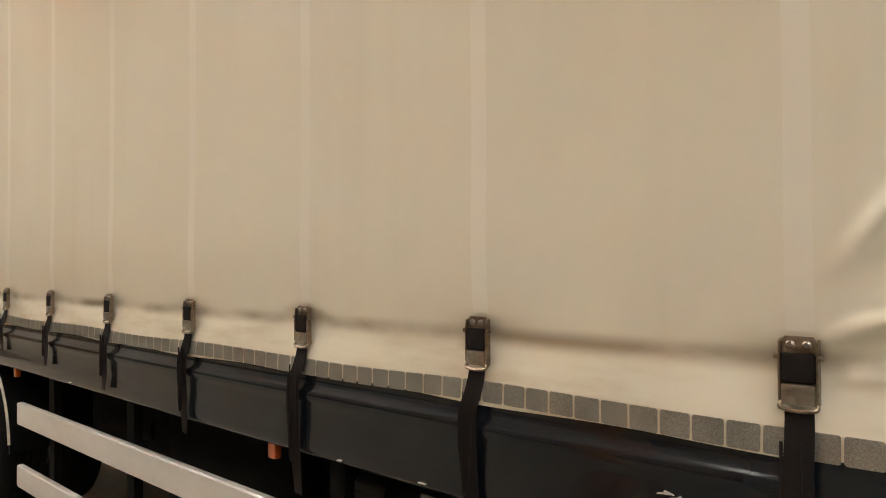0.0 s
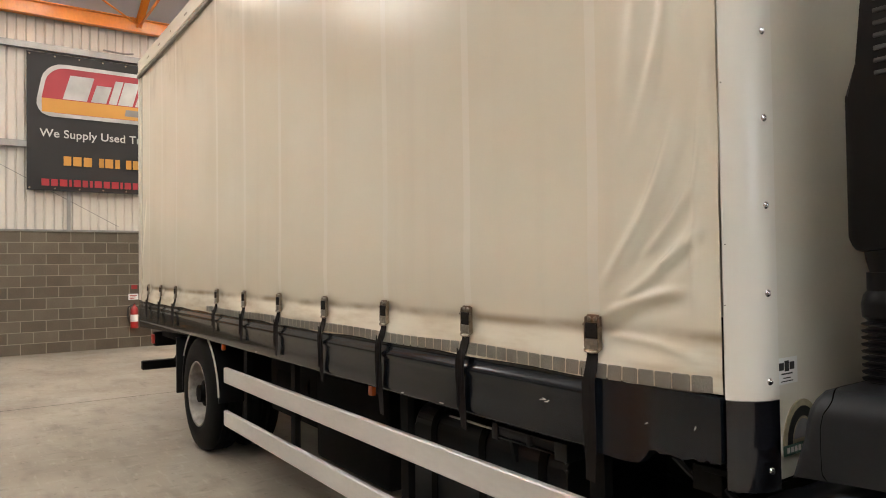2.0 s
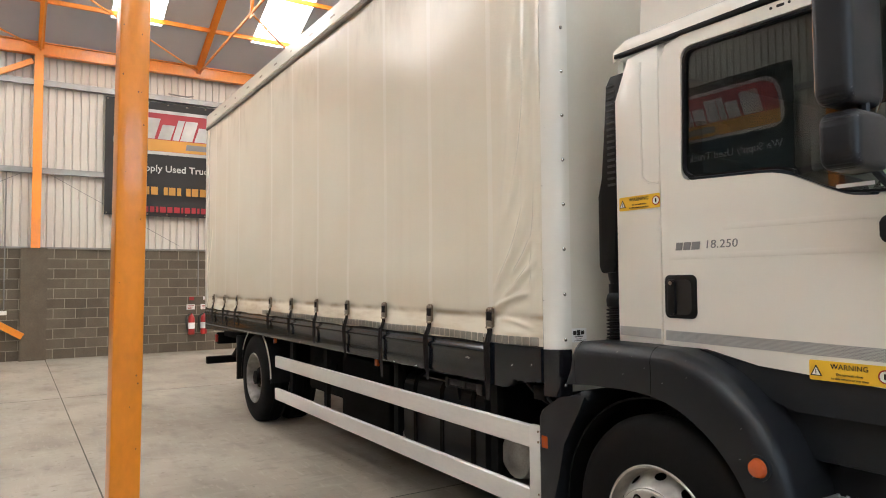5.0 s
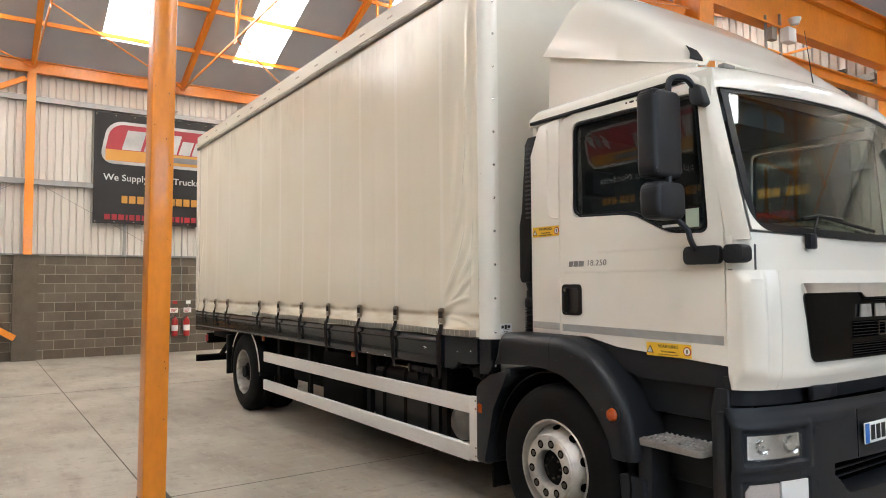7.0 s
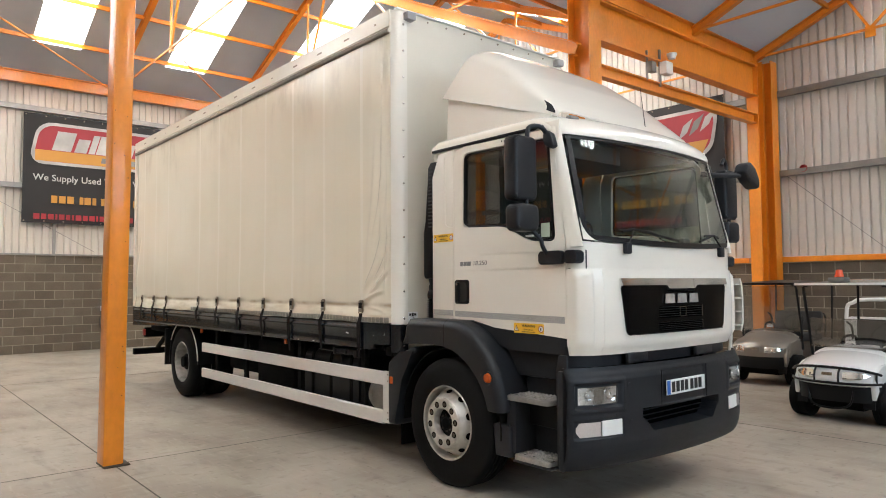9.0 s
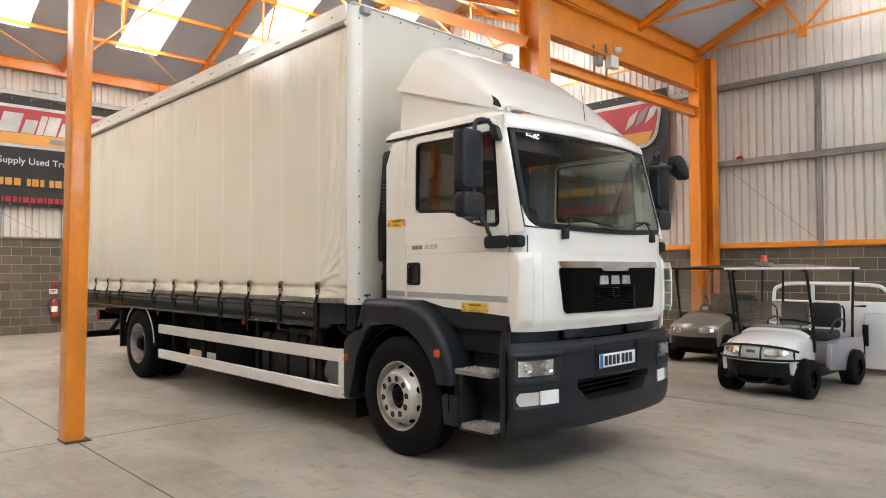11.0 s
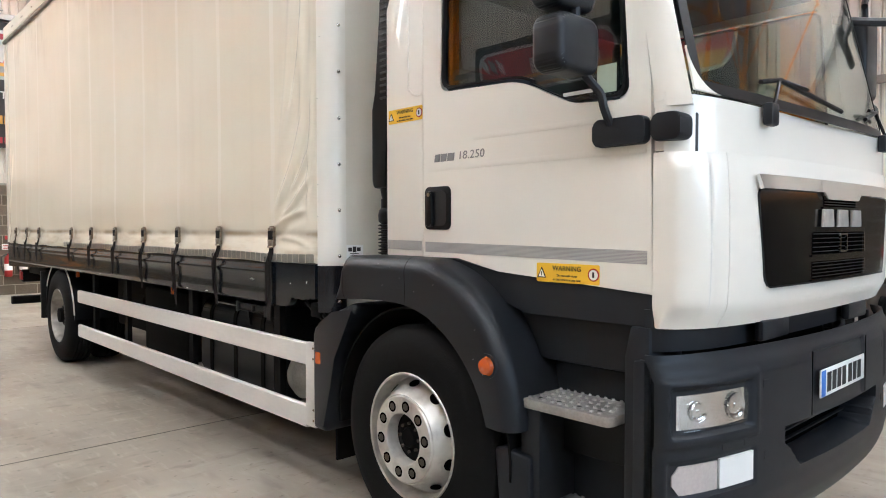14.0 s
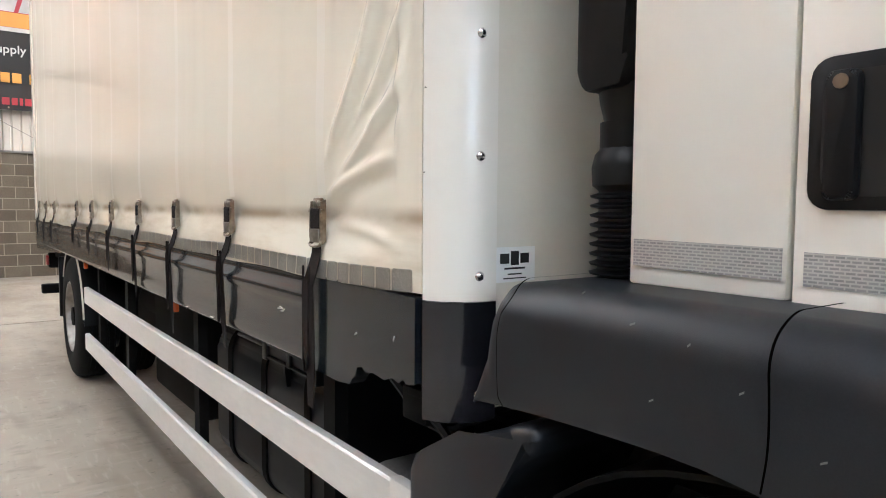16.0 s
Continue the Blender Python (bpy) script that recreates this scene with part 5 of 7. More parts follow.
for z0, z1, w in ((1.415, 1.505, 0.30), (1.315, 1.385, 0.30), (1.612, 1.668, 0.19)):
    part("mesh_panel", thick(grid(B(), 12, 1, lambda u, v: fpt((-1 + 2 * u) * w, z0 + (z1 - z0) * v, 0.0075)), 0.004), M_GAP, gr, "dark mesh panel in the grille")
    for k in range(5):
        z = z0 + (z1 - z0) * (k + 0.5) / 5
        part("slat", thick(grid(B(), 12, 1, lambda u, v: fpt((-1 + 2 * u) * w, z + 0.004 * v, 0.010)), 0.003), M_BLACK, gr)
    part("panel_edge", thick(grid(B(), 12, 1, lambda u, v: fpt((-1 + 2 * u) * (w + 0.012), z0 - 0.010 + 0.008 * v, 0.012)), 0.004), M_GLOSS, gr)
    if z0 < 1.6:
        part("panel_edge", thick(grid(B(), 1, 2, lambda u, v: fpt(w + 0.002 + 0.010 * u, z0 + (z1 - z0) * v, 0.014)), 0.004), M_CHROME, gr, "bright panel edge")
for c in (-0.168, 0.0, 0.168):
    # maker's emblem as three plain polished blocks
    x = fpt(c, 1.56, 0.010)[0]
    part("emblem_block", prism(B(), [(CY + c - 0.066, 1.527), (CY + c + 0.066, 1.527), (CY + c + 0.056, 1.600), (CY + c - 0.056, 1.600)], "x", x, x + 0.012, 0.003), M_RIM, gr, "silver emblem block")
part("emblem_badge", ring_frame(B(), [(CY + a, z) for a, z in rounded(-0.045, 0.045, 1.420, 1.500, 0.01)], [(CY + a, z) for a, z in rounded(-0.038, 0.038, 1.427, 1.493, 0.008)], "x", nose(0) + 0.042, nose(0) + 0.050), M_CHROME, gr)

# bumper
BH = 1.165                      # half width of the bumper


def bump_pt(u, z, out=0.0):
    d = ywrap(-1 + 2 * u) * BH / HALF
    q = min(abs(d) / BH, 1)
    return (2.205 + 0.208 * math.sqrt(max(0, 1 - q ** 1.9)) + 0.026 * d + out, CY + d, z)


def bumper_surface(u, v):
    prof = [(0.0, 1.085), (0.006, 1.06), (0.022, 1.03), (0.032, 0.99), (0.033, 0.90), (0.033, 0.76), (0.033, 0.60), (0.030, 0.53), (0.016, 0.45), (-0.004, 0.395), (-0.03, 0.36), (-0.12, 0.345)]
    marks = (0.0, 0.03, 0.07, 0.12, 0.26, 0.50, 0.76, 0.84, 0.90, 0.94, 0.97, 1.0)
    i = max(k for k in range(len(marks) - 1) if marks[k] <= v)
    w = (v - marks[i]) / (marks[i + 1] - marks[i])
    a, b = prof[i], prof[i + 1]
    o, z = a[0] + (b[0] - a[0]) * w, a[1] + (b[1] - a[1]) * w
    p = bump_pt(u, z)
    d = p[1] - CY
    q = abs(d) / BH

    def window(lo, hi, e, t):
        return smooth01(lo - e, lo + e, t) * smooth01(hi + e, hi - e, t)
    # air slot, lamp recesses and the sunk plate field
    o -= 0.15 * smooth01(0.53, 0.50, abs(d)) * window(0.592 + 0.10 * smooth01(0.38, 0.52, abs(d)), 0.752, 0.008, z)
    o -= 0.020 * window(0.650, 0.968, 0.010, q) * window(0.805, 0.972, 0.010, z)
    o += 0.007 * window(0.610, 1.03, 0.010, q) * window(0.765, 1.005, 0.012, z)
    o -= 0.010 * window(0.632, 0.976, 0.008, q) * window(0.592, 0.716, 0.008, z)
    o -= 0.010 * smooth01(0.31, 0.30, abs(d)) * window(0.765, 1.02, 0.008, z)
    return (p[0] + o, CY + d * (1 + 0.25 * min(o if z < 0.5 else 0, 0)), z)


bumper = part("bumper", thick(grid(B(), 200, 90, bumper_surface), 0.012), M_GREY, truck, "dark grey plastic front bumper with an air slot")
for s in (-1, 1):
    yy = CY + s * (BH - 0.004)
    part("bumper_return", box(B(), 2.155 + 0.03 * s, 2.205 + 0.03 * s, min(yy, yy - s * 0.05), max(yy, yy - s * 0.05), 0.355, 1.06, 0.012), M_GREY, bumper)
part("bumper_recess", thick(front_grid(1.08, 1.23, nz=2, out=-0.07), 0.02), M_GREY, truck, "dark grey shelf below the front flap")
for c in (-0.50, 0.42):
    part("tow_cover", box(B(), nose(c) - 0.05, nose(c) - 0.01, CY + c - 0.13, CY + c + 0.13, 1.09, 1.17, 0.015), M_GREY, bumper)
for z in (0.635, 0.675, 0.715):
    part("slot_bar", box(B(), 2.311, 2.326, CY - 0.45, CY + 0.45, z, z + 0.006), M_INK, bumper)
# solid black block put in for the shade deep in the slot
part("slot_shade", box(B(), 2.216, 2.304, CY - 0.48, CY + 0.48, 0.60, 0.745), M_GAP, bumper, "black block painting the shade behind the air slot")
pl = part("number_plate", box(B(), 2.440, 2.448, 2.175, 2.735, 0.828, 0.943, 0.004), M_PLATEW, bumper, "white number plate with blanked characters")
part("plate_band", box(B(), 2.4475, 2.4495, 2.180, 2.225, 0.832, 0.939), M_BLUE, pl)
for y in (2.245, 2.307, 2.369, 2.431, 2.51, 2.572, 2.634):
    part("plate_bar", box(B(), 2.4475, 2.4495, y, y + 0.047, 0.845, 0.926), M_INK, pl)
for s in (-1, 1):
    def lamp_pt(u, v, q0, q1, z0, z1, out):
        d = s * (q0 + (q1 - q0) * u) * BH
        uu = 0.5 + math.asin(max(-1, min(1, d / BH))) / math.pi
        z = z0 + (z1 - z0) * v
        return (bump_pt(uu, z)[0] + 0.03 + out, CY + d, z)
    part("lamp_bezel", thick(grid(B(), 12, 6, lambda u, v: lamp_pt(u, v, 0.652, 0.966, 0.808, 0.968, -0.020)), 0.004), M_BLACK, bumper)
    hl = part("headlight", thick(grid(B(), 12, 6, lambda u, v: lamp_pt(u, v, 0.676 + 0.008 * (2 * v - 1) ** 4, 0.952 - 0.014 * (2 * v - 1) ** 4, 0.826, 0.950, 0.010)), 0.003), M_CLEAR, bumper, "clear headlight with chrome reflectors")
    part("lamp_bowl", thick(grid(B(), 24, 10, lambda u, v: lamp_pt(u, v, 0.679, 0.949, 0.829, 0.947, -0.006 + 0.010 * math.sin(u * math.pi) ** 2 * (1 - v))), 0.003), M_LENS, hl)
    for q, r in ((0.730, 0.048), (0.885, 0.036)):
        p = Vector(lamp_pt(0, 0.5, q, q, 0.829, 0.947, 0.002))
        side_step = Vector(lamp_pt(0, 0.5, q + 0.02, q + 0.02, 0.829, 0.947, 0.002)) - p
        nrm = Vector((abs(side_step.y), -side_step.x * math.copysign(1, side_step.y), 0)).normalized()
        bm = revolve(B(), [(r, 0.0), (r * 0.97, 0.005), (r * 0.90, 0.004), (r * 0.80, 0.001), (r * 0.45, -0.001), (r * 0.22, 0.0), (r * 0.2, 0.004), (0, 0.005)], (0, 0, 0), 24, "x")
        bmesh.ops.transform(bm, matrix=Matrix.Translation(p) @ nrm.to_track_quat("X", "Z").to_matrix().to_4x4(), verts=bm.verts)
        part("reflector_bowl", bm, M_LENS, hl)
    part("fog_lamp", thick(grid(B(), 10, 3, lambda u, v: lamp_pt(u, v, 0.806, 0.966 - 0.02 * (2 * v - 1) ** 4, 0.604, 0.704, 0.001 + 0.0015 * (round(u * 10) % 2))), 0.01), M_FOG, bumper, "clear ribbed indicator lamp")
    part("reflector", thick(grid(B(), 6, 3, lambda u, v: lamp_pt(u, v, 0.640, 0.798, 0.602, 0.708, 0.004)), 0.01), M_PLATEW, bumper, "white ribbed reflector lamp")
    for q, z in ((0.66, 0.735), (0.76, 0.738), (0.55, 0.66), (0.56, 0.93)):
        # moulded blanking caps
        part("moulded_cap", thick(grid(B(), 2, 2, lambda u, v: lamp_pt(u, v, q, q + 0.028, z, z + 0.030, 0.0045)), 0.004), M_GREY, bumper)
for d in (-0.315, 0.315):
    part("plate_seam", thick(grid(B(), 1, 8, lambda u, v: (bump_pt(0.5 + math.asin((d + 0.006 * u) / BH) / math.pi, 0)[0] + 0.0335, CY + d + 0.006 * u, 0.765 + 0.26 * v)), 0.002), M_GAP, bumper)

# ---------------------------------------------------------------- cab details
def slab(bm, outer, inner, y0, y1, bev):
    """A curved guard: the band between two edges, drawn across and rounded on its outer face."""
    return prism(bm, outer + inner[::-1], "y", y0, y1, bev, 3)


for sign in (1, -1):
    def Y(y):
        return y if sign > 0 else 2 * CY - y
    out = curve_pts([(0.405, 1.15, 0), (0.418, 1.29, 0), (0.445, 1.36, 0), (0.52, 1.383, 0), (0.98, 1.385, 0), (1.13, 1.37, 0), (1.30, 1.305, 0), (1.44, 1.20, 0), (1.545, 1.06, 0), (1.605, 0.92, 0), (1.635, 0.78, 0), (1.64, 0.70, 0)], 4)
    inn = curve_pts([(0.405, 1.15, 0), (0.60, 1.165, 0), (0.88, 1.17, 0), (1.08, 1.135, 0), (1.24, 1.05, 0), (1.36, 0.94, 0), (1.44, 0.82, 0), (1.485, 0.70, 0)], 4)
    def even(pts, n):
        """The same line cut into n equal lengths."""
        run = [0.0]
        for a, b in zip(pts, pts[1:]):
            run.append(run[-1] + (b - a).length)
        res = []
        for k in range(n + 1):
            t = run[-1] * k / n
            i = min(max(q for q in range(len(run)) if run[q] <= t + 1e-9), len(run) - 2)
            res.append(pts[i].lerp(pts[i + 1], (t - run[i]) / (run[i + 1] - run[i])))
        return res
    NO = 60
    oo, ii = even(out, NO), even(inn, NO)

    def arch_pt(u, v, lift=0.0):
        """Across the guard: inner lip, flat flank, round shoulder, top."""
        k = min(int(u * NO), NO - 1)
        o, i = oo[k].lerp(oo[k + 1], u * NO - k), ii[k].lerp(ii[k + 1], u * NO - k)
        d = o - i
        ln = max(d.length, 1e-4)
        d = d / ln
        r = min(0.075, ln * 0.6)
        if v < 0.1:
            p, y = i, 1.30 - 0.085 * v / 0.1
        elif v < 0.45:
            w = (v - 0.1) / 0.35
            p, y = i + d * (ln - r) * w, 1.215 - 0.010 * math.sin(w * math.pi * 0.5)
        elif v < 0.8:
            a = (v - 0.45) / 0.35 * math.pi / 2
            p, y = i + d * (ln - r + r * math.sin(a)), 1.205 + r * (1 - math.cos(a))
        else:
            p, y = o, 1.205 + r + (1.58 - 1.205 - r) * (v - 0.8) / 0.2
        return (p.x, Y(y - lift), p.y + lift * smooth01(0.45, 0.8, v))
    if sign > 0:
        nicks = [arch_pt(random.uniform(0.2, 0.85), random.uniform(0.25, 0.7)) for k in range(11)]
    ga = part("wheel_arch", thick(grid(B(), 120, 40, arch_pt), 0.006), M_GREY, truck, "dark grey plastic wheel arch, lightly scuffed")
    # black strips laid on the arch paint the shade in its grooves
    for x_seam in (0.490, 0.955):
        ui, uo = (next(k for k in range(NO + 1) if line[k].x >= x_seam) / NO for line in (ii, oo))
        part("arch_seam", grid(B(), 1, 40, lambda u, v: arch_pt(ui + (uo - ui) * smooth01(0.08, 0.62, v) + 0.0022 * u, 0.12 + 0.85 * v, 0.0085)), M_GAP, ga)
    o2 = [(0.155, 0.41), (0.155, 0.94), (0.175, 0.985), (0.22, 1.0), (0.36, 1.05), (0.50, 1.13), (0.56, 1.14)]
    i2 = [(0.29, 0.41), (0.30, 0.66), (0.345, 0.84), (0.43, 0.98), (0.56, 1.09)]
    part("rear_arch", slab(B(), o2, i2, Y(1.215), Y(1.60), 0.028), M_GREY, truck, "dark grey lower mudguard behind the front wheel")
    part("arch_liner", arc_band(0.955, 0.53, 0.62, -5, 185, Y(1.27), Y(1.80), 0.01), M_CHASSIS, truck)
    part("side_lamp", box(B(), 0.185, 0.24, min(Y(1.212), Y(1.23)), max(Y(1.212), Y(1.23)), 0.775, 0.845, 0.008), M_AMBER, truck, "orange side marker lamp")
    part("indicator", revolve(B(), [(0.041, 0.0), (0.040, -sign * 0.014), (0.033, -sign * 0.028), (0.018, -sign * 0.036), (0, -sign * 0.038)], (1.50, Y(1.216), 0.957), 20), M_AMBER, truck, "round orange indicator lamp")
    part("indicator_rim", revolve(B(), [(0.054, 0.0), (0.052, -sign * 0.014), (0.041, -sign * 0.014)], (1.50, Y(1.216), 0.957), 20), M_GREY, truck)
    # step well
    part("step_back", box(B(), 1.58, 2.10, min(Y(1.60), Y(1.64)), max(Y(1.60), Y(1.64)), 0.42, 1.20), M_GREY, truck, "dark grey step well panel")
    part("step_cheek", prism(B(), [(1.60, 0.40), (1.60, 0.79), (1.66, 0.80), (1.70, 0.79), (1.70, 0.40)], "y", Y(1.30), Y(1.60), 0.01), M_GREY, truck)
    part("step_side", prism(B(), [(2.035, 0.35), (2.035, 1.05), (2.06, 1.165), (2.14, 1.165), (2.14, 0.35)], "y", Y(1.375), Y(1.60), 0.012), M_GREY, truck)
    for z, xa, xb, yf in ((0.835, 1.60, 2.035, 1.285), (0.395, 1.67, 2.035, 1.295)):
        st = part("step", prism(B(), [(xa, Y(yf + 0.03)), (xa + 0.012, Y(yf + 0.008)), (xa + 0.03, Y(yf)), (xb - 0.03, Y(yf)), (xb - 0.012, Y(yf + 0.008)), (xb, Y(yf + 0.03)), (xb, Y(1.58)), (xa, Y(1.58))], "z", z - 0.04, z, 0.007), M_STEP, truck, "studded aluminium cab step")
        for j in range(5):
            for i in range(9 if xa > 1.62 else 10):
                sx, sy = xa + 0.04 + i * 0.037 + (j % 2) * 0.018, Y(yf + 0.03 + j * 0.052)
                part("step_stud", cyl(B(), (sx, sy, z), (sx, sy, z + 0.007), 0.011, 7, 0.007), M_STEP, st)
        for j in range(4):
            part("step_hole", cyl(B(), (xa + 0.07 + j * 0.095, Y(yf + 0.056), z), (xa + 0.07 + j * 0.095, Y(yf + 0.056), z + 0.0015), 0.010, 8), M_INK, st)
    hs = part("step_housing", prism(B(), [(1.50, 0.36), (1.475, 0.60), (1.53, 0.615), (1.665, 0.60), (1.672, 0.36)], "y", Y(1.275), Y(1.60), 0.014, 3), M_GREY, truck, "dark grey lower step housing")
    part("housing_lip", prism(B(), [(1.66, 0.335), (1.66, 0.36), (2.05, 0.36), (2.05, 0.335)], "y", Y(1.30), Y(1.60), 0.008), M_GREY, hs)
    part("housing_back", prism(B(), [(1.66, 0.36), (1.66, 0.605), (2.05, 0.60), (2.05, 0.36)], "y", Y(1.53), Y(1.60), 0.012), M_GREY, hs)
    part("step_neck", prism(B(), [(1.60, 0.60), (1.64, 0.70), (1.64, 0.80), (2.05, 0.80), (2.05, 0.60)], "y", Y(1.46), Y(1.60), 0.012), M_BLACK, truck)
    part("step_riser", prism(B(), [(1.62, 0.80), (1.60, 0.945), (1.66, 0.955), (2.05, 0.965), (2.05, 0.80)], "y", Y(1.52), Y(1.60), 0.015), M_GREY, truck)
    # lower sill under the door
    part("under_sill", prism(B(), [(1.40, 1.06), (1.40, 1.17), (2.14, 1.17), (2.14, 0.97), (1.60, 0.97)], "y", Y(1.45), Y(1.62), 0.012), M_GREY, truck)
    # stripe of reflective tape
    ys = (Y(1.3785), Y(1.3815))
    part("reflective_stripe", prism(B(), [(0.925, 1.41), (0.925, 1.458), (2.125, 1.442), (2.125, 1.392)], "y", *ys), M_GREYTAPE, truck, "silver reflective stripe")
    part("reflective_stripe", prism(B(), [(0.632, 1.418), (0.632, 1.464), (0.893, 1.462), (0.893, 1.414)], "y", *ys), M_GREYTAPE, truck, "silver reflective stripe")
    # handle
    h = part("door_handle", prism(B(), rounded(0.927, 1.105, 1.517, 1.722, 0.028), "y", Y(1.372), Y(1.385), 0.003), M_BLACK, truck, "black recessed door handle")
    part("handle_cup", prism(B(), rounded(0.945, 1.080, 1.535, 1.700, 0.03), "y", Y(1.3715), Y(1.374)), M_INK, h)
    part("handle_grip", prism(B(), rounded(0.955, 0.997, 1.53, 1.700, 0.012), "y", Y(1.352), Y(1.374), 0.006), M_BLACK, h)
    part("key_lock", cyl(B(), (0.976, Y(1.360), 1.684), (0.976, Y(1.350), 1.684), 0.010, 12), M_STEEL, h)
    # mirrors
    def Y(y):
        return y if sign > 0 else 2 * CY - y + 0.12
    mx = 0.0 if sign > 0 else 0.17
    mh = part("mirror", prism(B(), rounded(Y(1.03), Y(1.27), 2.29, 2.765, 0.045) if sign > 0 else rounded(Y(1.27), Y(1.03), 2.29, 2.765, 0.045), "x", 1.86 + mx, 1.985 + mx, 0.025, 3), M_GREY, truck, "large dark grey door mirror")
    part("mirror_glass", prism(B(), rounded(min(Y(1.055), Y(1.245)), max(Y(1.055), Y(1.245)), 2.32, 2.735, 0.03), "x", 1.855 + mx, 1.859 + mx), M_CHROME, mh)
    m2 = part("wide_mirror", prism(B(), rounded(min(Y(1.03), Y(1.27)), max(Y(1.03), Y(1.27)), 2.065, 2.265, 0.05), "x", 1.87 + mx, 2.0 + mx, 0.025, 3), M_GREY, truck, "small dark grey wide-angle mirror")
    part("mirror_glass", prism(B(), rounded(min(Y(1.06), Y(1.24)), max(Y(1.06), Y(1.24)), 2.095, 2.235, 0.03), "x", 1.865 + mx, 1.869 + mx), M_CHROME, m2)
    part("mirror_arm", tube(B(), curve_pts([(2.00 + mx, Y(1.37), 2.79), (1.99 + mx, Y(1.31), 2.845), (1.965 + mx, Y(1.24), 2.85), (1.955 + mx, Y(1.20), 2.82), (1.955 + mx, Y(1.19), 2.74)], 5), 0.018, 8), M_GREY, truck)
    part("mirror_arm", tube(B(), curve_pts([(1.96 + mx, Y(1.17), 2.30), (1.96 + mx, Y(1.17), 2.25)], 2), 0.018, 8), M_GREY, truck)
    part("mirror_arm", tube(B(), curve_pts([(1.955 + mx, Y(1.20), 2.10), (1.97 + mx, Y(1.25), 2.05), (1.985 + mx, Y(1.29), 2.01), (1.99 + mx, Y(1.305), 1.96), (1.99 + mx, Y(1.345), 1.905)], 5), 0.016, 8), M_GREY, truck)
    part("arm_bracket", prism(B(), [(1.98, 2.72), (1.97, 2.80), (2.0, 2.83), (2.05, 2.80), (2.08, 2.70), (2.05, 2.68)], "y", Y(1.34), Y(1.40), 0.012), M_GREY, truck)
    part("arm_base", prism(B(), rounded(1.915, 2.135, 1.825, 1.925, 0.025, 5), "y", Y(1.338), Y(1.385), 0.007), M_GREY, truck, "dark grey mirror arm base")
    part("arm_base", prism(B(), rounded(2.15, 2.262, 1.828, 1.925, 0.025, 5), "y", Y(1.350), Y(1.47), 0.007), M_GREY, truck)

# kerb mirror on the far pillar
km = part("kerb_mirror", prism(B(), [(3.66, 2.70), (3.70, 2.78), (3.78, 2.81), (3.88, 2.76), (3.95, 2.66), (3.955, 2.58), (3.90, 2.56), (3.76, 2.62)], "x", 2.27, 2.39, 0.025, 3), M_GREY, truck, "dark grey kerb mirror on an arm")
part("kerb_arm", tube(B(), curve_pts([(2.06, 3.46, 2.70), (2.18, 3.54, 2.68), (2.32, 3.70, 2.68)], 4), 0.025, 8), M_GREY, truck)

# warning stickers on the near side
def sticker(x0, x1, z0, z1):
    s = part("warning_sticker", prism(B(), rounded(x0, x1, z0, z1, 0.006), "y", CS - 0.0025, CS - 0.0005), M_YELLOW, truck, "yellow warning sticker with black letters")
    w, h = x1 - x0, z1 - z0
    turn = Matrix.Rotation(radians(90), 4, "X")
    cx = (x0 + x1) / 2
    yy = CS - 0.004
    lettering("WARNING", h * 0.36, Matrix.Translation((cx, yy, z1 - h * 0.26)) @ turn, M_INK, s, "words", 0.0008, 1.05)
    lettering("Do not walk close", h * 0.17, Matrix.Translation((cx, yy, z0 + h * 0.37)) @ turn, M_INK, s, "words", 0.0008)
    lettering("to this vehicle at any time", h * 0.17, Matrix.Translation((cx, yy, z0 + h * 0.16)) @ turn, M_INK, s, "words", 0.0008)
    a = x0 + w * 0.09
    part("triangle", prism(B(), [(a - h * 0.30, z0 + h * 0.22), (a + h * 0.30, z0 + h * 0.22), (a, z0 + h * 0.78)], "y", yy - 0.0005, yy + 0.001), M_INK, s)
    part("triangle_field", prism(B(), [(a - h * 0.21, z0 + h * 0.27), (a + h * 0.21, z0 + h * 0.27), (a, z0 + h * 0.67)], "y", yy - 0.0012, yy), M_WHITE, s)
    part("mark", box(B(), a - h * 0.02, a + h * 0.02, yy - 0.002, yy - 0.001, z0 + h * 0.32, z0 + h * 0.56), M_INK, s)
    c = x1 - w * 0.085
    part("disc", cyl(B(), (c, yy + 0.001, z0 + h * 0.5), (c, yy - 0.0005, z0 + h * 0.5), h * 0.33, 24), M_RED, s)
    part("disc_field", cyl(B(), (c, yy, z0 + h * 0.5), (c, yy - 0.0012, z0 + h * 0.5), h * 0.26, 24), M_WHITE, s)
    part("mark", box(B(), c - h * 0.06, c + h * 0.06, yy - 0.002, yy - 0.001, z0 + h * 0.36, z0 + h * 0.64), M_INK, s)


sticker(0.643, 0.905, 2.055, 2.125)
sticker(1.62, 1.925, 1.305, 1.382)
# model badge: plain bars for the name, then the readable number
x = 0.992
for w in (0.036, 0.038, 0.044):
    part("badge_bar", prism(B(), [(x, 1.838), (x + w, 1.838), (x + w + 0.006, 1.874), (x + 0.006, 1.874)], "y", CS - 0.003, CS - 0.0005), M_BGREY, door, "silver badge bar")
    x += w + 0.007
num = lettering("18.250", 0.052, Matrix.Translation((1.238, CS - 0.002, 1.857)) @ Matrix.Rotation(radians(90), 4, "X") @ Matrix.Shear("XZ", 4, (0.12, 0)) @ Matrix.Diagonal((1.15, 1, 1, 1)), M_BGREY, door, "badge_number", 0.001, 1.05)
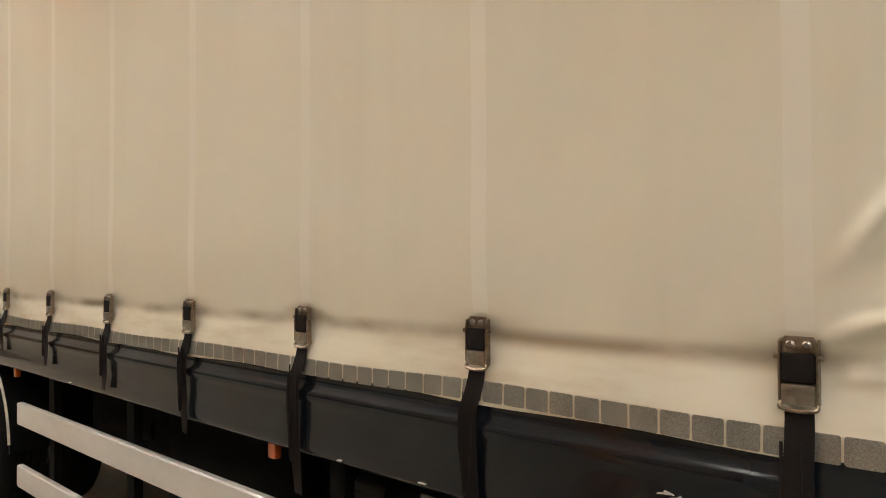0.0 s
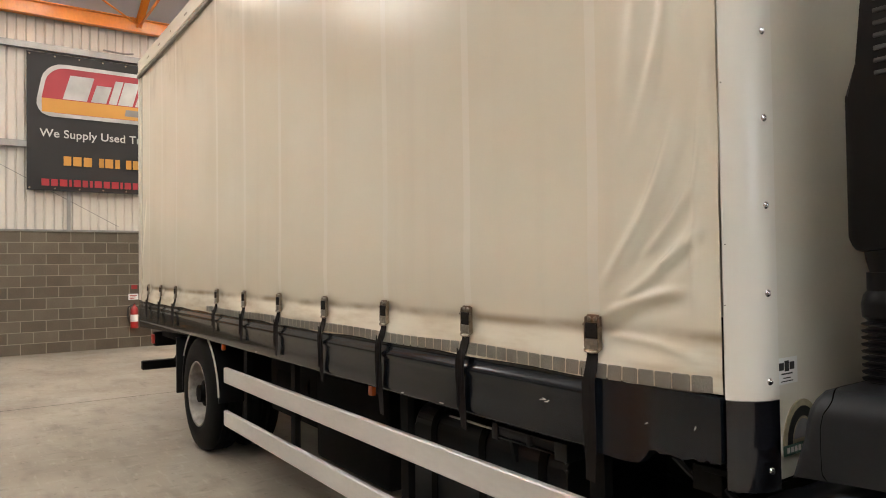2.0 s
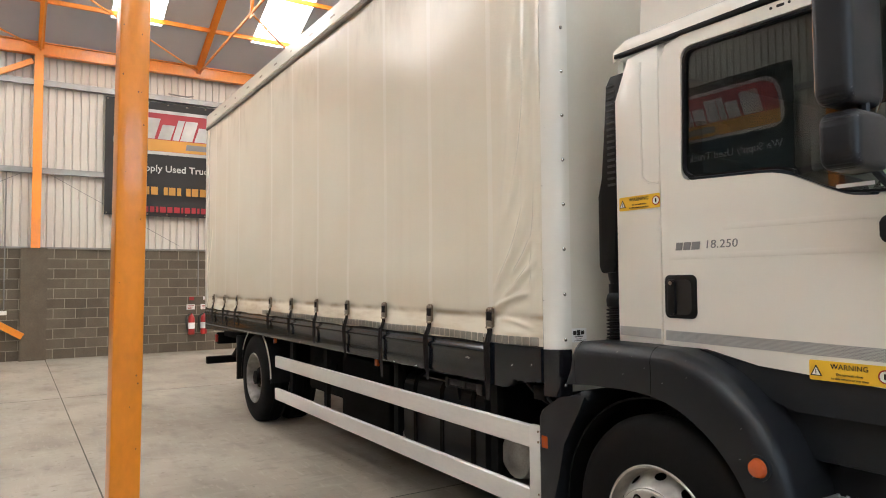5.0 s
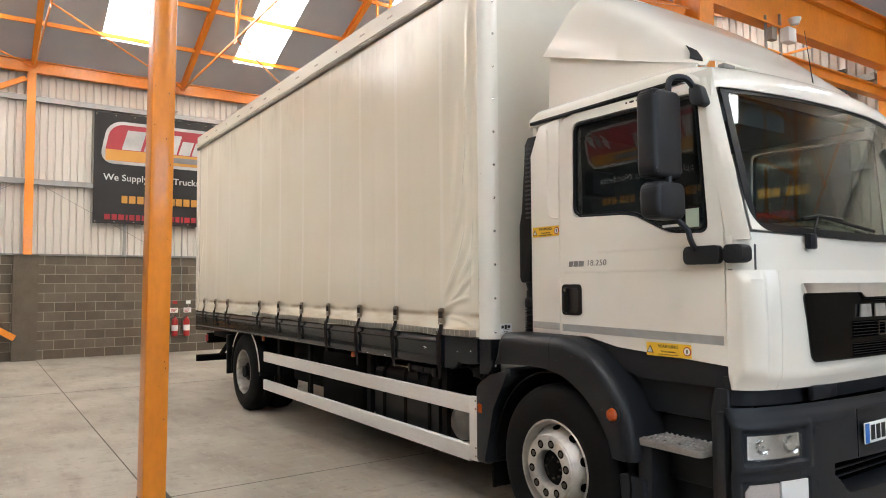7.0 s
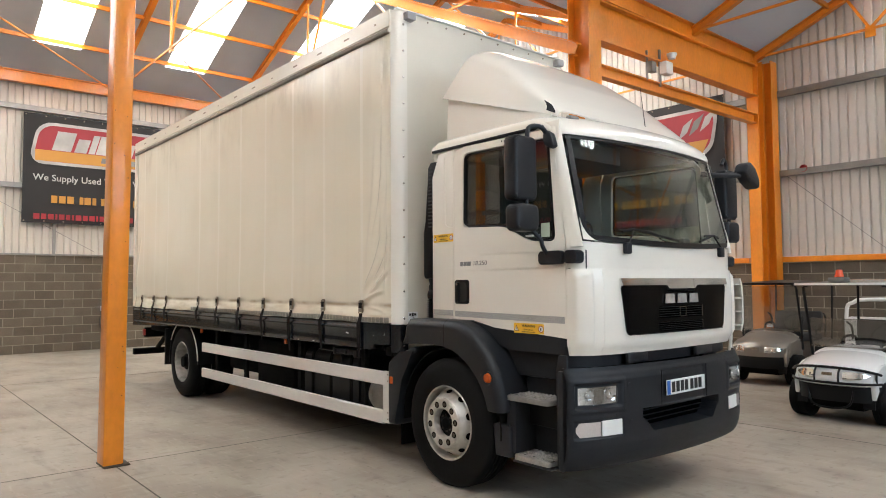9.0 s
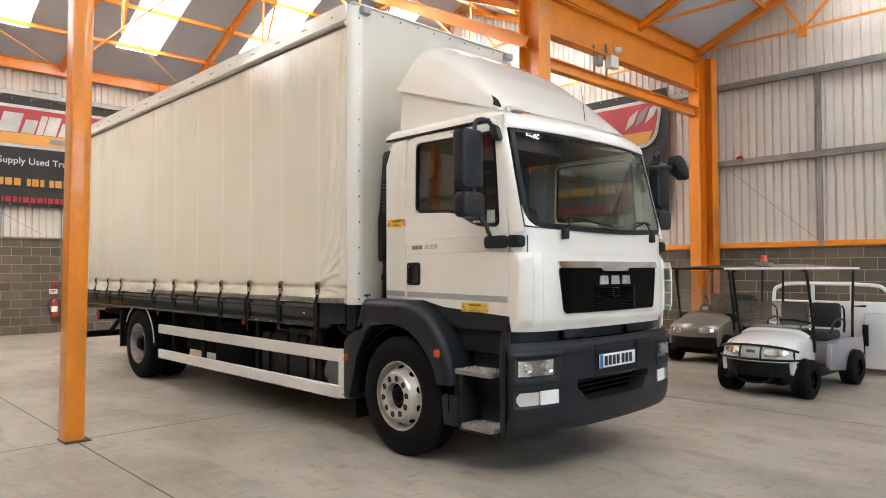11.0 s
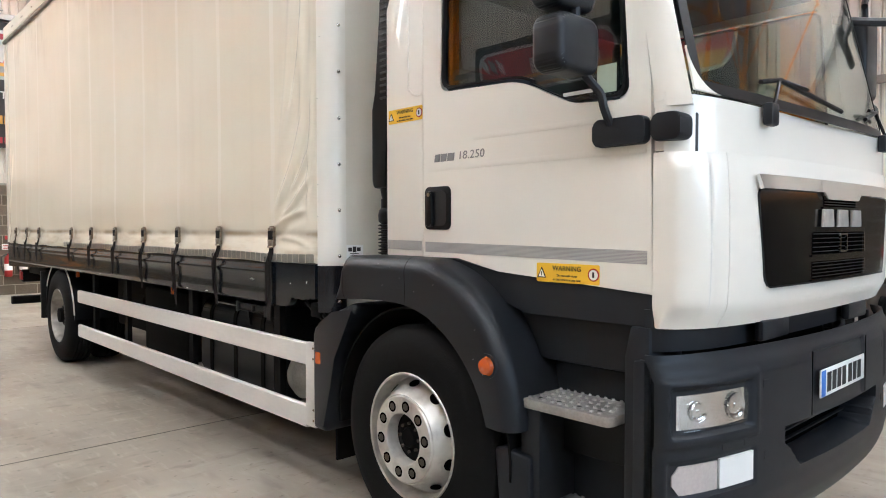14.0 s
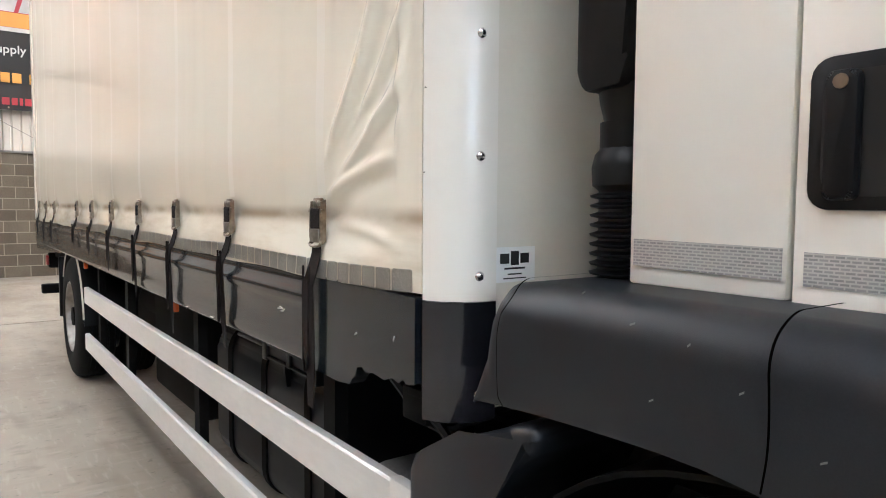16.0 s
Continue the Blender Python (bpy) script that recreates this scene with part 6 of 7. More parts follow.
# vent slots above the window
for xx, w in ((1.50, 0.012), (1.53, 0.035), (1.58, 0.012)):
    part("vent_slot", prism(B(), rounded(xx, xx + w, 2.825, 2.837, 0.005), "y", CS - 0.002, CS + 0.001), M_INK, door)
part("window_sticker", box(B(), 1.90, 1.985, CS + 0.0125, CS + 0.0135, 2.035, 2.14), material("pale green card", (0.45, 0.55, 0.45), 0.6), door, "pale green card in the window")
part("window_sticker", box(B(), 1.74, 1.88, CS + 0.0125, CS + 0.0135, 2.045, 2.06), M_WHITE, door)

part("quarter_pressing", tube(B(), curve_pts([(0.795, CS + 0.0035, 2.80), (0.795, CS + 0.0035, 2.27), (0.808, CS + 0.0035, 2.205), (0.85, CS + 0.0035, 2.178), (0.898, CS + 0.0035, 2.176)], 6), 0.006, 8), M_PAINT, truck)

# air intake stack behind the cab
stack = part("air_intake", prism(B(), [(0.465, 1.775), (0.465, 2.16), (0.51, 2.24), (0.535, 2.74), (0.57, 2.79), (0.69, 2.79), (0.69, 2.15), (0.59, 2.12), (0.59, 1.79), (0.572, 1.74), (0.488, 1.735), (0.475, 1.75)], "y", 1.40, 1.62, 0.012), M_BLACK, truck, "black air intake duct behind the cab")
# slats are lighter than the duct, painting in the light on their edges
for k in range(17):
    z = 2.20 + 0.033 * k
    part("louvre", box(B(), 0.545, 0.60, 1.394, 1.405, z, z + 0.012, 0.003), M_TRIM, stack)
for k in range(9):
    z = 1.385 + 0.0185 * k
    part("bellows_rib", revolve(B(), [(0.048, 0), (0.064, 0.004), (0.066, 0.008), (0.048, 0.014)], (0.535, 1.47, z), 20, "z"), M_BLACK, stack)
part("intake_neck", revolve(B(), [(0.050, 0.0), (0.062, 0.01), (0.064, 0.045), (0.058, 0.07), (0.045, 0.085), (0.041, 0.13), (0.050, 0.165), (0.055, 0.20)], (0.535, 1.47, 1.55), 20, "z"), M_BLACK, stack)
part("bellows_core", cyl(B(), (0.535, 1.47, 1.36), (0.535, 1.47, 1.68), 0.049, 16), M_BLACK, stack)

# roof air deflector
CREST = [(0.60, 3.87), (0.90, 3.835), (1.06, 3.785), (1.28, 3.665), (1.60, 3.415), (1.90, 3.135), (2.06, 2.965)]


def crest(x):
    """Height of the deflector's middle line over x."""
    for (x0, z0), (x1, z1) in zip(CREST, CREST[1:]):
        if x <= x1:
            return z0 + (z1 - z0) * (x - x0) / (x1 - x0)
    return CREST[-1][1]


def deflector(u, v):
    """u from the raked rear edge to the front lip, v across from side to side."""
    a = math.pi * v
    c, si = math.cos(a), math.sin(a)
    hh = max(si, 0.0) ** 0.26
    w = (0.985 - 0.05 * u ** 3) * (1 - 0.05 * hh)
    y = -w * math.copysign(abs(c) ** 0.34, c)
    q = abs(y) / 0.985
    xr, xf = 0.68 + 0.36 * hh, 1.965 + 0.085 * (1 - q ** 2)
    x = xr + (xf - xr) * u
    zb = 3.37 - 0.405 * (x - 0.68) / 1.29
    return (x, CY + y, zb + max(crest(x) - 0.03 * q * q - zb, 0.0) * hh)


df = part("roof_deflector", thick(grid(B(), 40, 56, deflector), 0.012), M_PAINT, truck, "white moulded roof air deflector")
for s in (-1, 1):
    y = CY + s * 0.955
    part("deflector_skirt", prism(B(), [(0.73, 3.375), (0.70, 2.92), (1.9, 2.92), (1.93, 2.985), (1.3, 3.19)], "y", y, y - s * 0.02), M_PAINT, df, smooth=False)
    def strap_pt(u, v):
        p = deflector(0.915 + 0.065 * u - 0.055 * v, 0.001 + 0.07 * v if s < 0 else 0.999 - 0.07 * v)
        return (p[0] + 0.004, p[1] + s * 0.006, p[2] + 0.004)
    part("deflector_strap", thick(grid(B(), 3, 8, strap_pt), 0.004), M_BLACK, df, "black edge strip")
part("roof_lamp", box(B(), 2.0, 2.045, CS + 0.20, CS + 0.31, 2.946, 2.974, 0.008), M_BGREY, truck, "small grey roof lamp")
part("roof_lamp", box(B(), 2.0, 2.045, 2 * CY - CS - 0.31, 2 * CY - CS - 0.20, 2.946, 2.974, 0.008), M_BGREY, truck)
part("roof_aerial", cyl(B(), (1.98, CY + 0.25, 3.0), (1.93, CY + 0.25, 3.42), 0.005, 6, 0.002), M_INK, truck, "thin black aerial")
# wipers
for c, d, way in ((-0.66, 0.62, 1), (0.70, 0.40, -1)):
    p0 = screen_pt(0.5 + c / 2 / HALF, 0.0, 0.02)
    wpr = part("wiper", box(B(), p0[0] - 0.01, p0[0] + 0.03, p0[1] - 0.035, p0[1] + 0.035, 1.90, 1.985, 0.012), M_GREY, truck, "black windscreen wiper")
    q = screen_pt(0.5 + (c + way * 0.10) / 2 / HALF, 0.13, 0.03)
    e = screen_pt(0.5 + (c + way * d) / 2 / HALF, 0.06, 0.03)
    part("wiper_arm", tube(B(), [(p0[0] + 0.02, p0[1], 1.97), q, screen_pt(0.5 + (c + way * 0.30) / 2 / HALF, 0.12, 0.035)], 0.008, 6), M_BLACK, wpr)
    part("wiper_blade", tube(B(), [screen_pt(0.5 + (c - way * 0.02) / 2 / HALF, 0.10, 0.02), q, e], 0.010, 6), M_BLACK, wpr)
# cab interior
part("dashboard", prism(B(), [(1.78, 1.45), (1.74, 1.78), (1.80, 1.96), (1.98, 1.985), (2.28, 1.95), (2.28, 1.45)], "y", CS + 0.06, 2 * CY - CS - 0.06, 0.03), M_TRIM, truck, "grey dashboard")
part("cab_floor", box(B(), CB + 0.03, 2.05, CS + 0.04, 2 * CY - CS - 0.04, 1.22, 1.30), M_CHASSIS, truck)
for yy in (CY - 0.58, CY + 0.58):
    seat = part("cab_seat", box(B(), 0.95, 1.45, yy - 0.25, yy + 0.25, 1.55, 1.72, 0.05), M_SEAT, truck, "dark cab seat")
    part("seat_back", prism(B(), [(0.88, 1.68), (0.80, 2.30), (0.86, 2.36), (0.97, 2.30), (1.06, 1.72)], "y", yy - 0.24, yy + 0.24, 0.04), M_SEAT, seat)
    part("headrest", box(B(), 0.79, 0.89, yy - 0.13, yy + 0.13, 2.36, 2.54, 0.035), M_SEAT, seat)
    part("seat_base", box(B(), 1.0, 1.4, yy - 0.2, yy + 0.2, 1.30, 1.55), M_BLACK, seat)
b = B()
sw = Matrix.Translation((1.70, CY - 0.56, 1.98)) @ Matrix.Rotation(radians(-62), 4, "Y")
tube(b, [sw @ Vector((0.21 * math.cos(a), 0.21 * math.sin(a), 0)) for a in [2 * math.pi * i / 28 for i in range(29)]], 0.015, 8)
beam(b, sw @ Vector((-0.2, 0, 0)), sw @ Vector((0.2, 0, 0)), 0.03, 0.02)
cyl(b, sw @ Vector((0, 0, -0.3)), sw @ Vector((0, 0, 0.01)), 0.045, 12)
part("steering_wheel", b, M_BLACK, truck, "black steering wheel")
part("rear_lining", box(B(), CB + 0.045, CB + 0.06, CS + 0.05, 2 * CY - CS - 0.05, 1.3, 2.85), M_TRIM, truck)
part("head_lining", box(B(), CB + 0.06, 1.95, CS + 0.06, 2 * CY - CS - 0.06, 2.83, 2.85), M_TRIM, truck)
part("sun_visor", box(B(), 1.95, 1.99, CY - 0.85, CY - 0.15, 2.66, 2.80, 0.008), M_TRIM, truck)
for zz, yy in ((2.12, 0.62), (1.99, 0.42)):
    part("dash_item", box(B(), 2.05, 2.13, CY + yy - 0.05, CY + yy + 0.06, 1.96, zz - 0.04, 0.015), M_TRIM, truck)
# small plates on the bulkhead, writing as bars
pt = part("maker_sticker", box(B(), BKX - 0.0165, BKX - 0.0135, 1.357, 1.477, 1.353, 1.430), M_WHITE, truck, "small white sticker with dark bars")
for z0, z1, a, b2 in ((1.394, 1.416, 1.374, 1.400), (1.390, 1.421, 1.405, 1.428), (1.394, 1.416, 1.433, 1.458), (1.381, 1.385, 1.387, 1.447), (1.369, 1.372, 1.397, 1.437), (1.360, 1.3625, 1.384, 1.450)):
    part("print_bar", box(B(), BKX - 0.0137, BKX - 0.0125, a, b2, z0, z1), M_INK, pt)
PLATE_Y, PLATE_Z = 1.495, 1.175
eb = part("maker_plate", prism(B(), [(PLATE_Y + 0.105 * math.cos(radians(a)), PLATE_Z + 0.125 * math.sin(radians(a))) for a in range(0, 181, 10)], "x", BKX - 0.0155, BKX - 0.011), material("old brass", (0.42, 0.36, 0.24), 0.4, metal=0.4, blotch=0.2, blotch_scale=30), truck, "half-round brass maker's plate with a green foot")
part("plate_arch", ring_frame(B(), [(PLATE_Y + 0.088 * math.cos(radians(a)), PLATE_Z + 0.105 * math.sin(radians(a))) for a in range(0, 181, 10)], [(PLATE_Y + 0.062 * math.cos(radians(a)), PLATE_Z + 0.075 * math.sin(radians(a))) for a in range(0, 181, 10)], "x", BKX - 0.0112, BKX - 0.0095), M_INK, eb)
part("plate_disc", prism(B(), [(PLATE_Y + 0.05 * math.cos(radians(a)), PLATE_Z + 0.012 + 0.055 * math.sin(radians(a))) for a in range(0, 181, 15)], "x", BKX - 0.0112, BKX - 0.0095), M_BGREY, eb)
part("plate_foot", box(B(), BKX - 0.012, BKX - 0.009, PLATE_Y - 0.11, PLATE_Y + 0.11, PLATE_Z - 0.03, PLATE_Z), material("green enamel", (0.04, 0.11, 0.085), 0.4), eb)
for k in range(9):
    part("print_bar", box(B(), BKX - 0.0092, BKX - 0.0082, PLATE_Y - 0.095 + 0.021 * k, PLATE_Y - 0.081 + 0.021 * k, PLATE_Z - 0.023, PLATE_Z - 0.007), M_BSIL, eb)
for dx, dz in ((-0.02, 0.0), (0.05, -0.03), (0.12, 0.01), (0.16, -0.06)):
    part("air_hose", tube(B(), curve_pts([(dx, SIDE + 0.05, 1.10 + dz), (0.08 + dx, SIDE + 0.09, 1.03 + dz), (0.14 + dx, SIDE + 0.2, 1.06 + dz)], 4), 0.011, 6), M_BLACK, truck, "black air hose")
part("hose_bracket", box(B(), 0.06, 0.16, SIDE + 0.03, SIDE + 0.07, 1.02, 1.10, 0.006), M_CHASSIS, truck, "dark bracket behind the torn rail end")
part("hose_bracket", box(B(), 0.10, 0.19, SIDE + 0.02, SIDE + 0.05, 1.085, 1.105, 0.004), M_CHASSIS, truck)
gb = part("grab_frame", tube(B(), curve_pts([(2.08, 3.58, 1.72), (2.10, 3.72, 1.74), (2.12, 3.80, 1.68), (2.13, 3.82, 1.30), (2.12, 3.78, 0.95), (2.10, 3.70, 0.86), (2.08, 3.58, 0.85)], 5), 0.016, 8), M_PAINT, truck, "white tube frame at the far cab corner")
for z in (1.0, 1.14, 1.28, 1.42, 1.56):
    part("frame_bar", box(B(), 2.09, 2.11, 3.60, 3.79, z, z + 0.02, 0.004), M_BGREY, gb)
# nicks in the arch and specks on the corner post
random.seed(11)
for c in nicks:
    a = 0.004 + 0.006 * random.random()
    part("paint_nick", grid(B(), 1, 1, lambda p, q: (c[0] + a * p, c[1] - 0.0075, c[2] + 0.004 * p + 0.003 * q)), M_BGREY, truck)
for k in range(4):
    z = random.uniform(1.4, 2.6)
    x = random.uniform(0.21, 0.26)
    part("dirt_speck", cyl(B(), (x, SIDE - 0.0135, z), (x, SIDE - 0.0105, z), random.uniform(0.0008, 0.0016), 6), M_RUST, truck)

# ---------------------------------------------------------------- banners
def banner(name, face, c0, c1, z0, z1, at):
    """A printed wall banner. face 'x' hangs on the back wall, 'y' on the far wall, '-y' on the near wall. Writing runs from c0 to c1."""
    label = "black printed banner with a red and amber badge shape"
    b = thing(name, *( (at, (c0 + c1) / 2, z0) if face == "x" else ((c0 + c1) / 2, at, z0)), label, "banner")
    w, h = c1 - c0, z1 - z0
    flip = -1 if face == "-y" else 1
    n = 1 if face in ("x", "-y") else -1          # way to the room

    def P(u, v, out):
        a = c0 + u if flip > 0 else c1 - u
        return (at + out, a, z0 + v) if face == "x" else (a, at + n * out, z0 + v)

    def sheet(nm, loops, mat, out, lab=""):
        bm = B()
        for pts in loops:
            lo = [bm.verts.new(P(u, v, out)) for u, v in pts]
            hi = [bm.verts.new(P(u, v, out + 0.003)) for u, v in pts]
            bm.faces.new(hi)
            for i in range(len(pts)):
                j = (i + 1) % len(pts)
                bm.faces.new((lo[i], lo[j], hi[j], hi[i]))
        return part(nm, bm, mat, b, lab, smooth=False)

    bm = grid(B(), 40, 20, lambda u, v: P(u * w, v * h, 0.012 * math.sin(u * 23) * math.sin(v * 7) + 0.008 * math.sin(u * 9 + v * 5)))
    part("cloth", thick(bm, 0.003), M_BANNER, b, "sagging black vinyl")
    bx0, bx1, bz0, bz1 = w * 0.045, w * 0.955, h * 0.54, h * 0.93
    def badge(k):
        r = h * 0.12
        pts = rounded(bx0 + k, bx1 - k, bz0 + k, bz1 - k, r - k * 0.4, 5)
        return [(u + (v - bz0) / (bz1 - bz0) * w * 0.045 - w * 0.02, v) for u, v in pts]
    sheet("badge_border", [badge(0)], M_BSIL, 0.022)
    sheet("badge_inner", [badge(h * 0.028)], M_BRED, 0.026)
    sl = lambda v: (v - bz0) / (bz1 - bz0) * w * 0.045 - w * 0.02
    a, c = bz0 + h * 0.03, bz0 + h * 0.13
    sheet("badge_band", [[(bx0 + w * 0.03 + sl(a), a), (bx1 - w * 0.05 + sl(a), a), (bx1 - w * 0.03 + sl(c), c), (bx0 + w * 0.018 + sl(c), c)]], M_BYEL, 0.030)
    # badge bars in place of a name
    x = bx0 + w * 0.10
    for k, (bw, hh) in enumerate(((0.115, 1.0), (0.075, 0.72), (0.04, 1.0), (0.075, 1.0), (0.075, 0.72), (0.06, 0.72))):
        zz0, zz1 = bz0 + h * 0.135, bz0 + h * (0.135 + 0.18 * hh)
        sheet("badge_bar", [[(x + sl(zz0), zz0), (x + bw * w * 0.86 + sl(zz0), zz0), (x + bw * w * 0.86 + sl(zz1) + w * 0.01, zz1), (x + sl(zz1) + w * 0.01, zz1)]], M_BSIL, 0.031)
        x += bw * w
    sheet("badge_bar", [[(w * 0.40, bz0 + h * 0.055), (w * 0.72, bz0 + h * 0.055), (w * 0.725, bz0 + h * 0.105), (w * 0.405, bz0 + h * 0.105)]], M_BGREY, 0.033)
    for k in range(3):
        u = bx1 - w * (0.20 - 0.06 * k)
        z = bz0 + h * (0.16 + 0.02 * k)
        sheet("badge_flag", [[(u, z), (u + w * 0.05, z + h * 0.05), (u + w * 0.085, z + h * 0.16), (u + w * 0.03, z + h * 0.11)]], M_BGREY if k == 1 else M_BSIL, 0.032)
    # readable line, then bars for number and address
    m = {"x": Matrix(((0, 0, 1, 0), (1, 0, 0, 0), (0, 1, 0, 0), (0, 0, 0, 1))), "y": Matrix.Rotation(radians(90), 4, "X"), "-y": Matrix.Rotation(radians(180), 4, "Z") @ Matrix.Rotation(radians(90), 4, "X")}[face]
    lettering("We Supply Used Trucks Worldwide", h * 0.0825, Matrix.Translation(P(w * 0.050, h * 0.415, 0.03)) @ m, M_BWORD, b, "words", 0.002, 1.02, "LEFT", 0.0025)
    x = w * 0.144
    for k, bw in enumerate((0.9, 1, 1, 0, 0.6, 1, 0.6, 0, 0.7, 1, 1, 1, 0, 1, 0.7, 1, 0, 1, 0.7, 1)):
        if bw:
            sheet("number_bar", [[(x, h * 0.188), (x + w * 0.034 * bw, h * 0.188), (x + w * 0.034 * bw, h * 0.256), (x, h * 0.256)]], M_BYEL, 0.026)
        x += w * (0.043 * bw if bw else 0.021)
    x = w * 0.057
    for k in range(23):
        bw = (0.030, 0.026, 0.030, 0.010, 0.028, 0.022, 0.012)[k % 7]
        sheet("address_bar", [[(x, h * 0.035), (x + w * bw, h * 0.035), (x + w * bw, h * 0.085), (x, h * 0.085)]], M_BRED, 0.026)
        x += w * (bw + 0.008)
    bm = B()
    for u in [0.05 + 0.45 * k for k in range(int(w / 0.45) + 1)]:
        for v in (0.05, h - 0.05):
            p = Vector(P(u, v, 0.012))
            q = Vector(P(u, v, 0.022))
            cyl(bm, p, q, 0.018, 8)
    tagged(part("eyelets", bm, M_STEEL, b), kind="stuff")
    return b


banner("wall_banner", "x", 0.49, 5.04, 3.34, 6.17, XB + 0.12)
banner("wall_banner", "y", -6.63, -2.08, 2.98, 5.90, YF - 0.14)
banner("wall_banner", "-y", -9.25, -4.7, 3.3, 6.2, YN + 0.14)

# ---------------------------------------------------------------- fire point and conduits on the back wall
def extinguisher(y):
    e = thing("fire_extinguisher", XB + 0.10, y, 0.45, "red fire extinguisher hung on the block wall", "extinguisher", "fire extinguishers")
    x = XB + 0.10
    part("cylinder", revolve(B(), [(0, 0), (0.07, 0.005), (0.08, 0.03), (0.08, 0.40), (0.06, 0.46), (0.025, 0.49), (0.02, 0.53), (0, 0.53)], (x, y, 0.42), 20, "z"), M_RED, e)
    part("label_panel", revolve(B(), [(0.0805, 0.15), (0.0805, 0.30)], (x, y, 0.42), 20, "z"), M_WHITE, e, "pale instruction label")
    bm = box(B(), x - 0.015, x + 0.07, y - 0.012, y + 0.012, 0.95, 0.975, 0.004)
    part("valve_handle", bm, M_INK, e)
    part("hose", tube(B(), curve_pts([(x + 0.02, y - 0.02, 0.94), (x + 0.03, y - 0.13, 0.87), (x + 0.03, y - 0.13, 0.64), (x + 0.03, y - 0.09, 0.52)], 5), 0.012, 6), M_INK, e)
    return e


extinguisher(2.50)
extinguisher(2.80)


def wall_sign(y, z0, w, h, mat, bars):
    s = tagged(part("fire_sign", box(B(), XB + 0.002, XB + 0.006, y - w / 2, y + w / 2, z0, z0 + h), mat), "small white and red safety sign on the wall", "sign", "fire signs")
    for k in range(bars):
        part("print_bar", box(B(), XB + 0.006, XB + 0.008, y - w * 0.38, y + w * (0.1 + 0.12 * (k % 3)), z0 + h * (0.15 + 0.25 * k), z0 + h * (0.27 + 0.25 * k)), M_RED, s)


for y in (2.50, 2.84):
    wall_sign(y, 1.04, 0.20, 0.13, M_WHITE, 3)
    wall_sign(y + 0.02, 1.27, 0.12, 0.09, M_RED if y < 2.6 else M_WHITE, 1)
for y, z in ((2.67, 1.40), (-1.46, 1.14)):
    tagged(part("conduit", cyl(B(), (XB + 0.03, y, z), (XB + 0.03, y, 4.2), 0.014, 8), M_GIRT), "thin grey conduit on the wall", "conduit", kind="structure")
tagged(part("socket_box", box(B(), XB + 0.0, XB + 0.06, -1.58, -1.40, 1.03, 1.12, 0.01), M_PLATEW), "white socket box on the block wall", "socket")
tagged(part("cable_clip_rail", tube(B(), curve_pts([(XB + 0.1, 1.9, 6.42), (XB + 0.1, 2.3, 6.40), (XB + 0.1, 2.5, 6.43)], 4), 0.02, 6), M_GIRT), "short grey cable clip on the wall rail", "cable clip")
tagged(part("red_sounder", revolve(B(), [(0.07, 0), (0.08, 0.03), (0.05, 0.08), (0, 0.085)], (-0.45, YF - 0.12, 4.01), 16), M_RED), "small red alarm sounder on the wall rail", "alarm")

# floodlight and speaker boxes on the gantry
fl = thing("gantry_floodlight", -1.1, 8.0, 5.2, "grey floodlight box hung on the gantry beam", "floodlight")
part("case", box(B(), -1.12, -0.98, 7.94, 8.16, 5.30, 5.52, 0.015), M_PLATEW, fl)
part("bracket", box(B(), -1.15, -1.12, 7.96, 8.00, 5.10, 5.75), M_GIRT, fl)
part("lamp_head", revolve(B(), [(0, 0), (0.06, 0.01), (0.09, 0.08), (0.09, 0.1), (0, 0.1)], (-1.0, 8.15, 5.58), 14, "z"), M_WHITE, fl)
part("bracket", box(B(), -1.15, -1.12, 7.57, 7.60, 5.15, 5.65), M_GIRT, fl)
part("case", box(B(), -1.12, -1.02, 7.56, 7.70, 5.26, 5.45, 0.012), M_GIRT, fl)


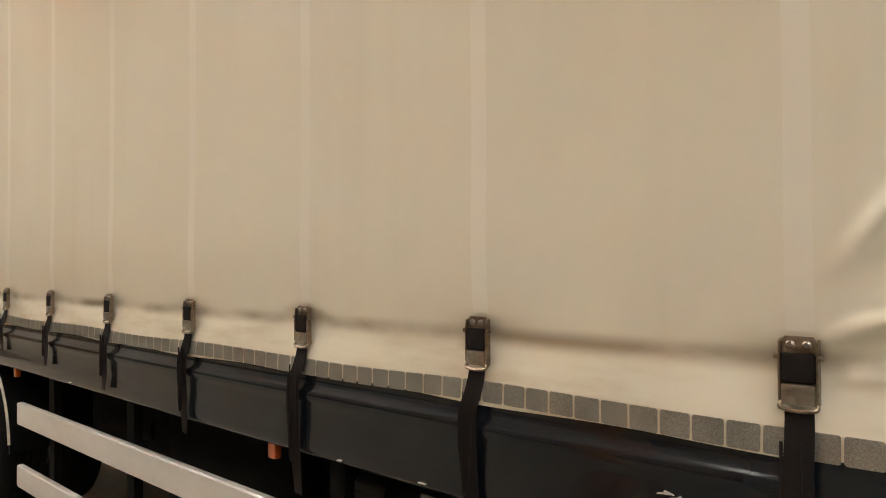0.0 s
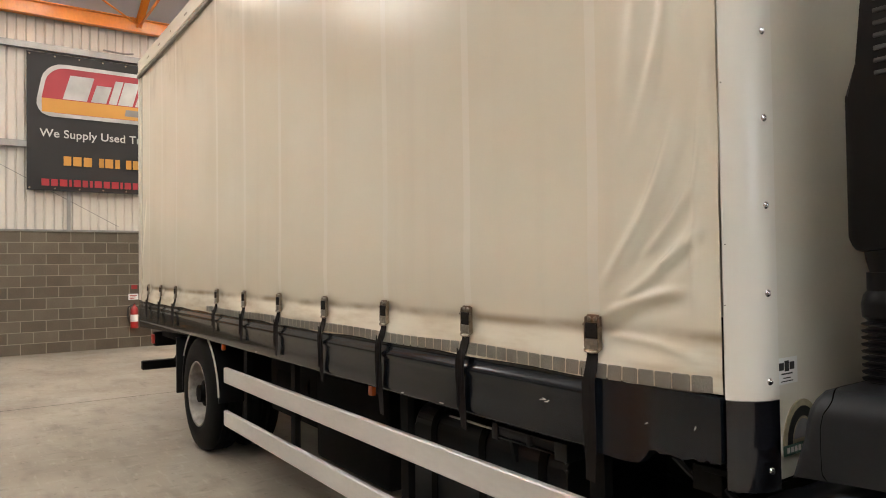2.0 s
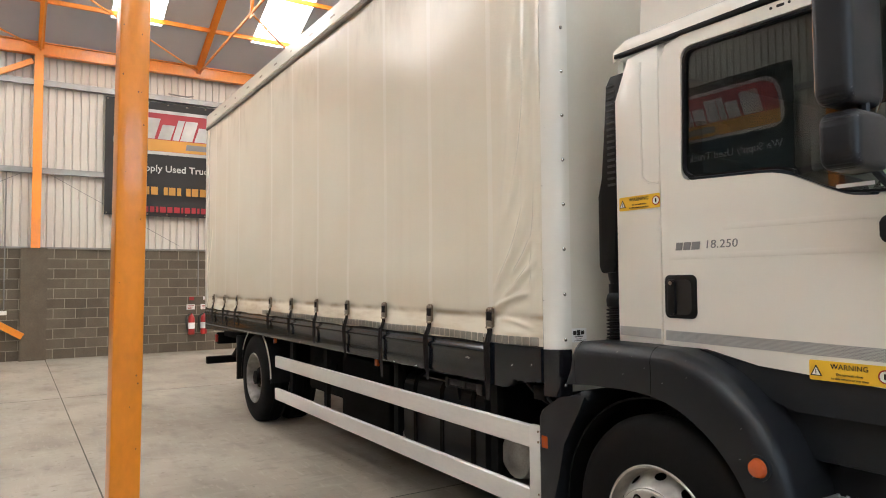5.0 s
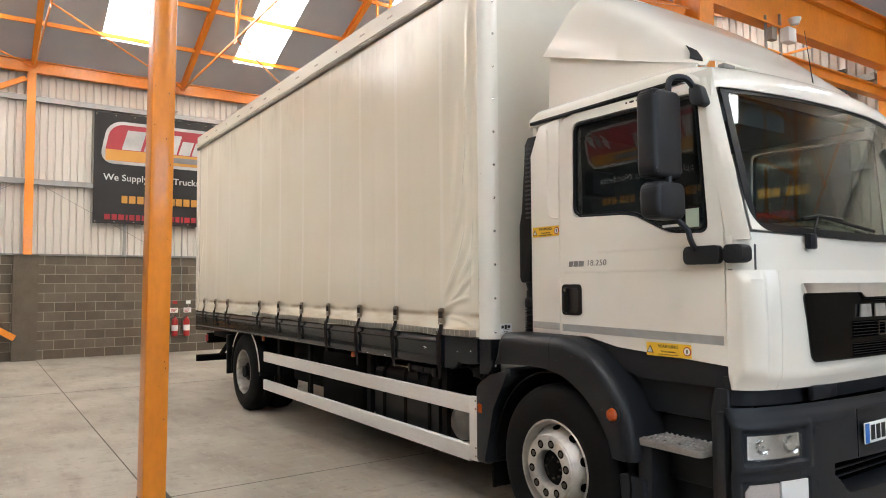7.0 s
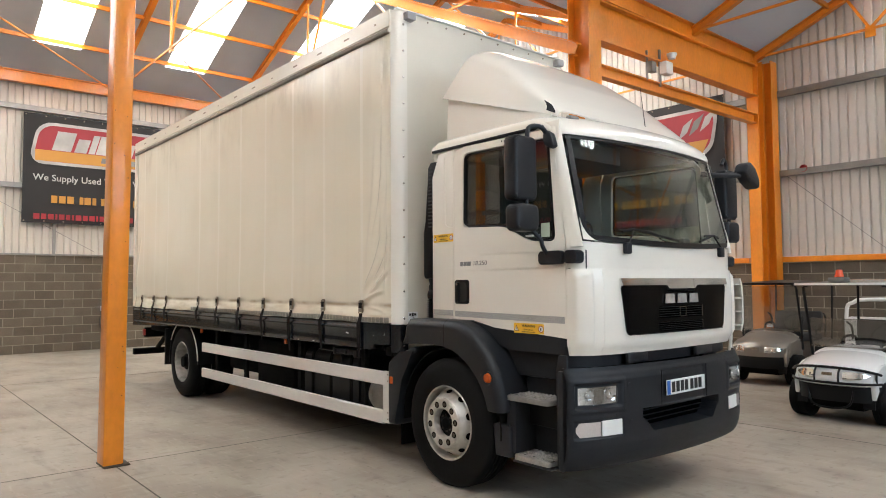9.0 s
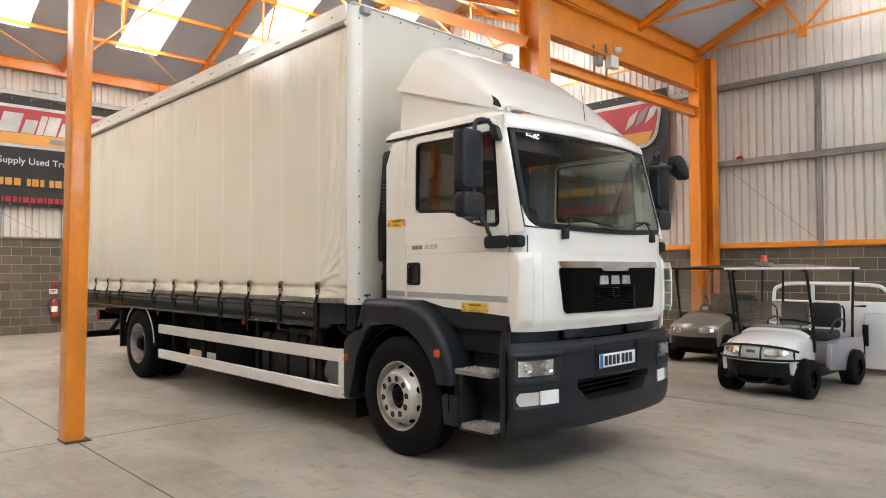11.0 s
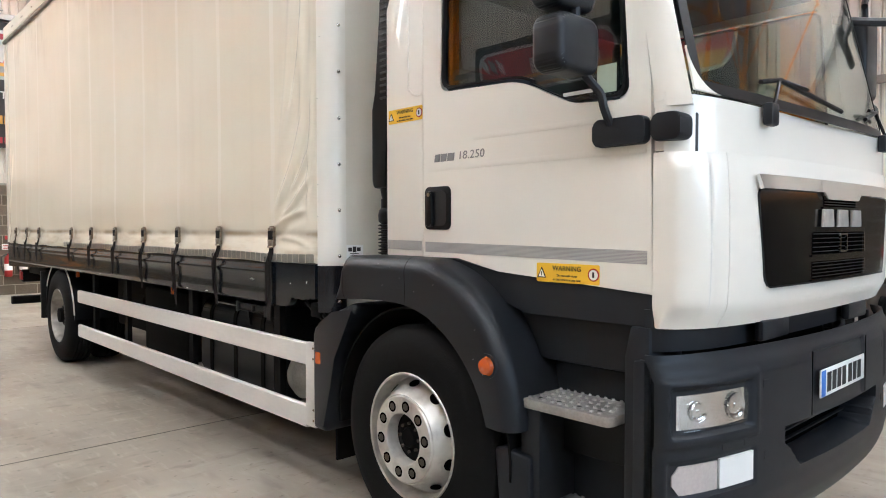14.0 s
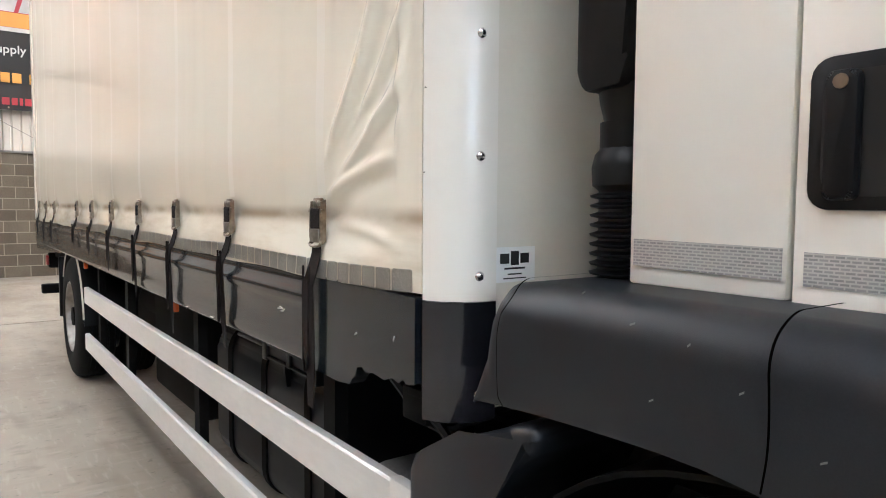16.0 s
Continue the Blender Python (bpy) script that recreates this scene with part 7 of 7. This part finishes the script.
# ---------------------------------------------------------------- golf carts
def cart(name, label, shell, side, m, screen_low, beacon):
    """A golf cart built at the origin with its nose to -y, then set at m."""
    c = thing(name, 0, 0, 0, label, "golf cart")
    # wheels
    for x in (-0.55, 0.55):
        for y in (0.0, 1.65):
            r = 0.265
            w = new("wheel")
            w.parent = c
            w.empty_display_size = 0.1
            prof = [(0.12, -0.115), (0.15, -0.13), (0.21, -0.13), (r, -0.10), (r, -0.03), (r - 0.008, -0.026), (r - 0.008, -0.018), (r, -0.014), (r, 0.014), (r - 0.008, 0.018), (r - 0.008, 0.026), (r, 0.03), (r, 0.10), (0.21, 0.13), (0.15, 0.13), (0.12, 0.115)]
            part("tyre", revolve(B(), prof, (x, y, r), 28, "x"), M_RUBBER, w)
            part("rim", revolve(B(), [(0.125, -0.08), (0.11, -0.03), (0.03, -0.02), (0, -0.02)] if x < 0 else [(0.125, 0.08), (0.11, 0.03), (0.03, 0.02), (0, 0.02)], (x, y, r), 18, "x"), M_BLACK, w)
    # front shell: a rounded cowl
    prof_c = [(0, -0.43, 0.28), (0.25, -0.465, 0.46), (0.45, -0.475, 0.60), (0.58, -0.455, 0.68), (0.68, -0.40, 0.735), (0.78, -0.29, 0.785), (0.90, -0.07, 0.845), (1.0, 0.16, 0.885)]

    def cowl(u, v):
        """Rounded nose: u across, v from the chin over the lamps to the top of the bonnet."""
        a = (u - 0.5) * 2
        k = max(i for i in range(len(prof_c) - 1) if prof_c[i][0] <= v + 1e-9)
        (v0, y0, z0), (v1, y1, z1) = prof_c[k], prof_c[k + 1]
        t = (v - v0) / (v1 - v0)
        y, z = y0 + (y1 - y0) * t, z0 + (z1 - z0) * t
        top = smooth01(0.5, 1.0, v)
        bend = abs(a)
        y += (0.17 * bend ** 2 + 0.10 * bend ** 7) * (1 - 0.85 * top)
        z -= (0.045 * bend ** 2 + 0.05 * bend ** 6) * smooth01(0.5, 0.72, v)
        return (a * (0.555 - 0.03 * top), y, z)
    part("front_cowl", thick(grid(B(), 20, 14, lambda u, v: cowl(u, 0.30 + 0.70 * v)), 0.02), shell, c)
    part("front_skirt", thick(grid(B(), 20, 6, lambda u, v: cowl(u, 0.02 + 0.29 * v)), 0.02), M_BLACK, c, "black lower front")
    part("cowl_top", thick(grid(B(), 16, 4, lambda u, v: (lambda p: (p[0], p[1] + (0.31 - p[1]) * v, p[2] + 0.07 * math.sin(v * 1.4)))(cowl(u, 1.0))), 0.015), shell, c)
    for s in (-1, 1):
        part("wheel_fender", thick(grid(B(), 10, 2, lambda u, v: (s * (0.36 + 0.15 * v), 0.0 + 0.30 * math.cos(math.pi * u), 0.22 + 0.30 * math.sin(math.pi * u))), 0.012), M_BLACK, c)
        hl = part("headlight", thick(grid(B(), 6, 4, lambda u, v: (lambda p: (p[0], p[1] - 0.012, p[2]))(cowl(0.5 + s * (0.17 + 0.26 * u), 0.40 + 0.03 * u + (0.19 - 0.04 * u) * (0.5 + (v - 0.5) * math.sin(math.pi * min(1, 0.15 + 0.85 * u) ** 0.8) ** 0.5)))), 0.012), M_LENS, c, "clear cart headlight")
        part("headlight_bowl", thick(grid(B(), 6, 3, lambda u, v: (lambda p: (p[0], p[1] - 0.026, p[2]))(cowl(0.5 + s * (0.22 + 0.12 * u), 0.45 + 0.07 * v))), 0.004), M_CHROME, hl)
    for s in (-1, 1):
        arc = [(0.31 * math.cos(radians(q)), 0.25 + 0.31 * math.sin(radians(q))) for q in range(25, 166, 20)]
        flank = [(-0.32, 0.50), (-0.27, 0.66), (-0.10, 0.745), (0.16, 0.785), (0.34, 0.80), (0.37, 0.42)] + arc
        part("flank", prism(B(), flank, "x", s * 0.47, s * 0.535, 0.012), shell, c)
    part("badge_panel", thick(grid(B(), 4, 4, lambda u, v: (lambda p: (p[0], p[1] - 0.012, p[2]))(cowl(0.40 + 0.20 * u, 0.40 + 0.22 * v))), 0.012), shell, c)
    part("badge_bar", thick(grid(B(), 4, 1, lambda u, v: (lambda p: (p[0], p[1] - 0.026, p[2]))(cowl(0.44 + 0.12 * u, 0.49 + 0.06 * v))), 0.008), M_STEEL, c)
    if screen_low:
        b = B()
        for v in (0.36, 0.66):
            tube(b, [(lambda p: (p[0] * 1.06, p[1] - 0.05, p[2]))(cowl(0.0 + 1.0 * k / 16, v)) for k in range(17)], 0.017, 6)
        tube(b, curve_pts([(-0.30, -0.40, 0.47), (-0.26, -0.42, 0.28), (-0.12, -0.45, 0.22), (0.12, -0.45, 0.22), (0.26, -0.42, 0.28), (0.30, -0.40, 0.47)], 4), 0.014, 6)
        for u in (0.02, 0.36, 0.64, 0.98):
            tube(b, [(lambda p: (p[0], p[1] - 0.045, p[2]))(cowl(u, 0.36 + 0.30 * k / 3)) for k in range(4)], 0.014, 6)
        part("bull_bar", b, M_BLACK, c, "black tube bull bar")
    # floor, seat pod, side panels
    part("floor_pan", box(B(), -0.52, 0.52, 0.30, 1.2, 0.28, 0.34, 0.01), M_BLACK, c)
    part("chassis", box(B(), -0.35, 0.35, -0.25, 2.0, 0.18, 0.28), M_CHASSIS, c)
    for s in (-1, 1):
        pts = [(0.78, 0.30), (0.86, 0.66), (1.20, 0.72), (2.05, 0.70), (2.10, 0.45), (1.95, 0.42)] + [(1.65 + 0.31 * math.cos(radians(a)), 0.24 + 0.31 * math.sin(radians(a))) for a in range(30, 181, 25)]
        part("side_panel", prism(B(), pts, "x", s * 0.50, s * 0.58, 0.01), side, c, "metallic side panel")
        part("arm_rest", tube(B(), curve_pts([(s * 0.5, 1.5, 0.80), (s * 0.52, 1.45, 0.98), (s * 0.52, 1.1, 0.98), (s * 0.5, 1.02, 0.80)], 4), 0.02, 6), M_BLACK, c)
    part("seat_pod", box(B(), -0.50, 0.50, 0.95, 2.0, 0.34, 0.70, 0.03), side, c)
    part("seat", box(B(), -0.50, 0.50, 0.88, 1.40, 0.70, 0.84, 0.05), M_SEAT, c, "dark padded bench seat")
    for s in (-1, 1):
        part("seat_back", box(B(), s * 0.25 - 0.23, s * 0.25 + 0.23, 1.40, 1.50, 0.86, 1.24, 0.05), M_SEAT, c)
    # roof on posts
    b = B()
    def rf(u, v):
        a, q = (u - 0.5) * 2, v
        return (a * 0.62, -0.10 + 1.95 * q, 1.78 + 0.06 * (1 - a * a) * math.sin(math.pi * min(1, q * 1.05)) ** 0.5)
    part("canopy", thick(grid(b, 18, 14, rf), 0.03), M_CANOPY if screen_low else M_BLACK, c, "ribbed cart canopy")
    part("canopy_edge", ring_frame(B(), rounded(-0.64, 0.64, -0.12, 1.87, 0.08), rounded(-0.60, 0.60, -0.08, 1.83, 0.06), "z", 1.757, 1.787), M_PLATEW if screen_low else M_BLACK, c)
    for s in (-1, 1):
        part("front_post", tube(B(), curve_pts([(s * 0.56, 0.30, 0.60), (s * 0.57, 0.24, 0.95), (s * 0.57, 0.10, 1.55), (s * 0.56, 0.06, 1.73), (s * 0.50, 0.06, 1.745)], 4), 0.022, 8), M_BLACK, c)
        part("rear_post", tube(B(), [(s * 0.56, 1.66, 0.68), (s * 0.57, 1.72, 1.74)], 0.020, 8), M_BLACK, c)
        part("rear_post", tube(B(), curve_pts([(s * 0.54, 1.40, 0.80), (s * 0.54, 1.42, 1.10), (s * 0.56, 1.30, 1.20)], 3), 0.016, 6), M_BLACK, c)
    top = 1.30 if screen_low else 1.72
    pane = part("screen", thick(grid(B(), 6, 6, lambda u, v: (-0.57 + 1.14 * u, 0.235 - 0.14 * v * (top - 0.92) / 0.8 - 0.03 * math.sin(math.pi * u), 0.92 + (top - 0.92) * v)), 0.005), M_PERSPEX, c, "clear cart windscreen")
    pane.visible_shadow = False
    part("screen_bar", box(B(), -0.57, 0.57, 0.205, 0.235, 0.905, 0.93, 0.005), M_PERSPEX, c)
    part("tax_card", box(B(), -0.06, 0.06, 0.19, 0.20, 0.98, 1.04), M_WHITE, c)
    b = B()
    sw = Matrix.Translation((0.27, 0.62, 1.08)) @ Matrix.Rotation(radians(50), 4, "X")
    tube(b, [sw @ Vector((0.17 * math.cos(a), 0.17 * math.sin(a), 0)) for a in [2 * math.pi * i / 22 for i in range(23)]], 0.014, 6)
    beam(b, sw @ Vector((-0.16, 0, 0)), sw @ Vector((0.16, 0, 0)), 0.03, 0.02)
    cyl(b, sw @ Vector((0, 0, 0)), (0.27, 0.32, 0.70), 0.02, 8)
    part("steering_wheel", b, M_BLACK, c)
    part("dash", box(B(), -0.54, 0.54, 0.24, 0.38, 0.72, 0.92, 0.03), M_BLACK, c)
    for s in (-1, 1):
        part("mud_shield", thick(grid(B(), 8, 2, lambda u, v: (s * (0.36 + 0.16 * v), 1.65 + 0.29 * math.cos(math.pi * u), 0.22 + 0.29 * math.sin(math.pi * u))), 0.01), M_BLACK, c)
        part("step_sill", box(B(), s * 0.50, s * 0.56, 0.30, 1.15, 0.24, 0.33, 0.01), M_BLACK, c)
    part("front_axle", cyl(B(), (-0.45, 0, 0.225), (0.45, 0, 0.225), 0.03, 8), M_CHASSIS, c)
    part("wind_deflector_edge", tube(B(), [(-0.57, 0.235 - 0.14 * (top - 0.92) / 0.8, top), (0.57, 0.235 - 0.14 * (top - 0.92) / 0.8, top)], 0.006, 6), M_PERSPEX, c)
    if beacon:
        part("beacon_base", box(B(), -0.13, 0.09, -0.10, 0.06, 1.80, 1.855, 0.006), M_GIRT, c)
        part("beacon", revolve(B(), [(0.058, 0), (0.056, 0.03), (0.048, 0.035), (0.044, 0.085), (0.03, 0.095), (0, 0.097)], (-0.01, -0.03, 1.865), 18, "z"), material("orange beacon", (0.85, 0.10, 0.03), 0.25, coat=0.5), c, "orange warning beacon")
    c.matrix_basis = m @ Matrix.Diagonal((0.86, 1, 0.935, 1))
    return c


cart("golf_cart", "white golf cart with grey canopy and orange beacon", M_CARTW, M_CARTS, pose(2.09, 6.70, 0, 0, 0, -3), True, True)
cart("golf_cart", "bronze golf cart with a black canopy by the wall", M_CARTB, M_CARTB, pose(0.02, 9.15, 0, 0, 0, 2), False, False)

# white pickup bed and frame behind the carts
pk = thing("utility_trailer", 2.9, 9.9, 0, "white open utility truck bed with hoop frame", "utility truck")
part("hoop", tube(B(), curve_pts([(1.12, 9.6, 0.5), (1.13, 9.6, 1.22), (1.23, 9.6, 1.35), (1.45, 9.6, 1.40), (2.55, 9.6, 1.39), (2.80, 9.6, 1.30), (2.92, 9.6, 1.05), (2.93, 9.6, 0.5)], 5), 0.03, 8), M_PLATEW, pk)
part("front_board", box(B(), 1.12, 2.9, 9.65, 9.75, 0.55, 1.12, 0.03), M_PLATEW, pk)
part("hoop_bar", box(B(), 1.72, 1.77, 9.58, 9.62, 1.1, 1.39), M_PLATEW, pk)
part("hoop_bar", box(B(), 2.30, 2.35, 9.58, 9.62, 1.1, 1.39), M_PLATEW, pk)
part("bed", box(B(), 1.2, 3.4, 9.75, 11.6, 0.55, 0.7, 0.02), M_CARTW, pk)
part("bed_side", box(B(), 3.36, 3.42, 9.75, 11.6, 0.6, 1.05, 0.02), M_PLATEW, pk)
part("tail_board", box(B(), 2.55, 3.6, 9.36, 9.42, 0.1, 0.96, 0.02), M_CARTW, pk, "white panel leaning beside the bed")
part("hinge_block", box(B(), 2.53, 2.61, 9.33, 9.36, 0.45, 0.78, 0.005), M_BLACK, pk)
part("loading_bar", tube(B(), [(2.35, 9.5, 0.35), (2.35, 9.5, 1.05), (2.55, 9.45, 1.06)], 0.02, 6), M_BLACK, pk)
for x in (1.75, 3.2):
    part("wheel", revolve(B(), [(0.15, -0.1), (0.28, -0.1), (0.30, -0.06), (0.30, 0.06), (0.28, 0.1), (0.15, 0.1)], (x, 10.9, 0.30), 24, "x"), M_RUBBER, pk)
part("underframe", box(B(), 1.7, 3.3, 9.7, 11.5, 0.32, 0.55), M_CHASSIS, pk)
rd = tagged(part("red_tool", box(B(), 3.02, 3.3, 9.62, 9.85, 1.12, 1.26, 0.03), M_RED), "small red machine on the white bed", "tool")

# ---------------------------------------------------------------- block work, course by course
def courses(parent, face, c0, c1, top, at, near0, near1, stuff_name, label):
    """Stretcher bond of 440 x 215 blocks with 10 mm joints. Blocks between near0 and near1 are single pieces."""
    h, L = 0.215, 0.436
    mesh_full = None
    rest = B()
    n = int(round(top / 0.225))
    hh = top / n
    count = 0
    for k in range(n):
        z = k * hh
        x = c0 - (0.225 if k % 2 else 0.0)
        while x < c1:
            a, b = max(x, c0), min(x + L, c1)
            if b - a > 0.05:
                piece = abs((b - a) - L) < 1e-6 and near0 < a and b < near1
                jit = random.uniform(-0.0015, 0.0015)
                args = (at - 0.03, at + 0.0 + jit, a, b, z + 0.007, z + hh - 0.007) if face == "x" else (a, b, at - 0.0 - jit, at + 0.03, z + 0.007, z + hh - 0.007)
                if piece and count < 290:
                    if mesh_full is None:
                        bm = B()
                        if face == "x":
                            box(bm, -0.03, 0.0, 0, L, 0.007, hh - 0.007)
                        else:
                            box(bm, 0, L, 0.0, 0.03, 0.007, hh - 0.007)
                        mesh_full = bpy.data.meshes.new("block")
                        bmesh.ops.recalc_face_normals(bm, faces=bm.faces)
                        bm.to_mesh(mesh_full)
                        bm.free()
                        mesh_full.materials.append(M_BLOCK)
                    ob = new("block", mesh_full)
                    ob.parent = parent
                    ob.matrix_basis = pose(at + jit, a, z) if face == "x" else pose(a, at - jit, z)
                    count += 1
                else:
                    box(rest, *args)
            x += L + 0.014
    tagged(part(stuff_name, rest, M_BLOCKS, parent, label, smooth=False), kind="stuff")


courses(wall_west, "x", YN, YF, BT_B - 0.01, XB, -4.5, 7.2, "block_field", "grey concrete blocks in courses")
courses(wall_north, "y", XB, XE, BT_F - 0.03, YF, -3.0, 7.0, "block_field", "grey concrete blocks in courses")
